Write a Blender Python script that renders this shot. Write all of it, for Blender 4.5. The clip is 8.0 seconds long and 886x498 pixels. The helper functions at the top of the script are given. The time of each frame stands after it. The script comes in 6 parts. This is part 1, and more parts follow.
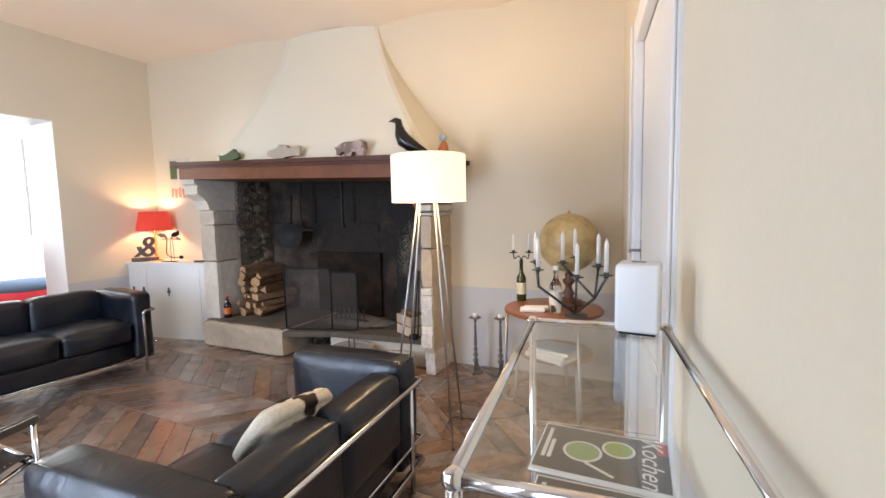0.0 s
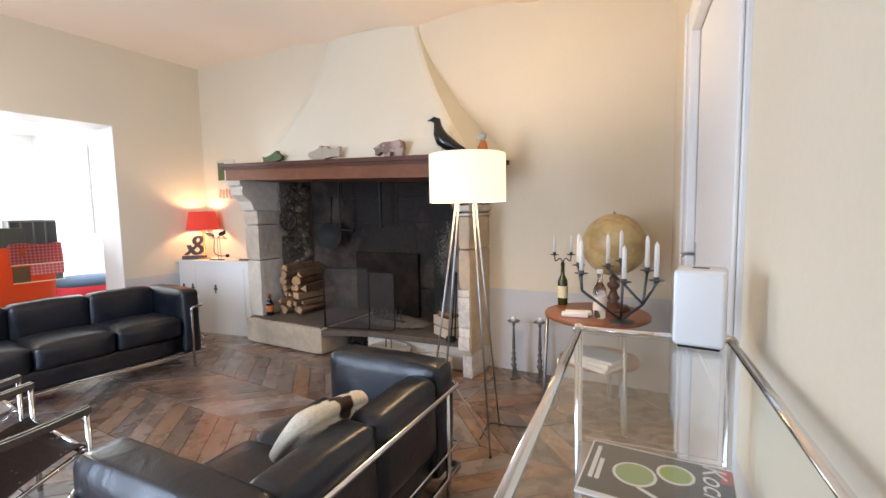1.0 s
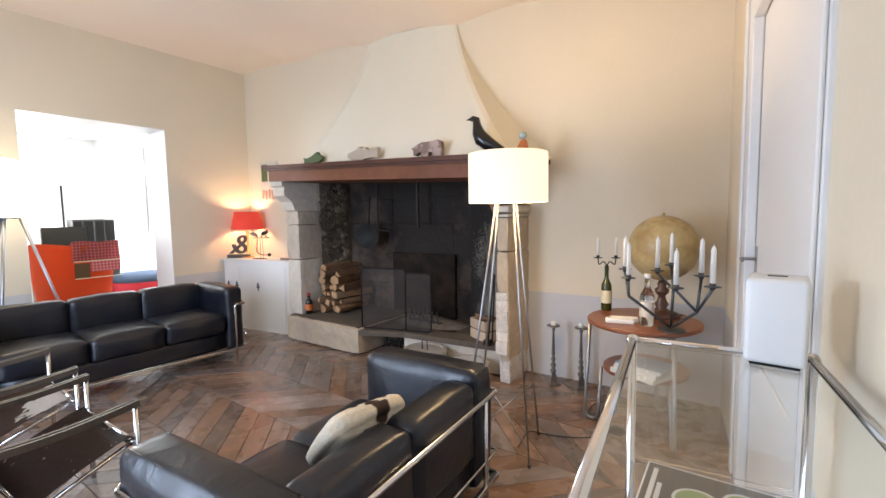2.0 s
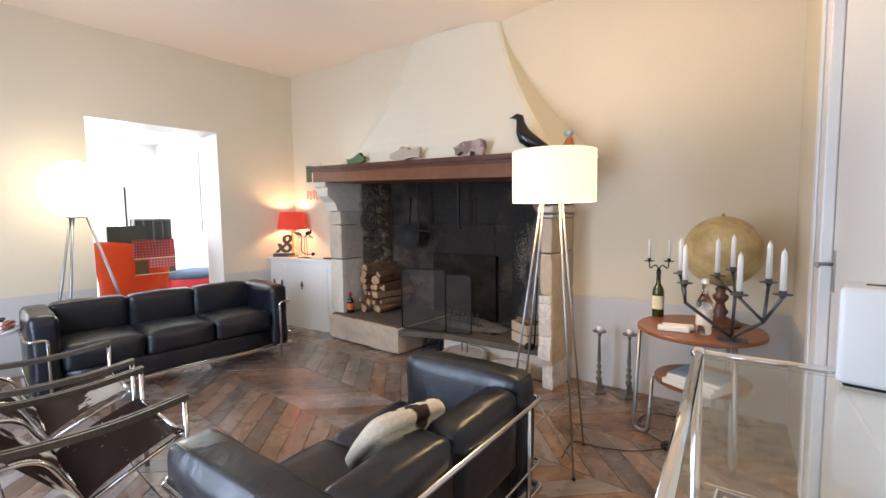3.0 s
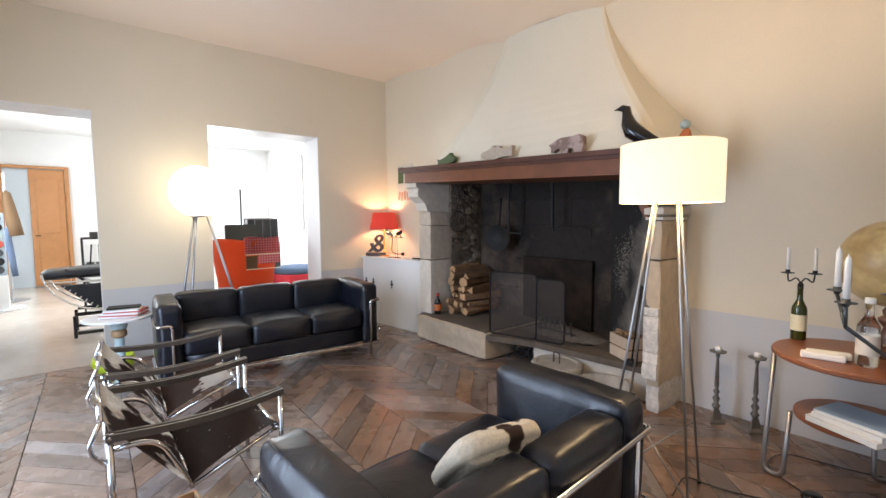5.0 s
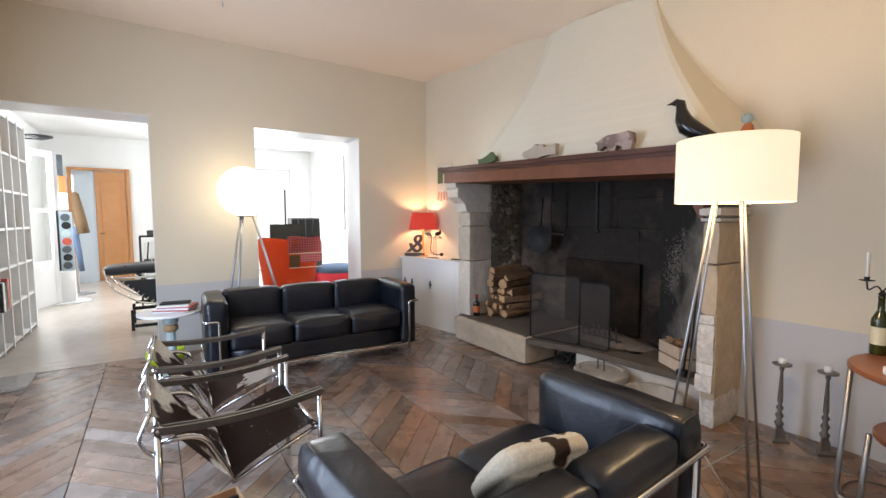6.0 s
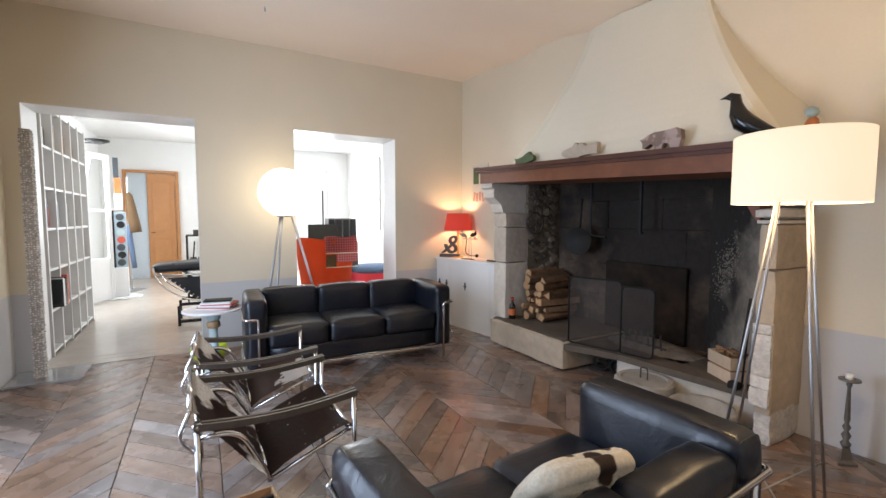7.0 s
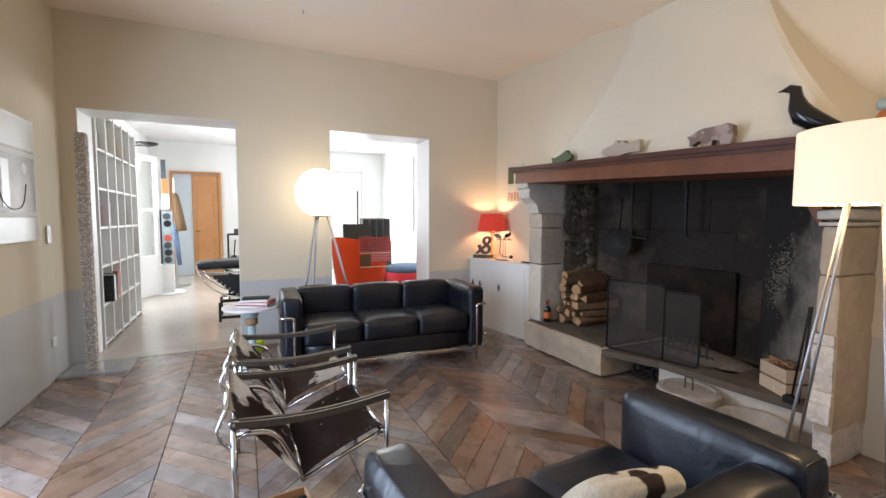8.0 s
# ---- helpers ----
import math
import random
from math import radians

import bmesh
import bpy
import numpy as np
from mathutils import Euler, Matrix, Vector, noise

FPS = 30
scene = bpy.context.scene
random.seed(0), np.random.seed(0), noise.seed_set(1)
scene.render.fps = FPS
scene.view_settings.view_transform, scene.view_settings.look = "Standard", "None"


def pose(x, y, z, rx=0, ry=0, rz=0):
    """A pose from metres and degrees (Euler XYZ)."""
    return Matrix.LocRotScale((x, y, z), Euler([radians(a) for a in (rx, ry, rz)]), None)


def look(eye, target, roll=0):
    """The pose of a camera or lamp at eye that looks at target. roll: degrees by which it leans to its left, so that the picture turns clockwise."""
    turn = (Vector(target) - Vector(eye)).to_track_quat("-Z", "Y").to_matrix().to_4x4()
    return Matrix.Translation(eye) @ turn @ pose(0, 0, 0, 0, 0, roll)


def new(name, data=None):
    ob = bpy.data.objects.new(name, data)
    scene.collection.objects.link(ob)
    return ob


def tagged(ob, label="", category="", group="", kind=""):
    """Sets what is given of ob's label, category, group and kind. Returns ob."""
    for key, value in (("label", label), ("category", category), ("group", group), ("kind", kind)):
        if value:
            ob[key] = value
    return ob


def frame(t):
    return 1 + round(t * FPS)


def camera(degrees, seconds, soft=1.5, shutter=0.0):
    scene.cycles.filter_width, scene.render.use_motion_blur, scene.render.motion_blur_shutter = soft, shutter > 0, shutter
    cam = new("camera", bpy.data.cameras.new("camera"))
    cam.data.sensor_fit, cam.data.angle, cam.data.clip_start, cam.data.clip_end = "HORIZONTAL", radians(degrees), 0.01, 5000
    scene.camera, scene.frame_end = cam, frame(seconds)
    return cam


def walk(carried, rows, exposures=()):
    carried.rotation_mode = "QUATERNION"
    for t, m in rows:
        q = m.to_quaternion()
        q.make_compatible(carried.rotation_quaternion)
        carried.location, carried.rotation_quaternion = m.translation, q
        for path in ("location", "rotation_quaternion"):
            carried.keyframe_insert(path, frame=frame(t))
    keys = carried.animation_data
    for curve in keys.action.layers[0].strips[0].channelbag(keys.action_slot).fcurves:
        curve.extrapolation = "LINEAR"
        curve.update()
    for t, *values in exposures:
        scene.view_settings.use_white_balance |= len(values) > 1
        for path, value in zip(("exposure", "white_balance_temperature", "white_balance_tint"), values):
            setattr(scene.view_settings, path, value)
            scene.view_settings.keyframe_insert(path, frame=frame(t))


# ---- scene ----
cam = camera(91.0, 8.0)
PATH = [
    (0, (-0.026, 0.338, 1.442), (-0.873, 2.141, 1.267), -1.2),
    (0.5, (-0.042, 0.365, 1.441), (-0.962, 2.132, 1.27), -1.1),
    (1, (-0.058, 0.39, 1.441), (-1.057, 2.114, 1.272), -1.1),
    (1.5, (-0.08, 0.412, 1.441), (-1.15, 2.094, 1.275), -1.0),
    (3, (-0.145, 0.468, 1.437), (-1.427, 1.995, 1.281), -0.8),
    (3.5, (-0.173, 0.493, 1.439), (-1.532, 1.952, 1.283), -0.7),
    (4, (-0.205, 0.51, 1.438), (-1.635, 1.9, 1.284), -0.6),
    (4.5, (-0.234, 0.528, 1.437), (-1.732, 1.845, 1.287), -0.5),
    (6, (-0.318, 0.568, 1.437), (-1.98, 1.672, 1.293), -0.2),
    (6.5, (-0.343, 0.579, 1.44), (-2.048, 1.613, 1.296), -0.1),
    (7, (-0.37, 0.586, 1.437), (-2.113, 1.556, 1.297), 0.0),
    (7.5, (-0.392, 0.593, 1.439), (-2.171, 1.497, 1.299), 0.1),
    (8, (-0.42, 0.599, 1.44), (-2.231, 1.436, 1.3), 0.2),
]
walk(cam, [(t, look(eye, target, roll)) for t, eye, target, roll in PATH], [(0, -0.01), (1.5, -0.05), (3.5, -0.08), (5.0, -0.24), (6.5, -0.44), (8, -0.50)])

# ---------------------------------------------------------------- light
world = bpy.data.worlds.new("world")
scene.world = world
world.use_nodes = True
wn = world.node_tree
sky = wn.nodes.new("ShaderNodeTexSky")
sky.sky_type = "NISHITA"
sky.sun_disc = False
sky.sun_elevation, sky.sun_rotation = radians(40), radians(200)
wn.nodes["Background"].inputs["Strength"].default_value = 0.12
wn.links.new(sky.outputs[0], wn.nodes["Background"].inputs["Color"])


def area(name, m, sx, sy, watts, color):
    d = bpy.data.lights.new(name, "AREA")
    d.shape, d.size, d.size_y, d.energy, d.color = "RECTANGLE", sx, sy, watts, color
    ob = new(name, d)
    ob.matrix_world = m
    return ob


def bulb(name, p, watts, color, r=0.05):
    d = bpy.data.lights.new(name, "POINT")
    d.energy, d.color, d.shadow_soft_size = watts, color, r
    ob = new(name, d)
    ob.location = p
    return ob


DAY = (0.61, 0.75, 1.0)
PALE = (0.88, 0.945, 1.0)
WARM = (1.0, 0.71, 0.40)
# daylight through two unseen windows, assumed behind the camera
for wx, wz, wh, watts in ((-3.2, 1.35, 2.45, 150), (-1.2, 1.55, 2.1, 28)):
    area("window_light", look((wx, -0.93, wz), (wx, 4, wz - 1.3)), 1.15, wh, watts, DAY)
# daylight in the rooms beyond the two openings
area("window_light", look((-8.4, 4.35, 1.7), (-8.2, 0, 1.0)), 1.6, 2.0, 140, PALE)
# lamp stands in for daylight at the glazed door; the wall has no window
area("window_light", look((-9.6, -1.35, 1.6), (-9.0, 3, 0.6)), 1.2, 2.0, 290, PALE)
# fill lamp added to brighten the room; the frame round it is made up
area("window_light", look((-12.9, 2.9, 1.7), (-6, 2.3, 1.2)), 1.8, 2.1, 285, PALE)
bulb("lamp_bulb", (-1.222, 2.70, 1.67), 52, WARM, 0.11)
bulb("lamp_bulb", (-5.25, 1.37, 1.72), 1.0, WARM, 0.05)
bulb("lamp_bulb", (-5.47, 3.66, 1.41), 14, (1.0, 0.72, 0.42), 0.04)


# ---------------------------------------------------------------- materials
def mat(name, color, rough=0.5, metal=0.0, grain=0.0, scale=30.0, stain=0.0, stain_scale=2.0, bump=0.0, coat=0.0,
        rand=0.0, emit=None, strength=0.0, glass=0.0, second=None, split=0.5, soft=0.03, spec=0.5):
    m = bpy.data.materials.new(name)
    m.use_nodes = True
    nt = m.node_tree
    b = nt.nodes["Principled BSDF"]
    b.inputs["Base Color"].default_value = (*color, 1)
    b.inputs["Roughness"].default_value = rough
    b.inputs["Metallic"].default_value = metal
    b.inputs["Specular IOR Level"].default_value = spec
    if coat:
        b.inputs["Coat Weight"].default_value = coat
        b.inputs["Coat Roughness"].default_value = 0.15
    if glass:
        b.inputs["Transmission Weight"].default_value = glass
        b.inputs["IOR"].default_value = 1.45
    if emit:
        b.inputs["Emission Color"].default_value = (*emit, 1)
        b.inputs["Emission Strength"].default_value = strength
    if grain or stain or bump or rand or second:
        tc = nt.nodes.new("ShaderNodeTexCoord")
        n1 = nt.nodes.new("ShaderNodeTexNoise")
        n1.inputs["Scale"].default_value, n1.inputs["Detail"].default_value = scale, 6
        nt.links.new(tc.outputs["Object"], n1.inputs["Vector"])
        n2 = nt.nodes.new("ShaderNodeTexNoise")
        n2.inputs["Scale"].default_value, n2.inputs["Detail"].default_value = stain_scale, 4
        nt.links.new(tc.outputs["Object"], n2.inputs["Vector"])
        a = nt.nodes.new("ShaderNodeMath")
        a.operation = "MULTIPLY_ADD"
        a.inputs[1].default_value, a.inputs[2].default_value = 2 * grain, 1 - grain
        nt.links.new(n1.outputs["Fac"], a.inputs[0])
        c = nt.nodes.new("ShaderNodeMath")
        c.operation = "MULTIPLY_ADD"
        c.inputs[1].default_value, c.inputs[2].default_value = 2 * stain, 1 - stain
        nt.links.new(n2.outputs["Fac"], c.inputs[0])
        f = nt.nodes.new("ShaderNodeMath")
        f.operation = "MULTIPLY"
        nt.links.new(a.outputs[0], f.inputs[0])
        nt.links.new(c.outputs[0], f.inputs[1])
        last = f.outputs[0]
        if rand:
            oi = nt.nodes.new("ShaderNodeObjectInfo")
            r = nt.nodes.new("ShaderNodeMath")
            r.operation = "MULTIPLY_ADD"
            r.inputs[1].default_value, r.inputs[2].default_value = 2 * rand, 1 - rand
            nt.links.new(oi.outputs["Random"], r.inputs[0])
            g = nt.nodes.new("ShaderNodeMath")
            g.operation = "MULTIPLY"
            nt.links.new(last, g.inputs[0])
            nt.links.new(r.outputs[0], g.inputs[1])
            last = g.outputs[0]
        mix = nt.nodes.new("ShaderNodeMix")
        mix.data_type, mix.blend_type = "RGBA", "MULTIPLY"
        mix.inputs["Factor"].default_value = 1.0
        mix.inputs["A"].default_value = (*color, 1)
        if second:
            ramp = nt.nodes.new("ShaderNodeValToRGB")
            ramp.color_ramp.elements[0].position, ramp.color_ramp.elements[1].position = split - soft, split + soft
            ramp.color_ramp.elements[0].color, ramp.color_ramp.elements[1].color = (*color, 1), (*second, 1)
            nt.links.new(n2.outputs["Fac"], ramp.inputs[0])
            nt.links.new(ramp.outputs[0], mix.inputs["A"])
            last = a.outputs[0]
        comb = nt.nodes.new("ShaderNodeCombineColor")
        for k in range(3):
            nt.links.new(last, comb.inputs[k])
        nt.links.new(comb.outputs[0], mix.inputs["B"])
        nt.links.new(mix.outputs["Result"], b.inputs["Base Color"])
        if bump:
            bp = nt.nodes.new("ShaderNodeBump")
            bp.inputs["Strength"].default_value, bp.inputs["Distance"].default_value = bump, 0.01
            nt.links.new(n1.outputs["Fac"], bp.inputs["Height"])
            nt.links.new(bp.outputs[0], b.inputs["Normal"])
    return m


def leather_material():
    """Black hide, glossy where stretched, creased and dulled where sat on."""
    m = bpy.data.materials.new("leather")
    m.use_nodes = True
    nt = m.node_tree
    b = nt.nodes["Principled BSDF"]
    tc = nt.nodes.new("ShaderNodeTexCoord")
    crease = nt.nodes.new("ShaderNodeTexNoise")
    crease.inputs["Scale"].default_value, crease.inputs["Detail"].default_value, crease.inputs["Distortion"].default_value = 5.5, 5, 1.2
    pore = nt.nodes.new("ShaderNodeTexNoise")
    pore.inputs["Scale"].default_value, pore.inputs["Detail"].default_value = 60, 4
    wear = nt.nodes.new("ShaderNodeTexNoise")
    wear.inputs["Scale"].default_value, wear.inputs["Detail"].default_value = 3.5, 6
    for n in (crease, pore, wear):
        nt.links.new(tc.outputs["Object"], n.inputs["Vector"])
    ramp = nt.nodes.new("ShaderNodeValToRGB")
    e = ramp.color_ramp.elements
    # bluish dark tone imitates the sky's sheen on black hide
    e[0].position, e[0].color = 0.45, (0.0040, 0.0062, 0.0130, 1)
    e[1].position, e[1].color = 0.72, (0.017, 0.0155, 0.0155, 1)
    nt.links.new(wear.outputs["Fac"], ramp.inputs[0])
    nt.links.new(ramp.outputs[0], b.inputs["Base Color"])
    rg = nt.nodes.new("ShaderNodeMapRange")
    rg.inputs["From Min"].default_value, rg.inputs["From Max"].default_value = 0.3, 0.7
    rg.inputs["To Min"].default_value, rg.inputs["To Max"].default_value = 0.28, 0.44
    nt.links.new(wear.outputs["Fac"], rg.inputs["Value"])
    nt.links.new(rg.outputs[0], b.inputs["Roughness"])
    b.inputs["Specular IOR Level"].default_value = 0.6
    b1 = nt.nodes.new("ShaderNodeBump")
    b1.inputs["Strength"].default_value, b1.inputs["Distance"].default_value = 0.28, 0.02
    nt.links.new(crease.outputs["Fac"], b1.inputs["Height"])
    b2 = nt.nodes.new("ShaderNodeBump")
    b2.inputs["Strength"].default_value, b2.inputs["Distance"].default_value = 0.12, 0.004
    nt.links.new(pore.outputs["Fac"], b2.inputs["Height"])
    nt.links.new(b1.outputs[0], b2.inputs["Normal"])
    nt.links.new(b2.outputs[0], b.inputs["Normal"])
    return m


M = {
    "plaster": mat("plaster", (0.716, 0.633, 0.490), 0.85, grain=0.03, scale=60, stain=0.06, stain_scale=1.2, bump=0.08),
    "dado": mat("dado", (0.56, 0.55, 0.545), 0.7, grain=0.03, scale=50, stain=0.06, stain_scale=1.5, bump=0.05),
    "hood": mat("hood", (0.745, 0.695, 0.565), 0.85, grain=0.03, scale=50, stain=0.06, stain_scale=1.5, bump=0.1),
    "ceiling": mat("ceiling", (0.86, 0.74, 0.625), 0.9, grain=0.02, scale=40, stain=0.05, stain_scale=0.8, bump=0.05),
    "white": mat("white", (0.80, 0.80, 0.79), 0.6, grain=0.02, stain=0.03),
    "white_paint": mat("white_paint", (0.78, 0.77, 0.76), 0.35, grain=0.02, stain=0.03),
    "floor": mat("floor", (0.16, 0.095, 0.06), 0.35, grain=0.3, scale=8, stain=0.3, bump=0.1),
    # base colour lightened to stand in for daylight glare on the boards
    "far_floor": mat("far_floor", (0.45, 0.39, 0.335), 0.22, grain=0.15, scale=8, stain=0.2, stain_scale=1.5, bump=0.05),
    "stone": mat("stone", (0.42, 0.37, 0.29), 0.9, grain=0.25, scale=14, stain=0.25, stain_scale=3, bump=0.6),
    "stone_pale": mat("stone_pale", (0.60, 0.54, 0.46), 0.9, grain=0.2, scale=16, stain=0.15, stain_scale=3, bump=0.5),
    "soot": mat("soot", (0.026, 0.019, 0.0145), 0.9, grain=0.6, scale=6, stain_scale=3.2, second=(0.085, 0.064, 0.046), split=0.62, soft=0.18, bump=0.9),
    "beam": mat("beam", (0.185, 0.066, 0.030), 0.5, spec=0.3, grain=0.25, scale=12, stain=0.2, stain_scale=3, bump=0.15),
    "leather": leather_material(),
    "chrome": mat("chrome", (0.75, 0.75, 0.76), 0.12, 1.0),
    "shade": mat("shade", (0.45, 0.42, 0.36), 0.9, emit=(1.0, 0.82, 0.56), strength=1.14),
    "globe_glow": mat("globe_glow", (0.9, 0.9, 0.85), 0.5, emit=(1.0, 0.84, 0.60), strength=6.0),
    "red_shade": mat("red_shade", (0.42, 0.025, 0.02), 0.8, emit=(1.0, 0.085, 0.045), strength=0.5),
    "hide": mat("hide", (0.042, 0.016, 0.009), 0.65, spec=0.2, grain=0.5, scale=70, stain_scale=3.2, second=(0.70, 0.64, 0.55), split=0.50, soft=0.02, bump=0.25),
    "hide_dark": mat("hide_dark", (0.030, 0.013, 0.008), 0.5, spec=0.12, grain=0.4, scale=50, stain_scale=26, second=(0.45, 0.38, 0.30), split=0.70, soft=0.02, bump=0.2),
    "orange": mat("orange", (0.62, 0.115, 0.035), 0.85, grain=0.10, scale=80, stain=0.08, stain_scale=3, bump=0.2),
    "wood": mat("wood", (0.24, 0.085, 0.04), 0.35, grain=0.2, scale=10, stain=0.15, bump=0.05),
    "beam_dark": mat("beam_dark", (0.095, 0.036, 0.022), 0.5, spec=0.3, grain=0.25, scale=12, stain=0.2, stain_scale=3, bump=0.15),
    "stone_warm": mat("stone_warm", (0.51, 0.405, 0.29), 0.9, grain=0.22, scale=16, stain=0.28, stain_scale=3, bump=0.6),
    "stone_grey": mat("stone_grey", (0.47, 0.40, 0.325), 0.9, grain=0.22, scale=16, stain=0.28, stain_scale=3, bump=0.6),
    "stone_dark": mat("stone_dark", (0.125, 0.096, 0.070), 0.85, grain=0.25, scale=12, stain=0.35, stain_scale=3, bump=0.5),
    "stone_sooty": mat("stone_sooty", (0.165, 0.128, 0.090), 0.95, grain=0.5, scale=18, stain=0.5, stain_scale=5, bump=0.9, rand=0.65),
    "brick_white": mat("brick_white", (0.66, 0.61, 0.55), 0.9, grain=0.4, scale=40, stain=0.2, stain_scale=12, bump=0.9, rand=0.12),
    "iron": mat("iron", (0.018, 0.0165, 0.0155), 0.6, 0.5, grain=0.3, scale=40, bump=0.2),
    # lighter than the frame's iron, to imitate light caught by the mesh
    "screen_mesh": mat("screen_mesh", (0.066, 0.050, 0.042), 0.6, 0.3, grain=0.3, scale=40),
    "iron_rust": mat("iron_rust", (0.09, 0.065, 0.05), 0.8, 0.3, grain=0.4, scale=40, bump=0.4),
    "ash": mat("ash", (0.085, 0.075, 0.065), 0.95, grain=0.4, scale=30, bump=0.4),
    "bark": mat("bark", (0.24, 0.135, 0.07), 0.9, grain=0.4, scale=25, stain=0.4, stain_scale=6, bump=0.9, rand=0.5),
    "log_end": mat("log_end", (0.47, 0.28, 0.14), 0.85, grain=0.2, scale=50, stain=0.2, stain_scale=9, bump=0.3, rand=0.2),
    "crate_wood": mat("crate_wood", (0.55, 0.42, 0.30), 0.8, grain=0.15, scale=25, stain=0.2, bump=0.2, rand=0.15),
    "black_gloss": mat("black_gloss", (0.008, 0.008, 0.009), 0.18, grain=0.1, scale=20),
    "toy_brown": mat("toy_brown", (0.20, 0.13, 0.10), 0.6, grain=0.2, scale=30, stain_scale=9, second=(0.40, 0.30, 0.26)),
    "toy_pale": mat("toy_pale", (0.46, 0.38, 0.29), 0.6, grain=0.2, scale=30, stain=0.2, stain_scale=9),
    "toy_green": mat("toy_green", (0.09, 0.125, 0.05), 0.6, grain=0.2, scale=30, stain=0.3, stain_scale=9),
    "toy_orange": mat("toy_orange", (0.42, 0.13, 0.04), 0.5, grain=0.1),
    "toy_blue": mat("toy_blue", (0.30, 0.38, 0.38), 0.5, grain=0.1),
    "glass_dark": mat("glass_dark", (0.012, 0.010, 0.010), 0.06, coat=0.5),
    "glass_green": mat("glass_green", (0.030, 0.040, 0.006), 0.06, coat=0.5),
    "label_cream": mat("label_cream", (0.72, 0.66, 0.46), 0.6, grain=0.05),
    "label_orange": mat("label_orange", (0.60, 0.16, 0.04), 0.6, grain=0.05),
    "cap_red": mat("cap_red", (0.45, 0.03, 0.02), 0.4),
    "steel": mat("steel", (0.42, 0.42, 0.43), 0.46, 1.0, grain=0.05),
    "brass": mat("brass", (0.55, 0.38, 0.14), 0.3, 1.0),
    "bronze": mat("bronze", (0.20, 0.185, 0.165), 0.4, 0.5, grain=0.3, scale=40, bump=0.2),
    "grey_wood": mat("grey_wood", (0.075, 0.075, 0.075), 0.7, grain=0.2, scale=20, bump=0.1),
    "iron_grey": mat("iron_grey", (0.10, 0.11, 0.12), 0.45, 0.8, grain=0.15, scale=40),
    "tin_white": mat("tin_white", (0.62, 0.58, 0.50), 0.5, grain=0.1, scale=20, stain=0.2, stain_scale=8),
    "strap": mat("strap", (0.095, 0.075, 0.06), 0.42, grain=0.3, scale=40, stain=0.3, stain_scale=10, bump=0.15),
    "pale_blue": mat("pale_blue", (0.42, 0.52, 0.52), 0.4, grain=0.04),
    "tan_wood": mat("tan_wood", (0.42, 0.26, 0.13), 0.5, grain=0.15, scale=20),
    "paper": mat("paper", (0.80, 0.80, 0.78), 0.6, grain=0.04, scale=60),
    "plate_white": mat("plate_white", (0.78, 0.77, 0.72), 0.5),
    "soup": mat("soup", (0.30, 0.40, 0.16), 0.5, grain=0.1, scale=90),
    "salad": mat("salad", (0.30, 0.40, 0.10), 0.5, grain=0.4, scale=150),
    "cover_red": mat("cover_red", (0.50, 0.08, 0.05), 0.45, grain=0.05),
    "cover_red2": mat("cover_red2", (0.65, 0.03, 0.05), 0.7, grain=0.05),
    "cover_dark": mat("cover_dark", (0.075, 0.07, 0.065), 0.4, grain=0.15, scale=30),
    "cover_blue": mat("cover_blue", (0.28, 0.40, 0.55), 0.45, grain=0.08, scale=20),
    "lime": mat("lime", (0.55, 0.68, 0.03), 0.4),
    "glass": mat("glass", (0.95, 0.97, 0.96), 0.02, glass=1.0),
    "glass_clear": mat("glass_clear", (0.93, 0.96, 0.95), 0.03, glass=1.0),
    "acrylic": mat("acrylic", (0.9, 0.9, 0.9), 0.08, glass=0.8),
    "label_pale": mat("label_pale", (0.66, 0.60, 0.52), 0.6),
    "white_gloss": mat("white_gloss", (0.80, 0.80, 0.80), 0.25),
    "wax": mat("wax", (0.82, 0.80, 0.76), 0.45),
    "dark_wood": mat("dark_wood", (0.09, 0.04, 0.025), 0.3, grain=0.15, scale=15),
    "globe_map": mat("globe_map", (0.37, 0.255, 0.105), 0.42, grain=0.25, scale=30, stain_scale=6, second=(0.49, 0.375, 0.18), split=0.5, soft=0.06),
    "photo": mat("photo", (0.52, 0.50, 0.49), 0.5, grain=0.2, scale=5, stain=0.4, stain_scale=2.5),
    "photo_pale": mat("photo_pale", (0.70, 0.69, 0.68), 0.35, grain=0.04, stain=0.08, stain_scale=3),
    "coat_brown": mat("coat_brown", (0.13, 0.075, 0.035), 0.9, grain=0.2, scale=50),
    "plate_rust": mat("plate_rust", (0.017, 0.012, 0.009), 0.9, 0.1, spec=0.2, grain=0.4, scale=14, stain_scale=4, second=(0.042, 0.027, 0.019), split=0.55, soft=0.15, bump=0.5),
    "stone_dull": mat("stone_dull", (0.36, 0.335, 0.30), 0.9, grain=0.25, scale=18, stain=0.3, stain_scale=6, bump=0.6),
    "ash_pale": mat("ash_pale", (0.22, 0.185, 0.15), 0.95, grain=0.4, scale=25, stain=0.4, stain_scale=8, bump=0.7),
    "flake": mat("flake", (0.20, 0.17, 0.135), 0.9, grain=0.3, scale=40, bump=0.3),
    "daylit_gap": mat("daylit_gap", (0.52, 0.58, 0.63), 0.6, grain=0.05),
    "faded_red": mat("faded_red", (0.55, 0.27, 0.19), 0.6, grain=0.3, scale=40, stain=0.4, stain_scale=14),
    "denim": mat("denim", (0.10, 0.14, 0.22), 0.9, grain=0.2, scale=60),
    "panel_blue": mat("panel_blue", (0.34, 0.41, 0.47), 0.5, grain=0.1),
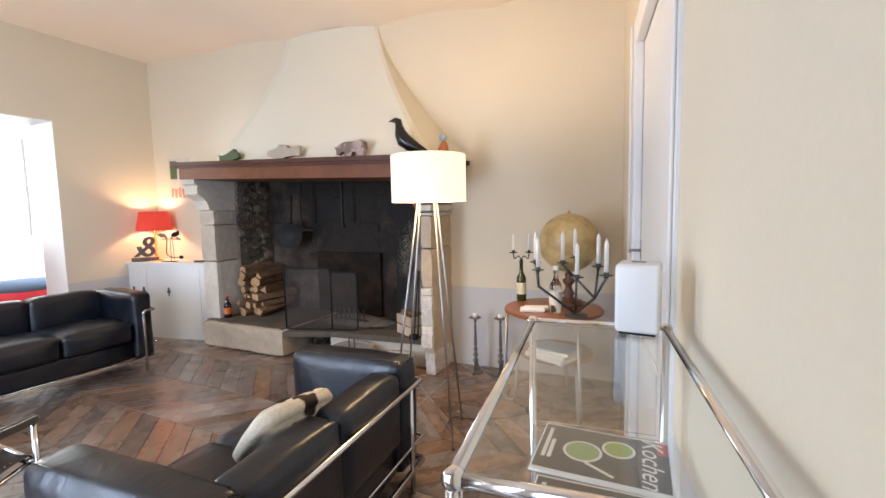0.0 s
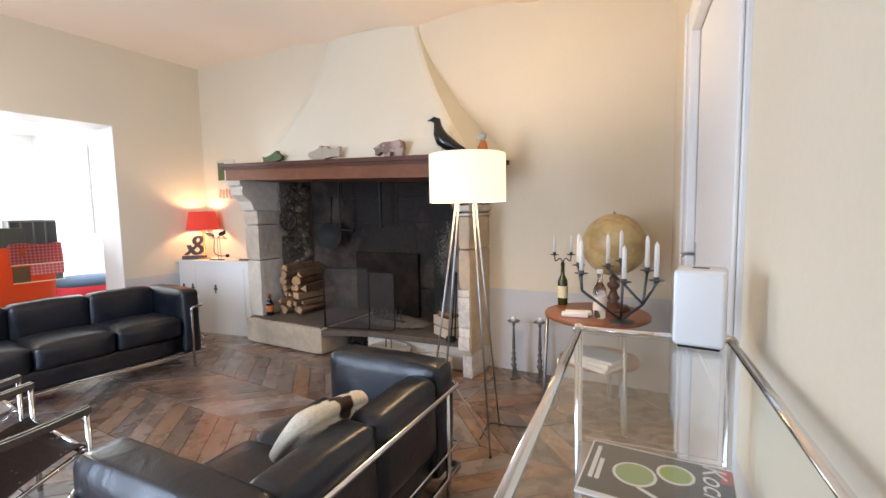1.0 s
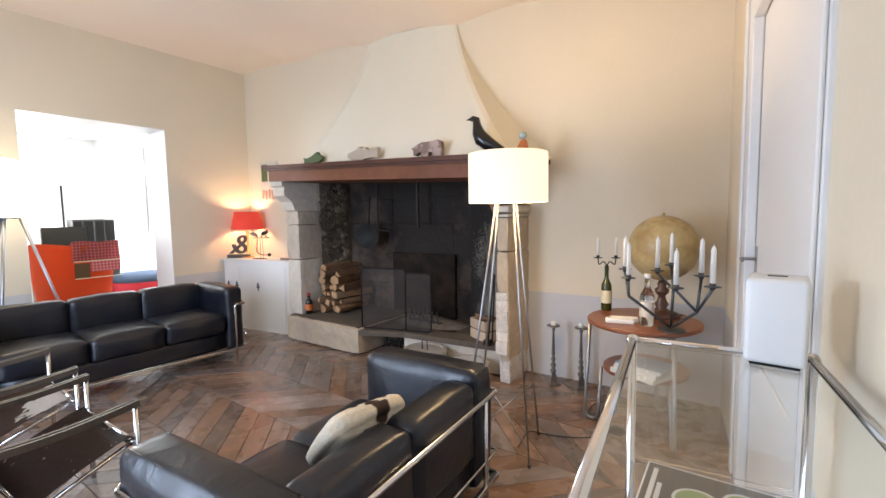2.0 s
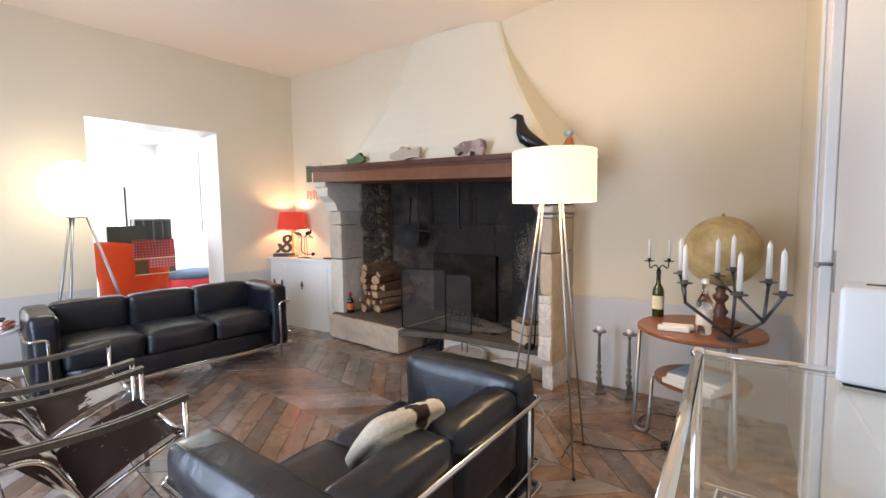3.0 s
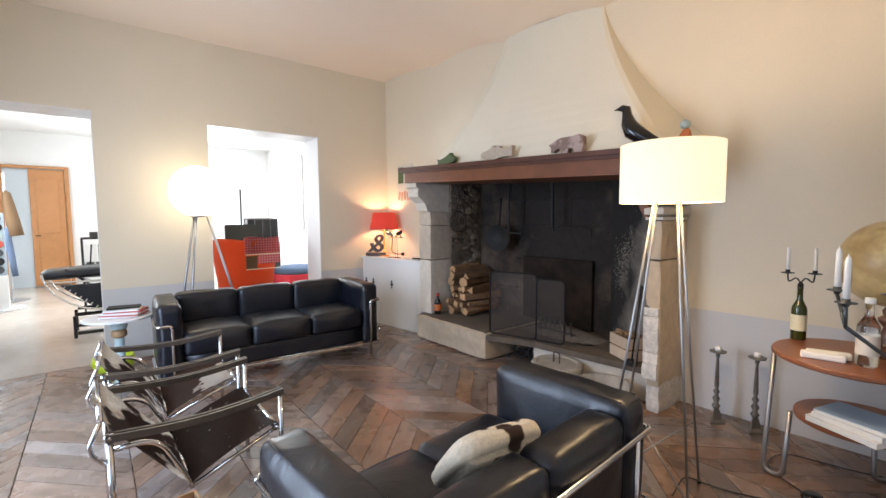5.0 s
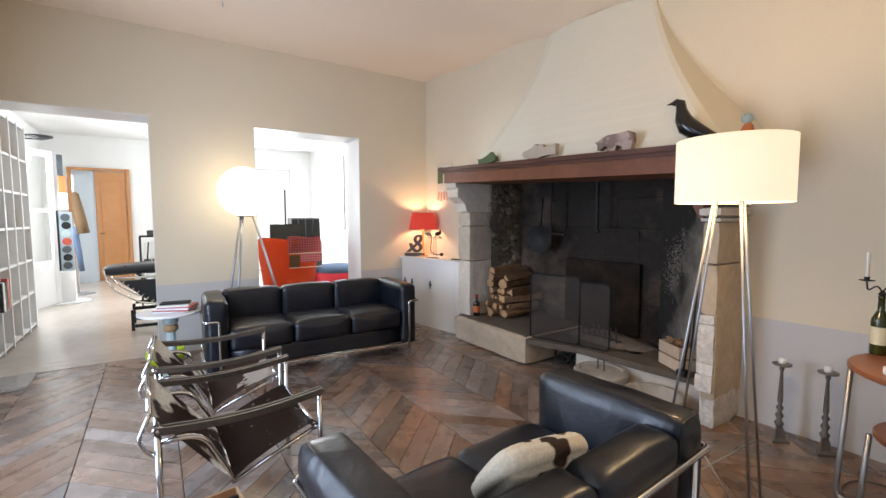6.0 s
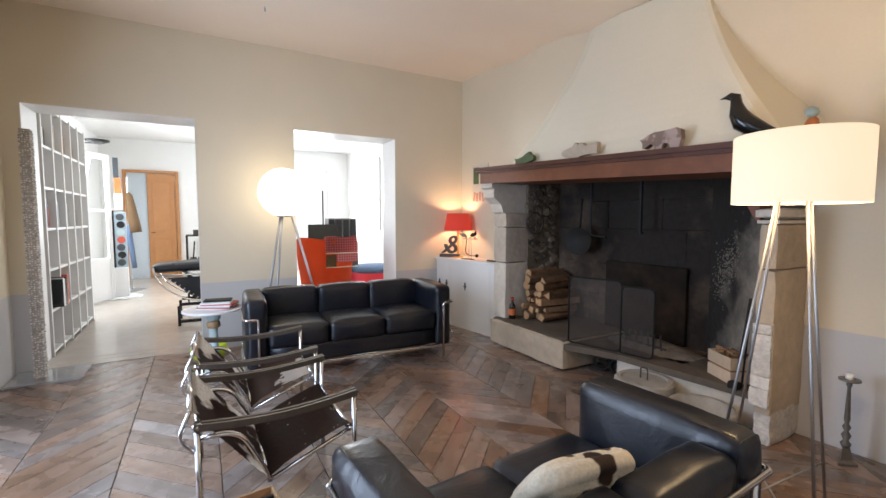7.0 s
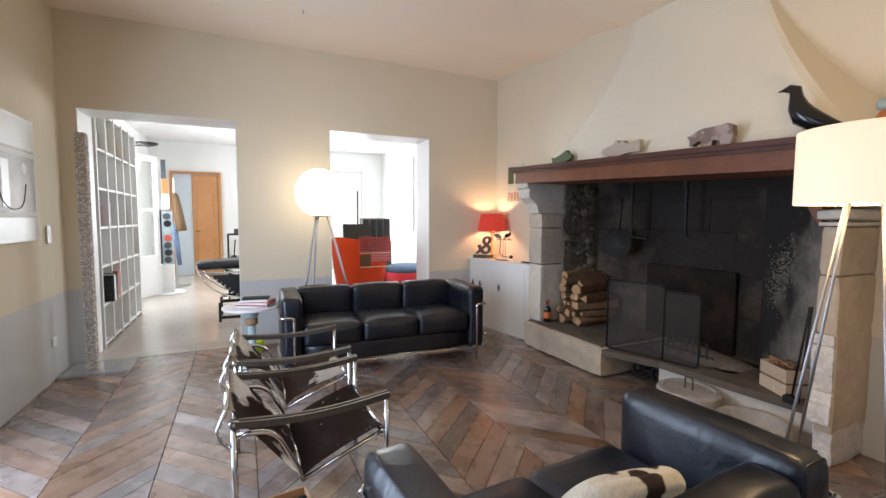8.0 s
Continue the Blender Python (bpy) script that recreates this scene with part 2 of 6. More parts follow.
    "tartan": mat("tartan", (0.42, 0.055, 0.06), 0.9, grain=0.2, scale=60, stain_scale=9, stain=0.2),
    "door_wood": mat("door_wood", (0.45, 0.20, 0.07), 0.45, grain=0.15, scale=10, stain=0.15),
}


def plank_material():
    """Oiled oak: streaks along the board, a tone of its own for each board, scuffs."""
    m = bpy.data.materials.new("plank")
    m.use_nodes = True
    nt = m.node_tree
    b = nt.nodes["Principled BSDF"]
    tc = nt.nodes.new("ShaderNodeTexCoord")
    oi = nt.nodes.new("ShaderNodeObjectInfo")
    mp = nt.nodes.new("ShaderNodeMapping")
    mp.inputs["Scale"].default_value = (2.2, 9, 1)
    shift = nt.nodes.new("ShaderNodeVectorMath")
    shift.operation = "MULTIPLY_ADD"
    shift.inputs[1].default_value = (37, 91, 13)
    nt.links.new(oi.outputs["Random"], shift.inputs[0])
    nt.links.new(tc.outputs["Object"], shift.inputs[2])
    nt.links.new(shift.outputs[0], mp.inputs["Vector"])
    n1 = nt.nodes.new("ShaderNodeTexNoise")
    n1.inputs["Scale"].default_value, n1.inputs["Detail"].default_value = 2.0, 8
    nt.links.new(mp.outputs[0], n1.inputs["Vector"])
    n2 = nt.nodes.new("ShaderNodeTexNoise")
    n2.inputs["Scale"].default_value, n2.inputs["Detail"].default_value = 6.0, 5
    nt.links.new(shift.outputs[0], n2.inputs["Vector"])
    ramp = nt.nodes.new("ShaderNodeValToRGB")
    e = ramp.color_ramp.elements
    e[0].position, e[0].color = 0.12, (0.090, 0.060, 0.044, 1)
    e[1].position, e[1].color = 0.92, (0.285, 0.215, 0.168, 1)
    mid = e.new(0.52)
    mid.color = (0.190, 0.122, 0.086, 1)
    nt.links.new(n1.outputs["Fac"], ramp.inputs[0])
    tone = nt.nodes.new("ShaderNodeMapRange")
    tone.inputs["To Min"].default_value, tone.inputs["To Max"].default_value = 0.76, 1.60
    nt.links.new(oi.outputs["Random"], tone.inputs["Value"])
    sc = nt.nodes.new("ShaderNodeMath")
    sc.operation = "MULTIPLY_ADD"
    sc.inputs[1].default_value, sc.inputs[2].default_value = 0.7, 0.65
    nt.links.new(n2.outputs["Fac"], sc.inputs[0])
    f = nt.nodes.new("ShaderNodeMath")
    f.operation = "MULTIPLY"
    nt.links.new(tone.outputs[0], f.inputs[0])
    nt.links.new(sc.outputs[0], f.inputs[1])
    vm = nt.nodes.new("ShaderNodeVectorMath")
    vm.operation = "SCALE"
    nt.links.new(ramp.outputs[0], vm.inputs[0])
    nt.links.new(f.outputs[0], vm.inputs["Scale"])
    # some boards redder, some greyer
    hs = nt.nodes.new("ShaderNodeHueSaturation")
    fr = nt.nodes.new("ShaderNodeMath")
    fr.operation = "MULTIPLY"
    fr.inputs[1].default_value = 7.31
    nt.links.new(oi.outputs["Random"], fr.inputs[0])
    fr2 = nt.nodes.new("ShaderNodeMath")
    fr2.operation = "FRACT"
    nt.links.new(fr.outputs[0], fr2.inputs[0])
    sat = nt.nodes.new("ShaderNodeMapRange")
    sat.inputs["To Min"].default_value, sat.inputs["To Max"].default_value = 0.5, 1.25
    nt.links.new(fr2.outputs[0], sat.inputs["Value"])
    nt.links.new(sat.outputs[0], hs.inputs["Saturation"])
    nt.links.new(vm.outputs[0], hs.inputs["Color"])
    nt.links.new(hs.outputs[0], b.inputs["Base Color"])
    rg = nt.nodes.new("ShaderNodeMapRange")
    rg.inputs["To Min"].default_value, rg.inputs["To Max"].default_value = 0.14, 0.42
    nt.links.new(n2.outputs["Fac"], rg.inputs["Value"])
    nt.links.new(rg.outputs[0], b.inputs["Roughness"])
    bp = nt.nodes.new("ShaderNodeBump")
    b.inputs["Coat Weight"].default_value, b.inputs["Coat Roughness"].default_value = 0.25, 0.3
    bp.inputs["Strength"].default_value, bp.inputs["Distance"].default_value = 0.25, 0.004
    nt.links.new(n1.outputs["Fac"], bp.inputs["Height"])
    nt.links.new(bp.outputs[0], b.inputs["Normal"])
    return m


M["plank"] = plank_material()


def pebble_material():
    """Small stones, each with a tone of its own from near black to chalk white."""
    m = bpy.data.materials.new("pebble_mix")
    m.use_nodes = True
    nt = m.node_tree
    b = nt.nodes["Principled BSDF"]
    b.inputs["Roughness"].default_value = 0.6
    geo = nt.nodes.new("ShaderNodeNewGeometry")
    r = nt.nodes.new("ShaderNodeValToRGB")
    e = r.color_ramp.elements
    e[0].position, e[0].color = 0.0, (0.26, 0.255, 0.25, 1)
    e[1].position, e[1].color = 1.0, (0.82, 0.80, 0.77, 1)
    k = e.new(0.45)
    k.color = (0.50, 0.485, 0.47, 1)
    k = e.new(0.62)
    k.color = (0.74, 0.71, 0.68, 1)
    nt.links.new(geo.outputs["Random Per Island"], r.inputs[0])
    nt.links.new(r.outputs[0], b.inputs["Base Color"])
    return m


M["pebble_mix"] = pebble_material()


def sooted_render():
    """Sooty grey cement render, darker towards the firebox back and higher up."""
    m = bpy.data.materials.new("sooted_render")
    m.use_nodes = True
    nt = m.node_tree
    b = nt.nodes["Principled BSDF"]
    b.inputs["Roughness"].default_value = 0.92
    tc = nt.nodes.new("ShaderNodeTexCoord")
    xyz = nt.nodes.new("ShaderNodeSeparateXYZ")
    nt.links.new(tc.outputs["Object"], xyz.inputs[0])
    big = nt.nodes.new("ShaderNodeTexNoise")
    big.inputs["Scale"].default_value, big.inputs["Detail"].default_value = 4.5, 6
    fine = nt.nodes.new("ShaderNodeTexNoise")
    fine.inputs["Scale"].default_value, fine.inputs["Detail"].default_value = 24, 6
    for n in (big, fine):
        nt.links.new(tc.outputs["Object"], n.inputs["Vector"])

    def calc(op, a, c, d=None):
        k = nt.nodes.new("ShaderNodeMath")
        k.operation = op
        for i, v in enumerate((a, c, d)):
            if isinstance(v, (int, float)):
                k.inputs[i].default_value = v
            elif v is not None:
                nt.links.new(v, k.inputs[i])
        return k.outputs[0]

    # tone by place: paler towards the room, darker with height
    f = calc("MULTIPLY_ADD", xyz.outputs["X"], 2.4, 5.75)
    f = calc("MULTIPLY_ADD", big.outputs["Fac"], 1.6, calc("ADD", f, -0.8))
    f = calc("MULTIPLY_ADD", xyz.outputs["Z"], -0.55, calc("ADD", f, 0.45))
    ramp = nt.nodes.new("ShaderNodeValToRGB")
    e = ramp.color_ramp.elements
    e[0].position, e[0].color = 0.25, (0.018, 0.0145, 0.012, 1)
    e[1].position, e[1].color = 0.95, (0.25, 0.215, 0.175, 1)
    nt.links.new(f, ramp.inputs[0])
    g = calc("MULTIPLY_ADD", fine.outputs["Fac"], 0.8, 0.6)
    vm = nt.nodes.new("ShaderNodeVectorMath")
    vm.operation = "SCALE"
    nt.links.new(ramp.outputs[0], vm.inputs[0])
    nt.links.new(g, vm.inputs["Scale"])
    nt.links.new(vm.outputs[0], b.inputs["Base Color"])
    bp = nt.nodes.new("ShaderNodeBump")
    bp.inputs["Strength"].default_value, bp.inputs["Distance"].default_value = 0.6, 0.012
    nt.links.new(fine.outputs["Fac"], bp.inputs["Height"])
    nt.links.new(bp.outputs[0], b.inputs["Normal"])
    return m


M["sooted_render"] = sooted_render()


def tartan_material():
    """Red wool with pale crossing stripes."""
    m = bpy.data.materials.new("tartan")
    m.use_nodes = True
    nt = m.node_tree
    b = nt.nodes["Principled BSDF"]
    b.inputs["Roughness"].default_value = 0.95
    tc = nt.nodes.new("ShaderNodeTexCoord")
    last = None
    for axis in ("Y", "Z"):
        w = nt.nodes.new("ShaderNodeTexWave")
        w.bands_direction = axis
        w.inputs["Scale"].default_value = 9.0
        w.inputs["Distortion"].default_value = 0.4
        nt.links.new(tc.outputs["Object"], w.inputs["Vector"])
        r = nt.nodes.new("ShaderNodeValToRGB")
        r.color_ramp.elements[0].position, r.color_ramp.elements[1].position = 0.62, 0.85
        nt.links.new(w.outputs["Fac"], r.inputs[0])
        if last is None:
            last = r
        else:
            a = nt.nodes.new("ShaderNodeMath")
            a.operation = "ADD"
            nt.links.new(last.outputs[0], a.inputs[0])
            nt.links.new(r.outputs[0], a.inputs[1])
            h = nt.nodes.new("ShaderNodeMath")
            h.operation = "MULTIPLY"
            h.inputs[1].default_value = 0.4
            nt.links.new(a.outputs[0], h.inputs[0])
    mix = nt.nodes.new("ShaderNodeMix")
    mix.data_type = "RGBA"
    mix.inputs["A"].default_value, mix.inputs["B"].default_value = (0.46, 0.075, 0.085, 1), (0.68, 0.36, 0.35, 1)
    nt.links.new(h.outputs[0], mix.inputs["Factor"])
    nt.links.new(mix.outputs["Result"], b.inputs["Base Color"])
    return m


M["tartan"] = tartan_material()


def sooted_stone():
    """Sooty coursed chimney stone: blackest about x -2.85 and higher up, browner elsewhere."""
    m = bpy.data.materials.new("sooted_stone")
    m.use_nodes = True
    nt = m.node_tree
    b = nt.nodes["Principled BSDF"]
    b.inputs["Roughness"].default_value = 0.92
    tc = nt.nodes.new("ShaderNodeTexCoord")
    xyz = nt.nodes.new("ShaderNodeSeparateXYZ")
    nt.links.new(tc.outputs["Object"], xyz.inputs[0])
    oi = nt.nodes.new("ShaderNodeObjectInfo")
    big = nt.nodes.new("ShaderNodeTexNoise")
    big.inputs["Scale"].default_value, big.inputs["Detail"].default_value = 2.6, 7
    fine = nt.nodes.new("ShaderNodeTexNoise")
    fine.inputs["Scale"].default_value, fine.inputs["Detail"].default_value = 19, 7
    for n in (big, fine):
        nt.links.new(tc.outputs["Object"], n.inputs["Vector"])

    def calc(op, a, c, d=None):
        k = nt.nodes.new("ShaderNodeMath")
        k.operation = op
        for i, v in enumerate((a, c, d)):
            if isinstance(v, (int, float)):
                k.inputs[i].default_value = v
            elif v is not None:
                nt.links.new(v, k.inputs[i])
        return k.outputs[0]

    # tone by place: darkest in the middle, paler to the sides and low down
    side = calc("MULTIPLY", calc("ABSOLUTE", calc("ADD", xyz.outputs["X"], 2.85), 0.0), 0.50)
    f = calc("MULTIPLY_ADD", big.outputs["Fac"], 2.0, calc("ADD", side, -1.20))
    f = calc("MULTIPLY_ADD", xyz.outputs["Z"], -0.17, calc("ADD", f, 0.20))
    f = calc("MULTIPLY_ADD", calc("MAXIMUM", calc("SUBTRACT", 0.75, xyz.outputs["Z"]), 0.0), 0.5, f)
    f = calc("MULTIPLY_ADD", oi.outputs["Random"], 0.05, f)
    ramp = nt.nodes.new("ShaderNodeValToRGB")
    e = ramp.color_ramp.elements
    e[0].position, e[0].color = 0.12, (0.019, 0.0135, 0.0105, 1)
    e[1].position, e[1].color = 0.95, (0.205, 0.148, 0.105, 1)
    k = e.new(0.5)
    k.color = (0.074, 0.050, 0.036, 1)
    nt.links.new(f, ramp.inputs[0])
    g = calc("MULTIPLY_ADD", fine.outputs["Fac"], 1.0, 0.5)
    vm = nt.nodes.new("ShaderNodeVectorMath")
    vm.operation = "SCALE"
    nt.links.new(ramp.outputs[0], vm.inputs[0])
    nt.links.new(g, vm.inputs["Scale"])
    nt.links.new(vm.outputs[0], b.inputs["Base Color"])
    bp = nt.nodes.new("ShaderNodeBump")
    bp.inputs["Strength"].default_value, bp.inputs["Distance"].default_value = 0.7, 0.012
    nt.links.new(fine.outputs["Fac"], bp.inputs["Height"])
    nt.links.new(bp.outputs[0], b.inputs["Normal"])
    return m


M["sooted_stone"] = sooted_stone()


def patched_hide(name, ground, patch, flat, spots, edge=0.05, rough=0.7):
    """Short-haired hide with ragged patches of a second colour; flat scales the axes, spots are (centre, radius)."""
    m = bpy.data.materials.new(name)
    m.use_nodes = True
    nt = m.node_tree
    b = nt.nodes["Principled BSDF"]
    b.inputs["Roughness"].default_value, b.inputs["Specular IOR Level"].default_value = rough, 0.25
    tc = nt.nodes.new("ShaderNodeTexCoord")
    rag = nt.nodes.new("ShaderNodeTexNoise")
    rag.inputs["Scale"].default_value, rag.inputs["Detail"].default_value = 14, 6
    hair = nt.nodes.new("ShaderNodeTexNoise")
    hair.inputs["Scale"].default_value, hair.inputs["Detail"].default_value = 95, 5
    for n in (rag, hair):
        nt.links.new(tc.outputs["Object"], n.inputs["Vector"])
    last = None
    for c, r in spots:
        sub = nt.nodes.new("ShaderNodeVectorMath")
        sub.operation = "SUBTRACT"
        sub.inputs[1].default_value = c
        nt.links.new(tc.outputs["Object"], sub.inputs[0])
        mul = nt.nodes.new("ShaderNodeVectorMath")
        mul.operation = "MULTIPLY"
        mul.inputs[1].default_value = flat
        nt.links.new(sub.outputs[0], mul.inputs[0])
        ln = nt.nodes.new("ShaderNodeVectorMath")
        ln.operation = "LENGTH"
        nt.links.new(mul.outputs[0], ln.inputs[0])
        d = nt.nodes.new("ShaderNodeMath")
        d.operation = "SUBTRACT"
        d.inputs[1].default_value = r
        nt.links.new(ln.outputs["Value"], d.inputs[0])
        if last is None:
            last = d.outputs[0]
        else:
            lo = nt.nodes.new("ShaderNodeMath")
            lo.operation = "MINIMUM"
            nt.links.new(last, lo.inputs[0])
            nt.links.new(d.outputs[0], lo.inputs[1])
            last = lo.outputs[0]
    w = nt.nodes.new("ShaderNodeMath")
    w.operation = "MULTIPLY_ADD"
    w.inputs[1].default_value = edge * 2
    nt.links.new(rag.outputs["Fac"], w.inputs[0])
    nt.links.new(last, w.inputs[2])
    ramp = nt.nodes.new("ShaderNodeMapRange")
    ramp.inputs["From Min"].default_value, ramp.inputs["From Max"].default_value = edge - 0.004, edge + 0.004
    nt.links.new(w.outputs[0], ramp.inputs["Value"])
    mix = nt.nodes.new("ShaderNodeMix")
    mix.data_type = "RGBA"
    mix.inputs["A"].default_value, mix.inputs["B"].default_value = (*patch, 1), (*ground, 1)
    nt.links.new(ramp.outputs[0], mix.inputs["Factor"])
    g = nt.nodes.new("ShaderNodeMath")
    g.operation = "MULTIPLY_ADD"
    g.inputs[1].default_value, g.inputs[2].default_value = 0.6, 0.7
    nt.links.new(hair.outputs["Fac"], g.inputs[0])
    vm = nt.nodes.new("ShaderNodeVectorMath")
    vm.operation = "SCALE"
    nt.links.new(mix.outputs["Result"], vm.inputs[0])
    nt.links.new(g.outputs[0], vm.inputs["Scale"])
    nt.links.new(vm.outputs[0], b.inputs["Base Color"])
    bp = nt.nodes.new("ShaderNodeBump")
    bp.inputs["Strength"].default_value, bp.inputs["Distance"].default_value = 0.3, 0.006
    nt.links.new(hair.outputs["Fac"], bp.inputs["Height"])
    nt.links.new(bp.outputs[0], b.inputs["Normal"])
    return m


M["hide_cushion"] = patched_hide("hide_cushion", (0.66, 0.58, 0.45), (0.035, 0.017, 0.011), (1, 0, 1),
                                 (((0.10, 0, 0.06), 0.045), ((0.14, 0, 0.02), 0.035), ((0.02, 0, 0.055), 0.020), ((0.03, 0, 0.145), 0.040), ((-0.05, 0, 0.095), 0.016), ((-0.055, 0, 0.045), 0.018), ((-0.10, 0, 0.02), 0.014)), 0.03)
M["hide_brown"] = patched_hide("hide_brown", (0.060, 0.023, 0.012), (0.68, 0.61, 0.53), (0.75, 1, 0), (((0.16, 0.30, 0), 0.17), ((0.02, 0.36, 0), 0.12)), 0.10, 0.55)


# ---------------------------------------------------------------- mesh helpers
def part(name, bm, material, parent=None, label="", smooth=False):
    me = bpy.data.meshes.new(name)
    bmesh.ops.recalc_face_normals(bm, faces=bm.faces)
    bm.to_mesh(me)
    bm.free()
    me.materials.append(M[material] if isinstance(material, str) else material)
    if smooth:
        for p in me.polygons:
            p.use_smooth = True
    ob = new(name, me)
    if parent:
        ob.parent = parent
    if label:
        ob["label"] = label
    return ob


def thing(name, m, label, category, group="", kind=""):
    ob = new(name)
    ob.matrix_world = m
    ob.empty_display_size = 0.1
    return tagged(ob, label, category, group, kind)


def box(lo, hi, bevel=0.0, seg=2):
    bm = bmesh.new()
    bmesh.ops.create_cube(bm, size=1)
    for v in bm.verts:
        v.co = Vector([(lo[k] + hi[k]) / 2 + v.co[k] * (hi[k] - lo[k]) for k in range(3)])
    if bevel:
        bmesh.ops.bevel(bm, geom=list(bm.edges), offset=bevel, segments=seg, profile=0.5, affect="EDGES")
    return bm


def add(bm, other):
    """Joins the bmesh other into bm."""
    me = bpy.data.meshes.new("tmp")
    other.to_mesh(me)
    other.free()
    bm.from_mesh(me)
    bpy.data.meshes.remove(me)
    return bm


def moved(bm, m):
    bmesh.ops.transform(bm, matrix=m, verts=bm.verts)
    return bm


def tube(points, r, seg=10, r2=None, closed=False):
    """A round bar along points."""
    bm = bmesh.new()
    pts = [Vector(p) for p in points]
    rings = []
    n = len(pts)
    ref = None
    for i, p in enumerate(pts):
        a = pts[(i - 1) % n] if (i or closed) else p
        b = pts[(i + 1) % n] if (i < n - 1 or closed) else p
        d = (b - a).normalized()
        if ref is None:
            ref = d.orthogonal().normalized()
        ref = (ref - d * ref.dot(d)).normalized()
        side = d.cross(ref)
        rr = r if r2 is None else r + (r2 - r) * i / (n - 1)
        rings.append([bm.verts.new(p + (ref * math.cos(6.2832 * k / seg) + side * math.sin(6.2832 * k / seg)) * rr) for k in range(seg)])
    for i in range(n if closed else n - 1):
        a, b = rings[i], rings[(i + 1) % n]
        for k in range(seg):
            bm.faces.new((a[k], a[(k + 1) % seg], b[(k + 1) % seg], b[k]))
    if not closed:
        bm.faces.new(rings[0][::-1])
        bm.faces.new(rings[-1])
    return bm


def bend(points, r, n=5):
    """Rounds the corners of a line of points."""
    pts = [Vector(p) for p in points]
    out = [pts[0]]
    for i in range(1, len(pts) - 1):
        a, p, b = pts[i - 1], pts[i], pts[i + 1]
        u, v = (a - p), (b - p)
        k = min(r, u.length * 0.49, v.length * 0.49)
        s, e = p + u.normalized() * k, p + v.normalized() * k
        for j in range(n + 1):
            t = j / n
            out.append(s * (1 - t) ** 2 + p * 2 * t * (1 - t) + e * t * t)
    out.append(pts[-1])
    return out


def lathe(profile, seg=24, cap=True):
    """A turned body from (radius, height) pairs."""
    bm = bmesh.new()
    rings = []
    for r, z in profile:
        rings.append([bm.verts.new((r * math.cos(6.2832 * k / seg), r * math.sin(6.2832 * k / seg), z)) for k in range(seg)])
    for a, b in zip(rings, rings[1:]):
        for k in range(seg):
            bm.faces.new((a[k], a[(k + 1) % seg], b[(k + 1) % seg], b[k]))
    if cap:
        bm.faces.new(rings[0][::-1])
        bm.faces.new(rings[-1])
    return bm


def prism(poly, z0, z1):
    """An upright block over a plan polygon; z0 and z1 numbers or one for each corner."""
    bm = bmesh.new()
    n = len(poly)
    lo = [bm.verts.new((x, y, z0[i] if isinstance(z0, (list, tuple)) else z0)) for i, (x, y) in enumerate(poly)]
    hi = [bm.verts.new((x, y, z1[i] if isinstance(z1, (list, tuple)) else z1)) for i, (x, y) in enumerate(poly)]
    bm.faces.new(lo[::-1])
    bm.faces.new(hi)
    for i in range(n):
        bm.faces.new((lo[i], lo[(i + 1) % n], hi[(i + 1) % n], hi[i]))
    return bm


def cushion(lo, hi, r=0.05, puff=0.02, cuts=8, seedv=0):
    """A stuffed block: rounded edges, bulging faces, slight creases."""
    bm = bmesh.new()
    bmesh.ops.create_cube(bm, size=2)
    bmesh.ops.subdivide_edges(bm, edges=bm.edges, cuts=cuts, use_grid_fill=True)
    h = [(hi[k] - lo[k]) / 2 for k in range(3)]
    c = [(hi[k] + lo[k]) / 2 for k in range(3)]
    rr = min(r, min(h) * 0.95)
    for v in bm.verts:
        u = v.co.copy()
        p = Vector([math.copysign(abs(u[k]) ** 0.8, u[k]) * h[k] for k in range(3)])
        q = Vector([max(-h[k] + rr, min(h[k] - rr, p[k])) for k in range(3)])
        d = p - q
        if d.length > 1e-6:
            p = q + d.normalized() * rr if d.length > rr or sum(abs(d[k]) > 1e-6 for k in range(3)) > 1 else p
        for k in range(3):
            i, j = (k + 1) % 3, (k + 2) % 3
            w = (1 - u[i] ** 2) * (1 - u[j] ** 2)
            if abs(u[k]) > 0.99:
                p[k] += math.copysign(puff * w, u[k])
        n3 = noise.noise(Vector((p.x * 6 + seedv * 7, p.y * 6, p.z * 6)))
        p += u.normalized() * n3 * 0.006
        v.co = Vector((p.x + c[0], p.y + c[1], p.z + c[2]))
    return bm


# ---------------------------------------------------------------- structure
def north_y(x):
    return 3.86 + 0.0418 * (x + 5.7)


def east_x(y):
    return 0.15 - 0.115 * (y - 1)


DADO = 0.74


def wall(name, label, a, b, z1, holes=(), thick=0.3, dado=True, upper="plaster"):
    """A wall along plan line a to b, its body lying to the left of the way; holes: (from, to, sill, head) along it."""
    a, b = Vector((*a, 0)), Vector((*b, 0))
    d = (b - a).normalized()
    n = Vector((-d.y, d.x, 0))
    L = (b - a).length
    ob = thing(name, Matrix.Translation((0, 0, 0)), label, "wall", kind="structure")
    zs = [0, DADO, z1] if dado else [0, z1]
    mats = ["dado", upper] if dado else [upper]
    for z0, zt, mt in zip(zs, zs[1:], mats):
        bm = bmesh.new()
        cuts = sorted({0, L, *[h[0] for h in holes], *[h[1] for h in holes]})
        for s, e in zip(cuts, cuts[1:]):
            gap = [h for h in holes if h[0] <= s + 1e-6 and h[1] >= e - 1e-6]
            spans = [(z0, zt)]
            if gap:
                spans = [(z0, min(zt, gap[0][2])), (max(z0, gap[0][3]), zt)]
            for q0, q1 in spans:
                if q1 - q0 > 1e-4:
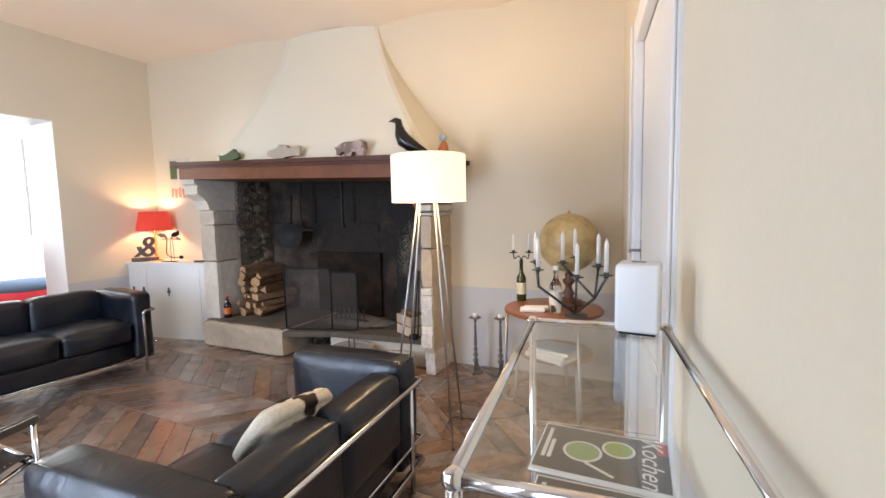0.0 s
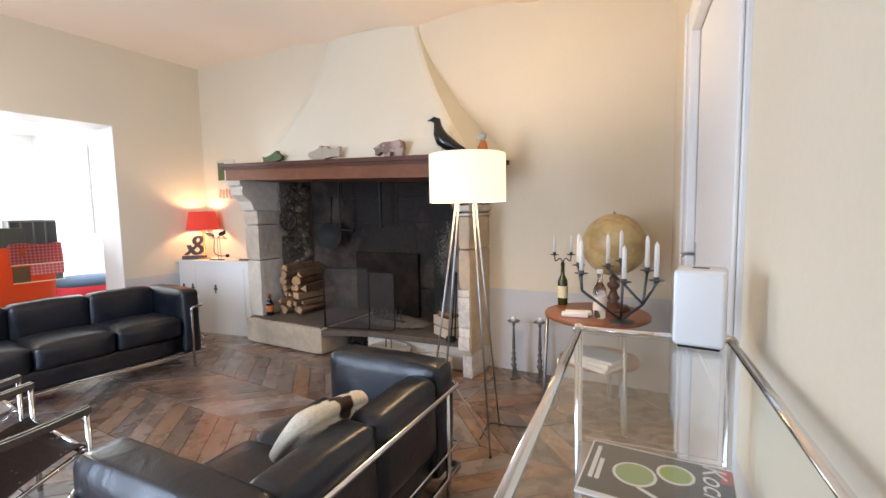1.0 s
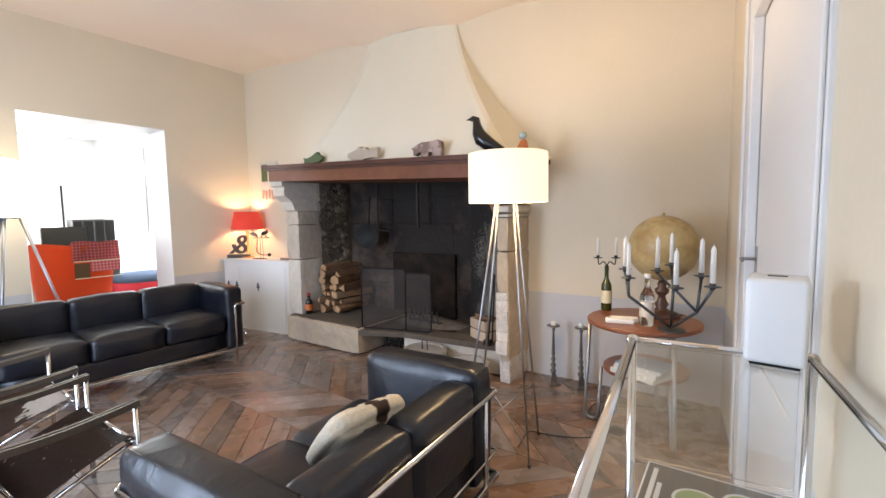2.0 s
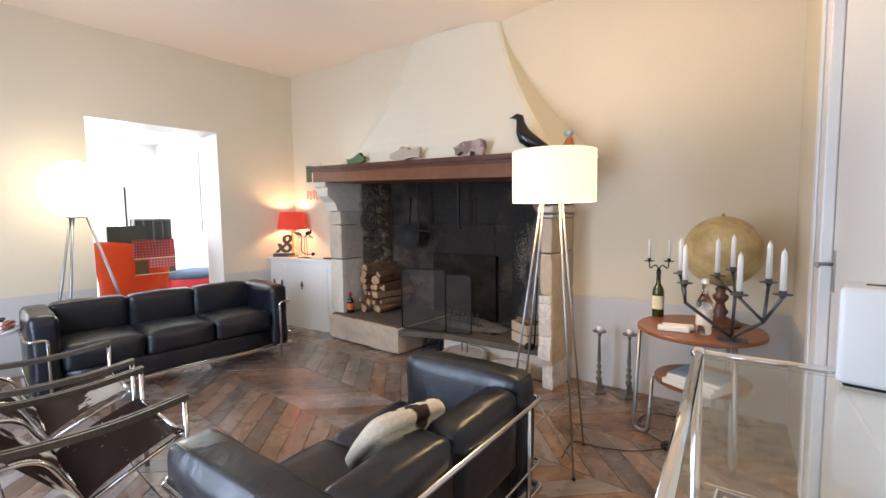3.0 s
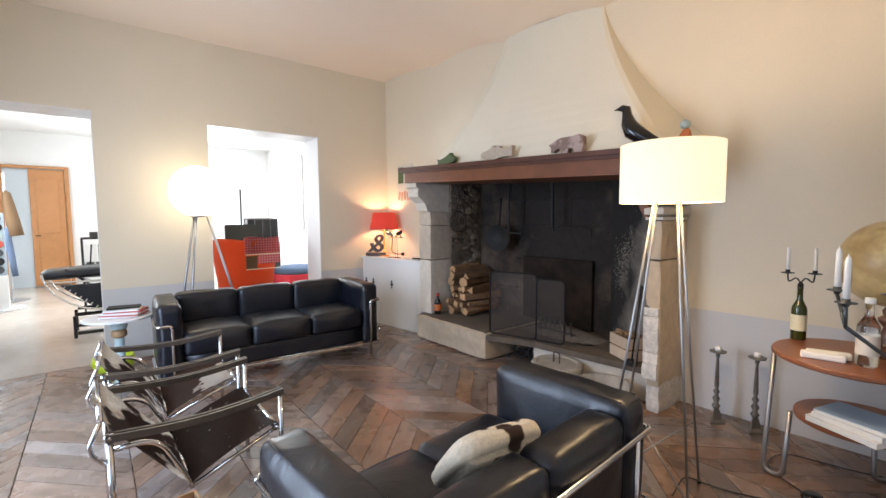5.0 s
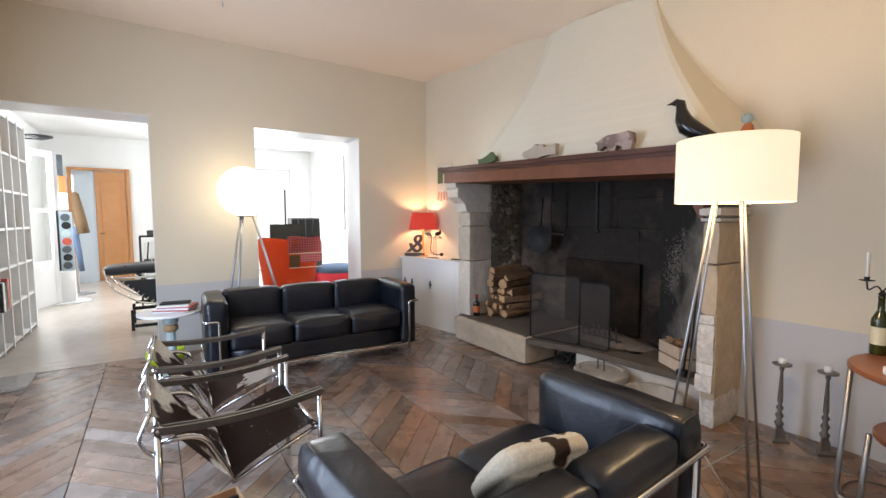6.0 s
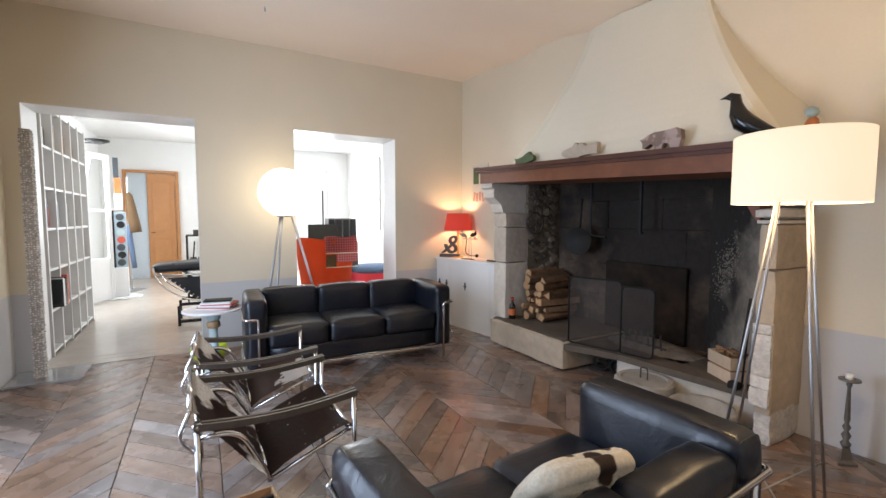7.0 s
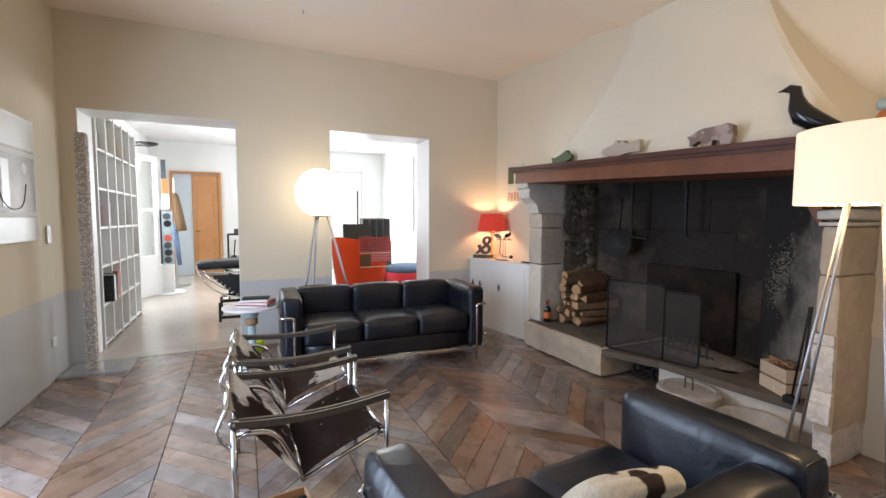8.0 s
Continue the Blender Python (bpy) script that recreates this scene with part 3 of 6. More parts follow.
                    p = [a + d * s, a + d * e, a + d * e + n * thick, a + d * s + n * thick]
                    add(bm, prism([(v.x, v.y) for v in p], q0, q1))
        part("dado" if mt == "dado" else "plaster", bm, mt, ob)
    return ob


CEIL = 3.6
wall("wall_west", "cream plaster wall with two tall openings and a grey dado", (-5.7, -0.94), (-5.7, 3.86), CEIL,
     [(0.14, 1.51, 0, 2.48), (2.505, 3.78, 0, 2.47)], thick=0.45)
wall("wall_south", "cream plaster wall with two tall windows and a grey dado", (0.6, -0.94), (-5.7, -0.94), CEIL,
     [(1.225, 2.375, 0.5, 2.6), (3.225, 4.375, 0.1, 2.6)], thick=0.3)
fx0, fx1 = -4.34, -1.76
n0 = Vector((-5.7, 3.86))
nd = (Vector((-0.2, north_y(-0.2))) - n0).normalized()
wall("wall_north", "cream plaster chimney wall with a grey dado", (-5.7, 3.86), (0.2, north_y(0.2)), CEIL,
     [((fx0 + 5.7) / nd.x, (fx1 + 5.7) / nd.x, 0, 2.0)], thick=0.3)
e0 = Vector((east_x(4.1), 4.1))
wall("wall_east", "cream plaster wall beside a white door", (east_x(4.1), 4.1), (east_x(-1.0), -1.0), CEIL,
     [((4.1 - 3.05) * 1.0066, (4.1 - 2.0) * 1.0066, 0, 2.35)], thick=0.3)

# white painted reveals of the two openings
for i, (y0, y1, hd) in enumerate(((-0.80, 0.57, 2.48), (1.565, 2.84, 2.47))):
    ob = thing("opening_%d" % (i + 1), pose(0, 0, 0), "white painted reveal of a tall wall opening", "opening", kind="structure")
    part("jamb", box((-6.148, y0 - 0.001, 0.006), (-5.701, y0 + 0.006, hd - 0.007)), "white_paint", ob)
    part("jamb", box((-6.148, y1 - 0.006, 0.006), (-5.701, y1 + 0.001, hd - 0.007)), "white_paint", ob)
    part("soffit", box((-6.148, y0 - 0.001, hd - 0.006), (-5.701, y1 + 0.001, hd + 0.001)), "white_paint", ob)

# ceiling of shallow barrel vaults that run along y
bm = bmesh.new()
NODES = [(-5.75, 3.34), (-4.57, 3.285), (-3.47, 3.245), (-2.39, 3.195), (-1.26, 3.155), (-0.15, 3.12), (0.8, 3.09)]
prof = []
for (xa, za), (xb, zb) in zip(NODES, NODES[1:]):
    for k in range(10):
        u = k / 10
        prof.append((xa + (xb - xa) * u, za + (zb - za) * u + (0.03 if xa < -5 else 0.055) * math.sin(math.pi * u)))
prof.append(NODES[-1])
rows = []
def ridge(x):
    """Height of the line through the springings of the vaults."""
    for (xa, za), (xb, zb) in zip(NODES, NODES[1:]):
        if x <= xb:
            return za + (zb - za) * (x - xa) / (xb - xa)
    return NODES[-1][1]


# the vaults flatten out away from the chimney wall
for y, rise in ((-1.3, 0.15), (0.5, 0.25), (2.0, 0.4), (3.2, 0.75), (3.8, 1.0), (4.4, 1.0)):
    rows.append([(bm.verts.new((x, y, ridge(x) + 0.03 * (1 - rise) + (z - ridge(x)) * rise)), bm.verts.new((x, y, 3.75))) for x, z in prof])
for r0, r1 in zip(rows, rows[1:]):
    for k in range(len(prof) - 1):
        bm.faces.new((r0[k][0], r0[k + 1][0], r1[k + 1][0], r1[k][0]))
        bm.faces.new((r0[k][1], r1[k][1], r1[k + 1][1], r0[k + 1][1]))
ceiling = part("ceiling", bm, "ceiling", smooth=True)
tagged(ceiling, "pale peach plaster ceiling of shallow vaults", "ceiling", kind="structure")

floor = thing("floor", pose(0, 0, 0), "worn brown oak chevron parquet floor", "floor", kind="structure")
part("subfloor", box((-6.15, -1.3, -0.12), (0.55, 4.6, -0.02)), "floor", floor)

# rooms beyond the openings
wall("wall_far", "white wall with a wooden door at the end of the next room", (-13.0, -1.4), (-13.0, 4.4), CEIL, thick=0.2, dado=False, upper="white")
wall("wall_far_south", "white wall of the next room", (-6.15, -1.4), (-13.0, -1.4), CEIL, thick=0.2, dado=False, upper="white")
wall("wall_far_north", "white wall of the next room", (-13.0, 4.4), (-6.15, 4.4), CEIL, thick=0.2, dado=False, upper="white")
t = part("far_ceiling", box((-13.2, -1.6, 3.3), (-6.15, 4.6, 3.45)), "white")
tagged(t, "white ceiling of the next room", "ceiling", kind="structure")
t = part("far_floor", box((-13.2, -1.6, -0.1), (-6.15, 4.6, 0.0)), "far_floor")
tagged(t, "worn wooden floor of the next room", "floor", kind="structure")

# ---------------------------------------------------------------- fireplace
def rough_block(lo, hi, r=0.012, jitter=0.006, cuts=5, seedv=0):
    """A hewn stone: a cut block with worn edges and an uneven face."""
    bm = box(lo, hi)
    bmesh.ops.subdivide_edges(bm, edges=bm.edges, cuts=cuts, use_grid_fill=True)
    c = [(lo[k] + hi[k]) / 2 for k in range(3)]
    h = [(hi[k] - lo[k]) / 2 for k in range(3)]
    for v in bm.verts:
        n = sum(abs(v.co[k] - c[k]) > h[k] - 1e-5 for k in range(3))
        pull = r * (n - 1)
        for k in range(3):
            if abs(v.co[k] - c[k]) > h[k] - 1e-5:
                v.co[k] -= math.copysign(pull, v.co[k] - c[k])
        v.co += Vector([noise.noise(v.co * 9 + Vector((seedv * 3.1, k * 17, 0))) for k in range(3)]) * jitter
    return bm


def mantel_z(x):
    return 2.01 - 0.0422 * (x + 4.6)


fire = thing("fireplace", pose(0, 0, 0), "old stone fireplace with a dark wooden mantel beam and plaster hood", "fireplace")
# the hood flares out towards the beam
bm = bmesh.new()
low = [Vector(p) for p in ((-4.45, 3.93, 2.0), (-4.22, 3.56, 2.0), (-4.02, 3.5, 1.995), (-1.66, 3.5, 1.885), (-1.60, 3.53, 1.88), (-1.44, 4.1, 1.88))]
top = [Vector(p) for p in ((-3.50, 4.15, 3.29), (-3.47, 3.95, 3.29), (-3.40, 3.94, 3.29), (-2.41, 3.975, 3.24), (-2.385, 3.99, 3.24), (-2.36, 4.15, 3.24))]
rings = []
for k in range(15):
    u = k / 14
    w = 1 - (1 - u) ** 1.45
    rings.append([bm.verts.new((p.x + (q.x - p.x) * w, p.y + (q.y - p.y) * w, p.z + (q.z - p.z) * u)) for p, q in zip(low, top)])
for ra, rb in zip(rings, rings[1:]):
    for k in range(6):
        j = (k + 1) % 6
        bm.faces.new((ra[k], ra[j], rb[j], rb[k]))
bm.faces.new(rings[0][::-1]), bm.faces.new(rings[-1])
part("hood", bm, "hood", fire)


def beam(x0, x1, y0, lo, hi):
    return prism([(x0, y0), (x1, y0), (x1, 4.03), (x0, 3.86)],
                 [mantel_z(x0) + lo, mantel_z(x1) + lo, mantel_z(x1) + lo, mantel_z(x0) + lo],
                 [mantel_z(x0) + hi, mantel_z(x1) + hi, mantel_z(x1) + hi, mantel_z(x0) + hi])


mantel = part("mantel", beam(-4.53, -1.53, 3.385, -0.175, -0.062), "beam", fire, "dark red-brown wooden mantel beam")
part("moulding", beam(-4.565, -1.505, 3.365, -0.062, -0.036), "beam_dark", mantel)
part("moulding", beam(-4.60, -1.48, 3.345, -0.036, 0.0), "beam_dark", mantel)
# hearth
part("hearth_block", rough_block((-4.5, 3.5, 0.0), (-3.31, 4.42, 0.288), 0.012, 0.010, 12, 1), "stone_warm", fire)
part("hearth_top", rough_block((-4.47, 3.535, 0.20), (-3.335, 4.42, 0.297), 0.006, 0.004, 10, 2), "stone_dark", fire)
part("hearth_slab", prism([(-3.31, 3.51), (-2.86, 3.69), (-1.80, 3.80), (-1.80, 4.46), (-3.31, 4.46)], 0.215, 0.268), "stone_dark", fire)
part("hearth_block", prism([(-2.88, 3.72), (-1.80, 3.82), (-1.80, 4.46), (-2.88, 4.46)], 0.0, 0.213), "stone_pale", fire)
# solid block; its black stands in for shade in the gap under the slab
part("gap_back_block", prism([(-3.31, 4.2), (-2.88, 4.2), (-2.88, 4.3), (-3.31, 4.3)], 0.0, 0.213), "soot", fire)
# left pier: coursed blocks, a rubble strip behind and a carved corbel
for i, (z0, z1) in enumerate(((0.285, 0.93), (0.934, 1.335), (1.339, 1.50))):
    part("pier_stone", rough_block((-4.555, 3.6, z0), (-4.325, 3.93, z1), 0.004, 0.005, 6, i), "stone_pale" if i == 0 else "stone_grey", fire)
prof = [(0.0, 1.50), (-0.03, 1.505), (-0.045, 1.55), (-0.07, 1.60), (-0.12, 1.64), (-0.16, 1.67), (-0.165, 1.72), (-0.155, 1.76), (-0.19, 1.78), (-0.19, 1.83), (0.3, 1.83), (0.3, 1.50)]
bm = bmesh.new()
ra = [bm.verts.new((-4.54, 3.6 + dy, z)) for dy, z in prof]
rb = [bm.verts.new((-4.335, 3.6 + dy, z)) for dy, z in prof]
bm.faces.new(ra), bm.faces.new(rb[::-1])
for i in range(len(prof)):
    k = (i + 1) % len(prof)
    bm.faces.new((ra[i], ra[k], rb[k], rb[i]))
part("corbel", bm, "stone_pale", fire)
rng = random.Random(4)
for i in range(90):
    y, z = rng.uniform(3.95, 4.34), rng.uniform(0.35, 1.82)
    s = rng.uniform(0.035, 0.07)
    bm = bmesh.new()
    bmesh.ops.create_icosphere(bm, subdivisions=1, radius=1)
    for v in bm.verts:
        v.co = Vector((-4.325 + v.co.x * s * 0.35, y + v.co.y * s * 1.25, z + v.co.z * s * 0.8)) + noise.noise_vector(v.co * 2 + Vector((i, 0, 0))) * 0.028
    part("rubble_stone", bm, "stone_sooty", fire)
part("cheek", box((-4.55, 3.93, 0.28), (-4.33, 4.5, 2.0)), "stone_sooty", fire)
part("fireback_core", box((-4.45, 4.46, 0.2), (-2.5, 4.58, 2.3)), "soot", fire)
rng = random.Random(18)
for i, (z0, z1) in enumerate(((0.2, 0.60), (0.60, 0.95), (0.95, 1.33), (1.33, 1.62), (1.62, 1.90))):
    xa = -4.45
    while xa < -2.5:
        xb = min(-2.5, xa + rng.uniform(0.55, 0.95))
        if xb > -2.65:
            xb = -2.5
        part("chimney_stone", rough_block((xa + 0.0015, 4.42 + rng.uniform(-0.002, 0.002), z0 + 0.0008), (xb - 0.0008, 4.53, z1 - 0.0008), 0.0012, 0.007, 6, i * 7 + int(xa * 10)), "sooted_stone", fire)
        xa = xb
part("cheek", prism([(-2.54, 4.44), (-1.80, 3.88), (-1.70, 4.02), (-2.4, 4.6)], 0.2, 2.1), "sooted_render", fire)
rng = random.Random(31)
bm = bmesh.new()
for i in range(420):
    u, z = rng.gauss(0.33, 0.085), rng.gauss(1.05, 0.12)
    u += (z - 1.05) * 0.45
    c = Vector((-2.54 + 0.74 * u, 4.44 - 0.56 * u, z))
    ex, ez = Vector((0.797, -0.603, 0)), Vector((0, 0, 1))
    s = rng.uniform(0.002, 0.009)
    a0 = rng.uniform(0, 3)
    ring = [bm.verts.new(c + (ex * math.cos(a0 + q * 1.257) + ez * math.sin(a0 + q * 1.257)) * s * rng.uniform(0.6, 1.3)) for q in range(5)]
    tip = bm.verts.new(c + Vector((-0.603, -0.797, 0)) * 0.006)
    for q in range(5):
        bm.faces.new((ring[q], ring[(q + 1) % 5], tip))
tagged(part("flaked_lime", bm, "flake", fire), kind="stuff")
part("flue", box((-4.3, 3.75, 1.90), (-1.7, 4.5, 1.98)), "soot", fire)
# right pier with pale bricks below and a moulded cap
part("pier_stone", rough_block((-1.785, 3.66, 0.0), (-1.68, 4.06, 0.25), 0.004, 0.008, 6, 7), "brick_white", fire)
part("pier_stone", rough_block((-1.785, 3.62, 0.79), (-1.675, 4.06, 1.12), 0.004, 0.005, 6, 8), "stone_warm", fire)
part("pier_stone", rough_block((-1.78, 3.62, 1.124), (-1.675, 4.06, 1.40), 0.004, 0.005, 6, 9), "stone_warm", fire)
part("pier_core", rough_block((-1.775, 3.64, 0.2), (-1.676, 4.06, 0.8), 0.004, 0.006, 7, 12), "stone_warm", fire)
z0 = 0.254
for i, hz in enumerate((0.115, 0.078, 0.102, 0.068, 0.092, 0.062)):
    part("brick", rough_block((-1.792, 3.616 + 0.002 * (i % 3), z0), (-1.684, 3.74 - 0.012 * (i % 2), z0 + hz), 0.0012, 0.005, 5, i + 20), "brick_white", fire)
    z0 += hz + 0.0015
part("cap", rough_block((-1.795, 3.605, 1.40), (-1.662, 4.06, 1.432), 0.006, 0.003, 4, 3), "stone_pale", fire)
part("cap", rough_block((-1.80, 3.585, 1.434), (-1.65, 4.06, 1.50), 0.008, 0.003, 4, 4), "stone_pale", fire)
part("corbel", prism([(-1.79, 3.46), (-1.66, 3.46), (-1.66, 4.05), (-1.79, 4.05)], [1.60, 1.60, 1.50, 1.50], 1.73), "stone_pale", fire)


def silhouette(points, thick, bevel=0.004):
    """A cut-out figure standing in the x-z plane."""
    bm = bmesh.new()
    fr = [bm.verts.new((x, -thick / 2, z)) for x, z in points]
    bk = [bm.verts.new((x, thick / 2, z)) for x, z in points]
    bm.faces.new(fr), bm.faces.new(bk[::-1])
    n = len(points)
    for i in range(n):
        bm.faces.new((fr[i], fr[(i + 1) % n], bk[(i + 1) % n], bk[i]))
    edges = [e for e in bm.edges if abs(e.verts[0].co.y - e.verts[1].co.y) < 1e-6]
    bmesh.ops.bevel(bm, geom=edges, offset=bevel, segments=2, profile=0.5, affect="EDGES")
    return bm


def loft(points, radii, seg=14, flat=1.0):
    """A rounded body along points with its own radius at each; flat squeezes it along y."""
    bm = bmesh.new()
    rings = []
    pts = [Vector(p) for p in points]
    for i, (p, r) in enumerate(zip(pts, radii)):
        d = (pts[min(i + 1, len(pts) - 1)] - pts[max(i - 1, 0)]).normalized()
        side = Vector((0, 1, 0))
        side = (side - d * side.dot(d)).normalized()
        up = d.cross(side)
        rings.append([bm.verts.new(p + side * math.cos(6.2832 * k / seg) * r * flat + up * math.sin(6.2832 * k / seg) * r) for k in range(seg)])
    for a, b in zip(rings, rings[1:]):
        for k in range(seg):
            bm.faces.new((a[k], a[(k + 1) % seg], b[(k + 1) % seg], b[k]))
    bm.faces.new(rings[0][::-1]), bm.faces.new(rings[-1])
    return bm


part("bracket", moved(silhouette([(-0.085, 0.15), (0.0, 0.15), (0.004, 0.0), (-0.012, -0.004), (-0.03, 0.02), (-0.05, 0.06), (-0.075, 0.10)], 0.14, 0.006), pose(-1.795, 3.72, 1.41)), "beam", fire, "dark red wooden bracket")

# figures on the mantel
mz = lambda x: mantel_z(x) + 0.001
bird = thing("bird_figure", pose(-1.815, 3.47, mz(-1.80), 0, 0, 12) @ Matrix.Scale(1.1, 4), "glossy black carved wooden bird on wire legs", "figurine")
part("body", loft([(-0.125, 0, 0.256), (-0.10, 0, 0.260), (-0.075, 0, 0.262), (-0.05, 0, 0.252), (-0.045, 0, 0.215), (-0.035, 0, 0.165), (-0.01, 0, 0.115), (0.04, 0, 0.078), (0.10, 0, 0.045), (0.16, 0, 0.018), (0.185, 0, 0.006)],
                  [0.002, 0.009, 0.022, 0.028, 0.03, 0.045, 0.056, 0.05, 0.036, 0.02, 0.006]), "black_gloss", bird, smooth=True)
for y in (-0.02, 0.02):
    part("leg", tube([(0.0, y, 0.08), (-0.01, y, 0.0)], 0.0025, 6), "chrome", bird)
def toy_animal(name, outline, x0, z0, scale, x, material, thick, label):
    """A flat rounded toy; outline traced to fit the camera's view, in (right, down) steps."""
    pts = [((u - x0) * scale, (z0 - v) * scale) for u, v in outline]
    ob = part(name, silhouette(pts, thick, 0.005), material)
    ob.matrix_world = pose(x, 3.45, mz(x), 0, 0, 4)
    return tagged(ob, label, "figurine")


toy_animal("donkey_figure", [(0, 33), (14, 36), (44, 15), (76, 6), (126, 10), (180, 0), (202, 12), (206, 48), (197, 93), (152, 93), (154, 66), (120, 60), (114, 94), (78, 94), (84, 68), (58, 56), (42, 66), (30, 79), (16, 76), (22, 54)],
           103, 94, 0.00150, -2.345, "toy_brown", 0.055, "grey-brown carved wooden donkey toy on the mantel")
toy_animal("fish_figure", [(0, 50), (10, 36), (54, 27), (80, 23), (92, 2), (106, 4), (109, 23), (128, 6), (146, 10), (150, 27), (196, 36), (224, 36), (227, 17), (237, 18), (237, 76), (224, 72), (186, 70), (136, 78), (106, 88), (76, 90), (66, 76), (36, 76), (8, 66)],
           118, 90, 0.00160, -3.10, "toy_pale", 0.05, "pale carved wooden fish toy on the mantel")
toy_animal("whale_figure", [(0, 27), (14, 36), (40, 33), (70, 22), (90, 12), (114, 0), (120, 17), (140, 22), (150, 34), (147, 50), (115, 58), (55, 61), (25, 61), (6, 65), (14, 49)],
           75, 65, 0.00180, -3.825, "toy_green", 0.05, "green carved wooden whale toy on the mantel")
sq = thing("toy_figure", pose(-1.54, 3.60, mz(-1.54), 0, 0, 10), "small orange-brown wooden toy with a pale blue head", "figurine")
part("body", loft([(0.0, 0, 0.0), (0.0, 0, 0.03), (0.005, 0, 0.07), (0.01, 0, 0.11), (0.01, 0, 0.125)], [0.045, 0.05, 0.04, 0.025, 0.01]), "toy_orange", sq, smooth=True)
part("head", loft([(0.01, 0, 0.12), (0.005, 0, 0.14), (0.0, 0, 0.165), (0.0, 0, 0.18)], [0.015, 0.034, 0.03, 0.008]), "toy_blue", sq, smooth=True)

# stacked firewood, one log a thing
rng = random.Random(7)
for row, (z, n) in enumerate(((0.348, 4), (0.43, 4), (0.515, 4), (0.595, 4), (0.675, 3), (0.75, 3), (0.815, 2))):
    for i in range(n):
        r = rng.uniform(0.036, 0.060)
        L = rng.uniform(0.42, 0.56)
        sides = rng.choice((3, 3, 4, 4, 5, 7))
        bm = bmesh.new()
        a0 = rng.uniform(0, 6)
        ra, rb = [], []
        for k in range(sides):
            q = a0 + 6.2832 * k / sides
            rr = r * rng.uniform(0.8, 1.25)
            ra.append(bm.verts.new((rr * math.cos(q), -L / 2, rr * math.sin(q))))
            rb.append(bm.verts.new((rr * math.cos(q) * 1.05, L / 2, rr * math.sin(q))))
        bm.faces.new(ra[::-1]), bm.faces.new(rb)
        for k in range(sides):
            bm.faces.new((ra[k], ra[(k + 1) % sides], rb[(k + 1) % sides], rb[k]))
        bmesh.ops.bevel(bm, geom=list(bm.edges), offset=0.006, segments=1, affect="EDGES")
        bmesh.ops.recalc_face_normals(bm, faces=bm.faces)
        ob = part("firewood_log", bm, "bark")
        ob.data.materials.append(M["log_end"])
        for p in ob.data.polygons:
            if abs(p.normal.y) > 0.8:
                p.material_index = 1
        # the stack lies askew, its cut ends towards the room
        base = Vector((-4.24 + i * 0.092 + (row % 2) * 0.03, 4.06 + rng.uniform(-0.02, 0.02), z + rng.uniform(-0.006, 0.006)))
        ob.matrix_world = pose(base.x, base.y, base.z, 0, 0, rng.uniform(-11, 11) + 2)
        tagged(ob, "split firewood log with pale cut ends in a stack", "firewood", "stacked firewood")


def bottle(name, m, glass, label, h=0.30, r=0.037, parts=True, lab="label_cream", capm="black_gloss"):
    ob = thing(name, m, label, "bottle")
    part("glass", lathe([(r * 0.9, 0), (r, 0.006), (r, h * 0.56), (r * 0.93, h * 0.62), (r * 0.62, h * 0.70), (r * 0.40, h * 0.76), (r * 0.37, h * 0.96), (r * 0.42, h * 0.965), (r * 0.42, h)], 24), glass, ob, smooth=True)
    if lab:
        part("label", lathe([(r + 0.0012, h * 0.18), (r + 0.0012, h * 0.48)], 24, cap=False), lab, ob, smooth=True)
    if capm:
        part("capsule", lathe([(r * 0.45, h * 0.86), (r * 0.45, h * 1.003), (r * 0.1, h * 1.004)], 16), capm, ob, smooth=True)
    return ob


bottle("liquor_bottle", pose(-4.272, 3.66, 0.297), "glass_dark", "dark liquor bottle with an orange label and red cap", 0.245, 0.04, lab="label_orange", capm="cap_red")

# folding mesh fire screen
scr = thing("fire_screen", pose(0, 0, 0), "black wire mesh folding fire screen", "fire screen")
P = [(-3.34, 3.60), (-2.87, 3.74), (-2.60, 3.80)]
for (p, q, h) in ((P[0], P[1], 0.62), (P[1], P[2], 0.58)):
    fr = [(p[0], p[1], 0.275), (p[0], p[1], 0.275 + h), (q[0], q[1], 0.275 + h), (q[0], q[1], 0.275)]
    pan = part("panel", tube(bend(fr + [fr[0]], 0.05), 0.008, 8), "iron", scr, smooth=True)
    bm = bmesh.new()
    d = Vector((q[0] - p[0], q[1] - p[1], 0))
    nv = max(2, int(d.length / 0.006))
    for i in range(1, nv):
        a = Vector((p[0], p[1], 0.28)) + d * i / nv
        vv = [bm.verts.new(a + Vector((dx, 0, dz))) for dx, dz in ((-0.0009, 0), (0.0009, 0), (0.0009, h - 0.01), (-0.0009, h - 0.01))]
        bm.faces.new(vv)
    nh = int(h / 0.006)
    for i in range(1, nh):
        z = 0.28 + h * i / nh
        vv = [bm.verts.new(Vector(w)) for w in ((p[0], p[1], z - 0.0009), (q[0], q[1], z - 0.0009), (q[0], q[1], z + 0.0009), (p[0], p[1], z + 0.0009))]
        bm.faces.new(vv)
    part("mesh", bm, "screen_mesh", pan)

# cast iron plate, andiron grate, pan, hanging bars and chains
plate = part("iron_plate", box((-3.58, 4.37, 0.27), (-2.69, 4.415, 0.99), 0.01), "plate_rust")
tagged(plate, "sooty cast iron fireback plate", "fireback")
grate = thing("fire_grate", pose(-2.85, 4.12, 0.268), "iron fire grate with ash", "grate")
for i in range(7):
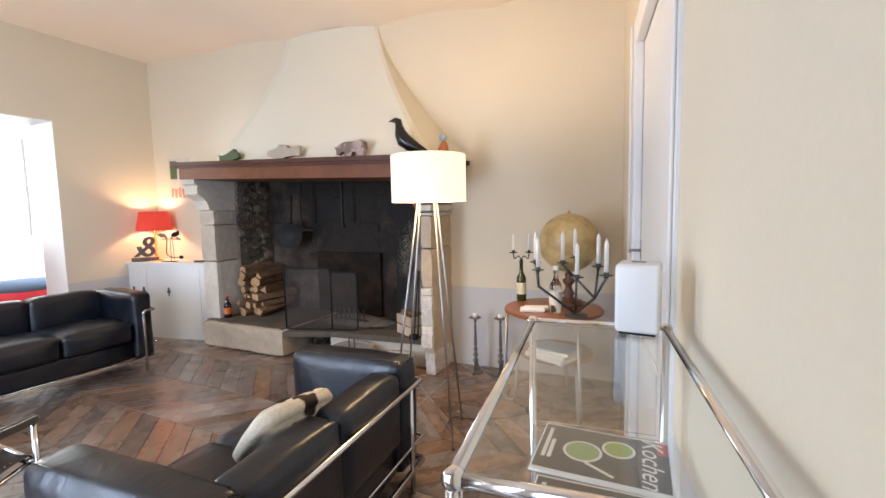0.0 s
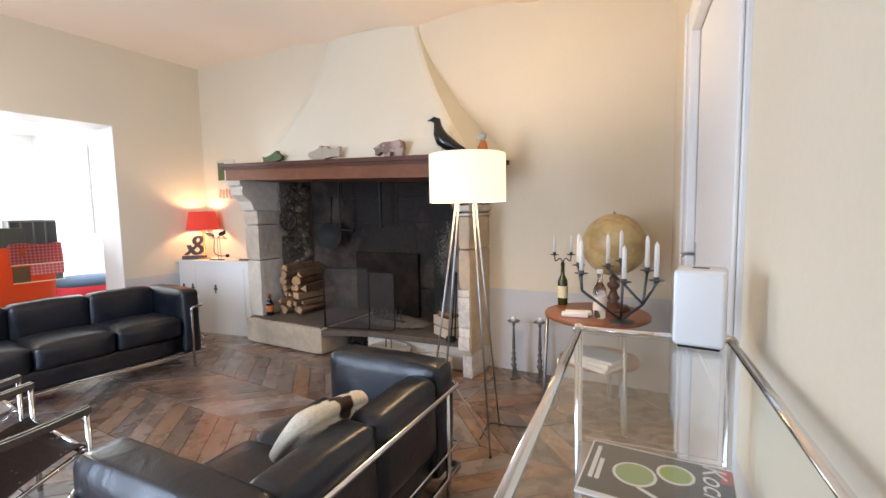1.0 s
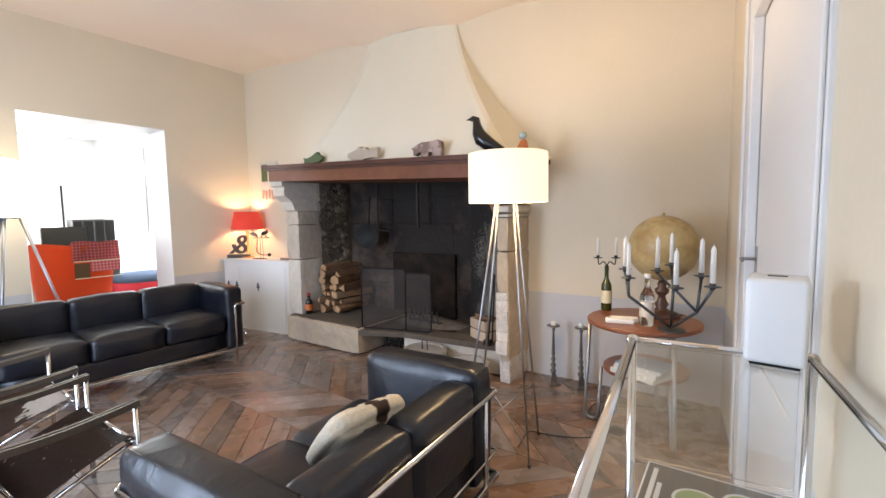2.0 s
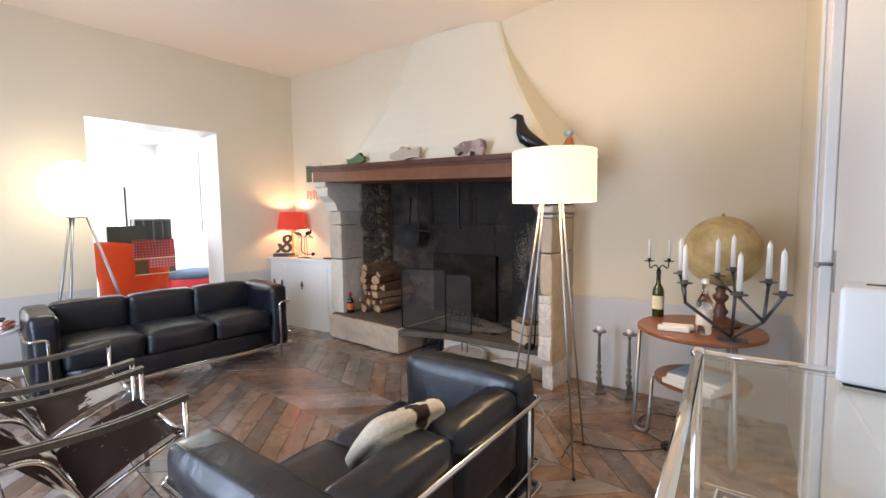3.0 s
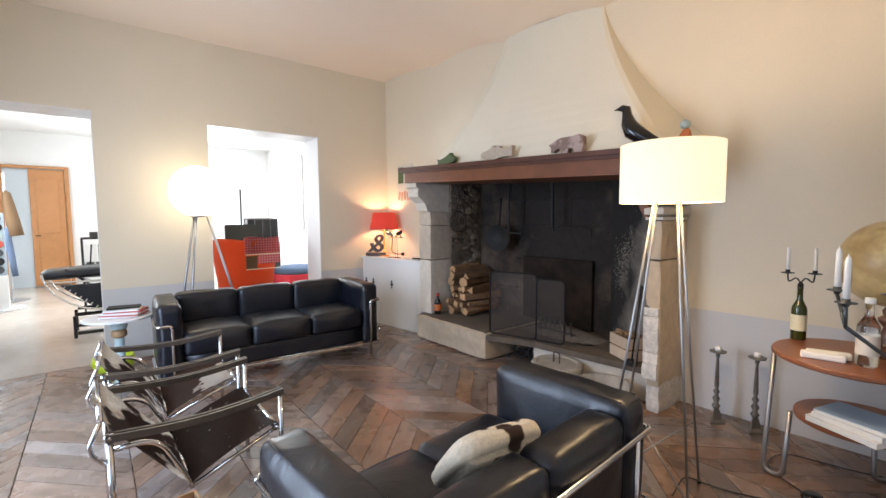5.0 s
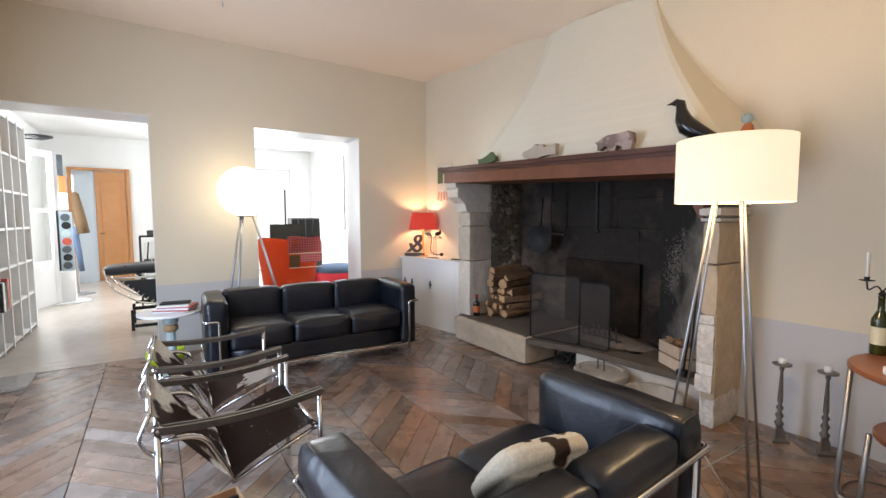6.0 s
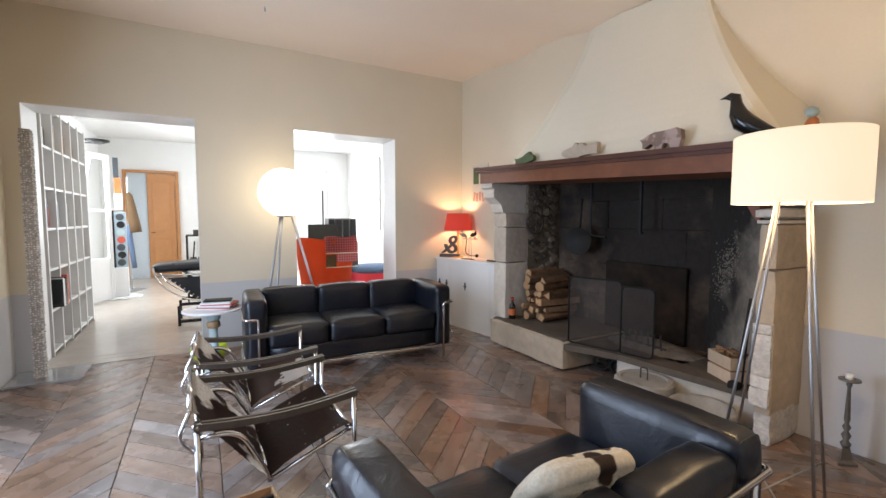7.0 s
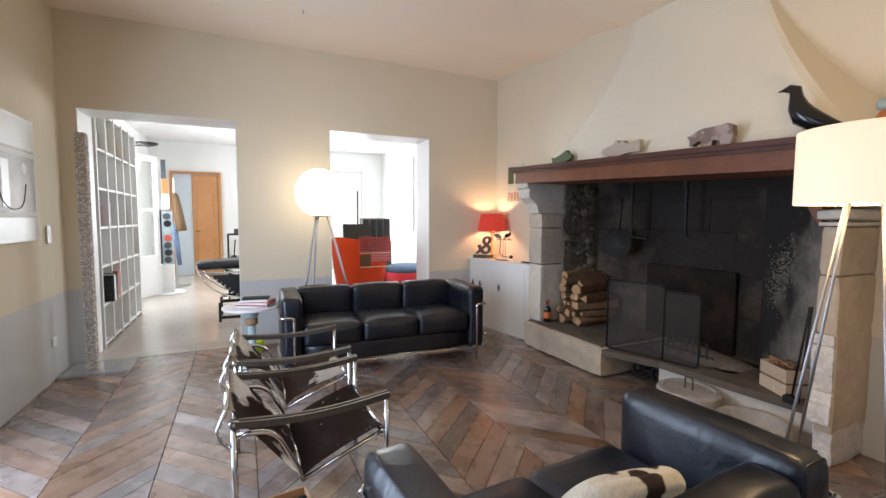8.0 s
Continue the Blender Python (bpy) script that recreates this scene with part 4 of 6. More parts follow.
    part("bar", tube(bend([(-0.18 + i * 0.06, -0.10, 0.0), (-0.18 + i * 0.06, -0.12, 0.12), (-0.16 + i * 0.06, -0.15, 0.17)], 0.02), 0.008, 6), "ash", grate)
bm = bmesh.new()
bmesh.ops.create_grid(bm, x_segments=18, y_segments=10, size=1)
for v in bm.verts:
    r = min(1, math.hypot(v.co.x, v.co.y))
    nz = noise.noise(Vector((v.co.x * 3, v.co.y * 3, 5))) * 0.03
    v.co = Vector((v.co.x * 0.42, v.co.y * 0.20 + 0.02, max(-0.004, 0.075 * (1 - r * r) + nz * (1 - r))))
part("cinder_mound", bm, "ash_pale", grate, smooth=True)
part("rail", tube([(-0.22, -0.10, 0.05), (0.22, -0.10, 0.05)], 0.01, 6), "ash", grate)
pan = thing("frying_pan", pose(-3.80, 4.20, 1.19, 90, 0, 18), "black iron long-handled frying pan hanging in the fireplace", "pan")
part("bowl", lathe([(0.10, 0.0), (0.145, 0.035), (0.15, 0.035), (0.105, -0.005)], 28), "iron", pan, smooth=True)
part("handle", tube([(0.02, 0.14, 0.03), (0.04, 0.46, 0.03)], 0.011, 8), "iron", pan, smooth=True)
hook = tagged(part("pot_hook", tube([(-3.60, 4.15, 1.88), (-3.60, 4.15, 1.30), (-3.58, 4.15, 1.26), (-3.40, 4.15, 1.25)], 0.012, 8), "iron"), "black iron pot hook hanging in the chimney", "hook")
hook2 = tagged(part("pot_hook", tube([(-3.05, 4.2, 1.88), (-3.05, 4.2, 1.32), (-3.03, 4.2, 1.29)], 0.018, 8), "iron"), "black iron pot hook hanging in the chimney", "hook")
chain = thing("iron_chain", pose(-4.24, 3.95, 1.48), "rusty iron chain and ring hanging on the pier", "chain")
for i in range(14):
    a = i * 0.9
    part("link", moved(tube([(0.026 * math.cos(k * 0.785), 0.0, 0.034 * math.sin(k * 0.785)) for k in range(8)], 0.006, 6, closed=True), pose(0.02 * math.sin(a), -0.06 + 0.12 * (i % 3) / 2, 0.30 - 0.035 * i, 0, 0, 70 * (i % 2))), "iron_rust", chain)
part("ring", tube([(0, 0.12 * math.cos(k * 0.314), -0.10 + 0.12 * math.sin(k * 0.314)) for k in range(20)], 0.011, 8, closed=True), "iron_rust", chain, smooth=True)
trivet = thing("iron_trivet", pose(-3.07, 3.86, 0.0), "black iron pot stand in the gap under the hearth", "pot stand")
for dx in (-0.09, 0.10):
    part("wheel", moved(tube([(0.075 * math.cos(k * 0.393), 0.0, 0.09 + 0.075 * math.sin(k * 0.393)) for k in range(16)], 0.014, 8, closed=True), pose(dx, 0, 0, 0, 0, 20)), "iron", trivet, smooth=True)
part("axle", tube([(-0.12, 0, 0.09), (0.13, 0, 0.09)], 0.014, 8), "iron", trivet)

# round stones in front of the hearth
ms = thing("millstone", pose(-2.50, 3.56, 0.0), "round pale stone lid with an iron handle", "stone")
part("disc", lathe([(0.20, 0), (0.215, 0.02), (0.215, 0.185), (0.20, 0.20), (0.17, 0.202), (0.16, 0.19), (0.02, 0.192)], 32), "stone_dull", ms)
part("handle", tube(bend([(-0.03, 0, 0.19), (-0.03, 0, 0.28), (0.03, 0, 0.28), (0.03, 0, 0.19)], 0.02), 0.006, 6), "iron_rust", ms)
st = thing("stone_trough", pose(-2.06, 3.56, 0.0), "round hollow pale stone basin", "stone")
part("basin", lathe([(0.17, 0), (0.20, 0.02), (0.215, 0.14), (0.20, 0.155), (0.18, 0.14), (0.15, 0.06), (0.02, 0.05)], 32), "stone_dull", st, smooth=True)

# crate of kindling and fire tongs
cr = thing("wooden_crate", pose(-2.075, 3.945, 0.268, 0, 0, -28) @ Matrix.Diagonal((0.85, 0.8, 0.95, 1.0)), "pale wooden crate full of kindling on the hearth", "crate")
for z in (0.0, 0.105):
    part("slat", box((-0.15, -0.11, z), (0.15, -0.10, z + 0.09), 0.002, 1), "crate_wood", cr)
    part("slat", box((-0.15, 0.10, z), (0.15, 0.11, z + 0.09), 0.002, 1), "crate_wood", cr)
    for x in (-0.15, 0.14):
        part("end_board", box((x, -0.098, z), (x + 0.01, 0.098, z + 0.09), 0.002, 1), "crate_wood", cr)
rng = random.Random(9)
for i in range(9):
    kx, ky, ka = rng.uniform(-0.06, 0.06), rng.uniform(-0.05, 0.05), rng.uniform(0, 180)
    ob = part("kindling", moved(box((-0.08, -0.014, -0.01), (0.08, 0.014, 0.01), 0.003, 1), pose(kx, ky, 0.185 + 0.009 * (i % 4), rng.uniform(-9, 9), rng.uniform(-9, 9), ka)), "bark", cr)
part("load", box((-0.138, -0.098, 0.005), (0.138, 0.098, 0.175)), "bark", cr)
tg = thing("fire_tongs", pose(-1.885, 3.74, 0.268), "black iron fire tongs leaning on the pier", "fire tool")
part("shaft", tube([(-0.06, 0.02, 0.02), (0.075, -0.12, 0.66)], 0.007, 8), "iron", tg, smooth=True)
part("shaft", tube([(-0.02, 0.02, 0.02), (0.085, -0.12, 0.66)], 0.007, 8), "iron", tg, smooth=True)
part("shovel_blade", box((-0.10, -0.01, 0.0), (-0.03, 0.05, 0.05), 0.01), "iron", tg)


# ---------------------------------------------------------------- sofas
def sofa(m, n, L, D, H, label):
    """A leather sofa in a chrome tube frame. Its front looks along -y, its length along x."""
    ob = thing("leather_sofa", m, label, "sofa", "black leather sofas")
    arm, back = 0.165, 0.17
    x0, x1, y0, y1 = -L / 2 + 0.02, L / 2 - 0.02, -D / 2 + 0.02, D / 2 - 0.02
    part("base", cushion((x0 + arm, y0 + 0.01, 0.13), (x1 - arm, y1 - 0.03, 0.30), 0.02, 0.0, 4), "leather", ob, smooth=True)
    w = (x1 - x0 - 2 * arm) / n
    for i in range(n):
        xa = x0 + arm + i * w
        part("seat_cushion", cushion((xa + 0.004, y0 - 0.01, 0.285), (xa + w - 0.004, y1 - back, 0.655 * H), 0.040, 0.030, 14, i), "leather", ob, smooth=True)
        part("back_cushion", cushion((xa + 0.004, y1 - back, 0.29), (xa + w - 0.004, y1, H + (0.005 if n == 3 else -0.03)), 0.036, 0.016, 14, i + 5), "leather", ob, smooth=True)
    top = H
    for xa, slip in ((x0, 0.045 if n == 2 else 0.0), (x1 - arm, -0.04 if n == 2 else 0.0)):
        H = top + (0.015 if slip > 0 else 0.0)
        part("arm_cushion", cushion((xa - 0.006, y0 - 0.012 + slip, 0.12), (xa + arm + 0.006, y1, H), 0.042, 0.016, 14, 9), "leather", ob, smooth=True)
        for yy in (y0 + 0.012 + slip, y1 - 0.012):
            part("piping", tube(bend([(xa + 0.006, yy, 0.14), (xa + 0.006, yy, H - 0.008), (xa + arm - 0.006, yy, H - 0.008), (xa + arm - 0.006, yy, 0.14)], 0.04), 0.0035, 6), "leather", ob, smooth=True)
        for xx in (xa + 0.022, xa + arm - 0.022):
            part("seam", tube([(xx, y0 + 0.03 + slip, H + 0.001), (xx, y1 - 0.03, H + 0.001)], 0.0028, 6), "leather", ob, smooth=True)
    r = 0.0125
    X, Y, RZ = L / 2, D / 2, 0.57 if n == 3 else 0.557
    for sx in (-1, 1):
        fy = -Y - 0.016 + (0.05 if n == 2 and sx < 0 else 0.0)
        part("leg", tube(bend([(sx * (X - 0.115), fy, 0), (sx * (X - 0.115), fy, RZ), (sx * (X - 0.02), fy, RZ), (sx * X, fy + 0.036, RZ)], 0.03), r), "chrome", ob, smooth=True)
        part("leg", tube([(sx * (X - 0.13), Y, 0), (sx * (X - 0.13), Y, RZ)], r), "chrome", ob, smooth=True)
    part("top_rail", tube(bend([(-X, -Y + (0.07 if n == 2 else 0.02), RZ), (-X, Y, RZ), (X, Y, RZ), (X, -Y + 0.02, RZ)], 0.03), r), "chrome", ob, smooth=True)
    part("middle_rail", tube(bend([(-X, -Y, 0.25), (-X, Y, 0.25), (X, Y, 0.25), (X, -Y, 0.25)], 0.02), 0.007), "chrome", ob, smooth=True)
    part("base_rail", box((-X, -Y - 0.012, 0.105), (X, -Y + 0.012, 0.135), 0.004, 1), "chrome", ob)
    for yy in (Y,):
        part("base_rail", box((-X, yy - 0.012, 0.105), (X, yy + 0.012, 0.135), 0.004, 1), "chrome", ob)
    for sx in (-1, 1):
        part("base_rail", box((sx * X - 0.012, -Y, 0.105), (sx * X + 0.012, Y, 0.135), 0.004, 1), "chrome", ob)
    return ob


sofa(pose(-4.684, 1.893, 0, 0, 0, 87.4), 3, 2.0, 0.73, 0.735, "black leather three-seat sofa in a chrome tube frame")
sofa(pose(-1.427, 1.615, 0, 0, 0, -86.5), 2, 1.34, 0.75, 0.68, "black leather two-seat sofa in a chrome tube frame")


# ---------------------------------------------------------------- lamps
lamp = thing("floor_lamp", pose(-1.222, 2.70, 0), "lit floor lamp with a white drum shade on chrome legs", "lamp")
part("shade", lathe([(0.224, 1.497), (0.224, 1.772), (0.221, 1.772), (0.221, 1.497)], 64, cap=False), "shade", lamp, smooth=True)
# four legs in two crossed pairs, tied low down by crossing rods
legs = []
for q, tx, ty in ((150, -0.045, -0.01), (240, -0.040, -0.04), (330, 0.042, -0.03), (60, 0.040, 0.0)):
    foot = Vector((-0.080 + 0.28 * math.cos(radians(q)), 0.067 + 0.28 * math.sin(radians(q)), 0.0))
    head = Vector((tx, ty, 1.60))
    legs.append((foot, head))
    part("leg", tube([head, foot], 0.0062), "steel", lamp, smooth=True)
    part("rubber_foot", lathe([(0.009, 0.0), (0.0095, 0.012), (0.007, 0.014)], 12), "black_gloss", lamp).location = foot


def along(leg, z):
    return leg[0] + (leg[1] - leg[0]) * (z / 1.60)


for a, b in ((3, 1), (0, 2)):
    part("brace", tube([along(legs[a], 0.37), along(legs[b], 0.10)], 0.0045, 6), "steel", lamp, smooth=True)
# unseen disc added inside the shade to hold the bulb's light off the floor
part("light_stop", lathe([(0.068, 1.53), (0.072, 1.533), (0.068, 1.536)], 32), "shade", lamp, "small unseen disc that blocks the bulb's downward light", smooth=True)
part("spider", tube([(-0.215, 0, 1.755), (0.215, 0, 1.755)], 0.004, 6), "steel", lamp)
gl = thing("globe_lamp", pose(-5.25, 1.37, 0), "lit white globe floor lamp on a chrome tripod", "lamp")
bm = bmesh.new()
bmesh.ops.create_uvsphere(bm, u_segments=40, v_segments=24, radius=0.255)
part("globe", moved(bm, pose(0, 0, 1.71)), "globe_glow", gl, smooth=True)
for fx, fy, tx, ty in ((0.12, -0.17, 0.03, -0.025), (-0.12, -0.26, -0.03, -0.03), (0.05, 0.46, 0.0, 0.07)):
    part("leg", tube([(tx, ty, 1.49), (fx, fy, 0)], 0.0125), "steel", gl, smooth=True)
part("collar", lathe([(0.08, 1.455), (0.08, 1.475), (0.02, 1.476)], 20), "steel", gl, smooth=True)

# ---------------------------------------------------------------- built-in cupboard with the red lamp
cup = thing("low_cupboard", pose(0, 0, 0), "low white built-in cupboard with small iron keyhole plates", "cupboard")
part("body", prism([(-5.695, 3.45), (-4.57, 3.64), (-4.57, 3.90), (-5.695, 3.86)], 0.0, 0.878), "white_paint", cup)
part("top", prism([(-5.695, 3.42), (-4.56, 3.615), (-4.56, 3.90), (-5.695, 3.86)], 0.879, 0.905), "white_paint", cup)
fy = lambda x: 3.45 + 0.169 * (x + 5.695)
for x0, x1, kxs in ((-5.66, -5.42, (-5.62, -5.47)), (-5.415, -4.66, (-5.10,))):
    d = part("door", prism([(x0, fy(x0) - 0.004), (x1, fy(x1) - 0.004), (x1, fy(x1) + 0.02), (x0, fy(x0) + 0.02)], 0.10, 0.83), "white_paint", cup)
    for kx in kxs:
        # a fretted plate: a pointed foot, two side lobes, a waist, a pointed head
        half = [(0.0, -0.075), (0.014, -0.055), (0.008, -0.040), (0.012, -0.018), (0.034, -0.012), (0.038, 0.010), (0.016, 0.018), (0.012, 0.030), (0.024, 0.045), (0.0, 0.078)]
        rim = half + [(-u, v) for u, v in half[-2:0:-1]]
        kp = part("keyhole_plate", moved(silhouette([(u, v) for u, v in rim], 0.006, 0.001), pose(kx, fy(kx) - 0.009, 0.56, 0, 0, 9.6) @ Matrix.Diagonal((0.72, 1.0, 0.72, 1.0))), "iron_grey", d)
rl = thing("table_lamp", pose(-5.47, 3.66, 0.905), "lit table lamp with a red cone shade", "lamp")
part("shade", lathe([(0.193, 0.375), (0.150, 0.60), (0.148, 0.60), (0.191, 0.375)], 40, cap=False), "red_shade", rl, smooth=True)
part("rim", lathe([(0.1935, 0.374), (0.1945, 0.380), (0.1915, 0.381), (0.191, 0.374)], 40, cap=False), "cover_red2", rl, smooth=True)
part("stem", lathe([(0.075, 0), (0.075, 0.012), (0.012, 0.02), (0.012, 0.47), (0.004, 0.475)], 20), "brass", rl, smooth=True)


def lettering(txt, size, depth=0.0):
    """Letters in the built-in font, as a bmesh, centred, in the x-y plane."""
    cu = bpy.data.curves.new("letters", "FONT")
    cu.body, cu.size, cu.extrude, cu.align_x, cu.align_y = txt, size, depth, "CENTER", "CENTER"
    ob = bpy.data.objects.new("letters", cu)
    scene.collection.objects.link(ob)
    bpy.context.view_layer.update()
    me = bpy.data.meshes.new_from_object(ob.evaluated_get(bpy.context.evaluated_depsgraph_get()))
    bm = bmesh.new()
    bm.from_mesh(me)
    bpy.data.meshes.remove(me)
    bpy.data.objects.remove(ob)
    bpy.data.curves.remove(cu)
    return bm


amp = thing("ampersand_sign", pose(-5.545, 3.575, 0.9055, 0, 0, 38), "dark grey wooden ampersand standing on a plinth", "ornament")
lean = Matrix.Identity(4)
lean[0][2] = 0.28
part("letter", moved(lettering("&", 0.36, 0.024), lean @ pose(-0.03, 0, 0.165, 90, 0, 0) @ Matrix.Diagonal((-1.0, 1.0, 1.0, 1.0))), "grey_wood", amp)
part("plinth", box((-0.145, -0.03, 0.0), (0.135, 0.03, 0.045), 0.004, 1), "grey_wood", amp)
toy = thing("balance_toy", pose(-5.13, 3.64, 0.905, 0, 0, 20), "small wire balancing toy with a pendulum ball", "ornament")
part("foot", box((-0.13, -0.03, 0.0), (0.05, 0.03, 0.008), 0.003, 1), "iron", toy)
part("stand", tube([(-0.02, 0, 0.008), (-0.02, 0, 0.26)], 0.003, 6), "iron", toy)
part("stand", tube([(0.02, 0, 0.008), (0.01, 0, 0.26)], 0.003, 6), "iron", toy)
part("platform", box((-0.10, -0.03, 0.26), (0.10, 0.03, 0.275), 0.003, 1), "toy_pale", toy)
for x in (-0.07, 0.0, 0.07):
    part("post", box((x - 0.006, -0.02, 0.2755), (x + 0.006, 0.02, 0.295), 0.002, 1), "toy_pale", toy)
part("figure", loft([(-0.18, 0, 0.335), (-0.15, 0, 0.325), (-0.12, 0, 0.315), (-0.09, 0, 0.31), (-0.06, 0, 0.30)], [0.008, 0.018, 0.026, 0.022, 0.006]), "bronze", toy, smooth=True)
part("figure", loft([(0.0, 0, 0.312), (0.02, 0, 0.315), (0.05, 0, 0.325), (0.08, 0, 0.335), (0.09, 0, 0.37)], [0.008, 0.024, 0.028, 0.022, 0.005]), "iron", toy, smooth=True)
part("pendulum", tube(bend([(-0.075, 0.02, 0.26), (-0.095, 0.02, 0.08), (-0.02, 0.02, 0.045), (0.085, 0.02, 0.05)], 0.09), 0.005, 6), "iron", toy)
part("ball", loft([(0.07, 0.02, 0.05), (0.08, 0.02, 0.05), (0.10, 0.02, 0.05), (0.115, 0.02, 0.05)], [0.008, 0.022, 0.022, 0.008]), "iron", toy, smooth=True)
tray = tagged(part("pen_tray", moved(box((-0.10, -0.02, 0), (0.10, 0.02, 0.014), 0.004, 1), pose(-4.73, 3.72, 0.906, 0, 0, 12)), "iron"), "dark flat metal tool lying on the cupboard", "tool")
# tin plates hung on the chimney pier
tin = thing("tin_sign", pose(-5.25, north_y(-5.25) - 0.002, 1.88, 0, 0, 2.4), "old tin sign with worn red and green print on the wall", "sign")
part("sheet", box((-0.175, -0.008, -0.23), (0.175, 0.0, 0.27), 0.002, 1), "tin_white", tin)
part("print", box((-0.15, -0.0105, 0.02), (-0.03, -0.0085, 0.24)), "toy_green", tin)
for k in range(5):
    part("print_bar", moved(box((-0.022, -0.001, -0.055 - 0.01 * (k % 2)), (0.022, 0.001, 0.05 + 0.012 * ((k + 1) % 2)), 0.0005, 1), pose(-0.13 + 0.065 * k, -0.0095, -0.15, 0, 12 - 7 * k, 0)), "faded_red", tin)
stop = thing("door_stop", pose(-5.52, 3.50, 0), "small dark iron cone standing by the cupboard", "door stop")
part("cone", lathe([(0.05, 0), (0.052, 0.015), (0.035, 0.09), (0.012, 0.17), (0.006, 0.18)], 16), "iron", stop, smooth=True)

# ---------------------------------------------------------------- hide armchairs
def armchair(m, hide_seat, hide_back, label):
    """A tube armchair with hide slings and leather arm straps; it looks along +y."""
    ob = thing("armchair", m, label, "armchair", "hide armchairs")
    W, yb, yf = 0.31, -0.345, 0.335
    for sx in (-1, 1):
        x = sx * W
        part("front_leg", tube([(x, yf, 0), (x, yf, 0.57)], 0.0125), "chrome", ob, smooth=True)
        part("back_leg", tube([(x, yb, 0), (x, yb, 0.55)], 0.0125), "chrome", ob, smooth=True)
        part("side_rail", tube(bend([(x * 0.93, yb, 0.50), (x * 0.93, yb + 0.16, 0.50), (x * 0.93, yb + 0.26, 0.30), (x * 0.93, yb + 0.285, 0.23)], 0.08, 7), 0.0125), "chrome", ob, smooth=True)
        part("seat_rail", tube([(x * 0.93, yb + 0.285, 0.235), (x * 0.93, yf - 0.02, 0.385)], 0.010), "chrome", ob, smooth=True)
        part("stub", tube([(x * 0.93, yf - 0.03, 0.40), (x, yf, 0.385)], 0.010), "chrome", ob, smooth=True)
        kn = part("knob", lathe([(0.006, -0.016), (0.02, -0.010), (0.022, 0.0), (0.02, 0.010), (0.006, 0.016)], 14), "chrome", ob, smooth=True)
        kn.location = (x, yb, 0.565)
        # leather strap: a flat double band that sags a little
        for dz, dx in ((0.0, -0.018), (0.0, 0.012)):
            bm = bmesh.new()
            n = 10
            rows = []
            for i in range(n + 1):
                u = i / n
                y = yb - 0.012 + (yf - yb + 0.024) * u
                z = 0.565 + (0.012 * u) - 0.028 * math.sin(math.pi * u)
                rows.append([bm.verts.new((x + dx + a, y, z + b)) for a, b in ((-0.006, -0.015), (0.008, -0.015), (0.008, 0.015), (-0.006, 0.015))])
            for a, b in zip(rows, rows[1:]):
                for k in range(4):
                    bm.faces.new((a[k], a[(k + 1) % 4], b[(k + 1) % 4], b[k]))
            bm.faces.new(rows[0][::-1]), bm.faces.new(rows[-1])
            part("arm_strap", bm, "strap", ob)
    for y, z in ((yf - 0.02, 0.405), (yb + 0.285, 0.235), (yb, 0.20)):
        part("crossbar", tube([(-W * 0.95, y, z), (W * 0.95, y, z)], 0.0105), "chrome", ob, smooth=True)

    def sling(profile, material, name):
        bm = bmesh.new()
        rows = []
        nx = 8
        for y, z in profile:
            rows.append([])
            for i in range(nx + 1):
                u = -1 + 2 * i / nx
                sag = 0.018 * (1 - u * u)
                rows[-1].append(bm.verts.new((u * W * 0.97, y, z - sag)))
        for a, b in zip(rows, rows[1:]):
            for k in range(nx):
                bm.faces.new((a[k], a[k + 1], b[k + 1], b[k]))
        r = bmesh.ops.solidify(bm, geom=list(bm.faces), thickness=0.012)
        return part(name, bm, material, ob, smooth=True)

    sling([(yf - 0.02, 0.375), (yf - 0.005, 0.40), (yf - 0.02, 0.42), (yf - 0.08, 0.405), (0.12, 0.355), (0.0, 0.30), (-0.055, 0.262), (-0.075, 0.24)], hide_seat, "seat")
    sling([(-0.062, 0.255), (-0.11, 0.30), (-0.22, 0.44), (-0.33, 0.58), (-0.365, 0.635), (-0.38, 0.635), (-0.375, 0.60)], hide_back, "backrest")
    part("back_rail", tube([(-W * 0.95, -0.37, 0.63), (W * 0.95, -0.37, 0.63)], 0.0105), "chrome", ob, smooth=True)
    for sx in (-1, 1):
        part("back_stay", tube(bend([(sx * W * 0.95, -0.37, 0.63), (sx * W, -0.42, 0.52), (sx * W * 0.97, -0.345, 0.44)], 0.05), 0.009), "chrome", ob, smooth=True)
    return ob


armchair(pose(-2.735, 0.885, 0, 0, 0, 1), "hide_dark", "hide", "chrome armchair with a dark brown hide seat and a spotted back")
armchair(pose(-3.575, 0.90, 0, 0, 0, -2), "hide_brown", "hide", "chrome armchair with a brown and white cowhide seat")

# cowhide cushion on the sofa
cow = part("cushion", cushion((-0.178, -0.042, -0.13), (0.178, 0.042, 0.13), 0.036, 0.026, 14, 3), "hide_cushion", smooth=True)
cow.matrix_world = pose(-1.33, 1.59, 0.60, 0, 42, 0) @ pose(0, 0, 0, 0, 0, 86)
tagged(cow, "white cowhide cushion with dark brown spots leaning on the sofa", "cushion")

# side table with a stack of magazines
sd = thing("side_table", pose(-4.86, 0.66, 0), "round white side table on a stem of stacked coloured shapes", "table")
part("top", lathe([(0.24, 0.59), (0.25, 0.595), (0.25, 0.61), (0.245, 0.613)], 40), "white_paint", sd, smooth=False)
part("collar", lathe([(0.05, 0.50), (0.062, 0.515), (0.062, 0.575), (0.055, 0.589)], 24), "pale_blue", sd, smooth=True)
part("ring", lathe([(0.04, 0.43), (0.058, 0.445), (0.058, 0.48), (0.045, 0.499)], 24), "tan_wood", sd, smooth=True)
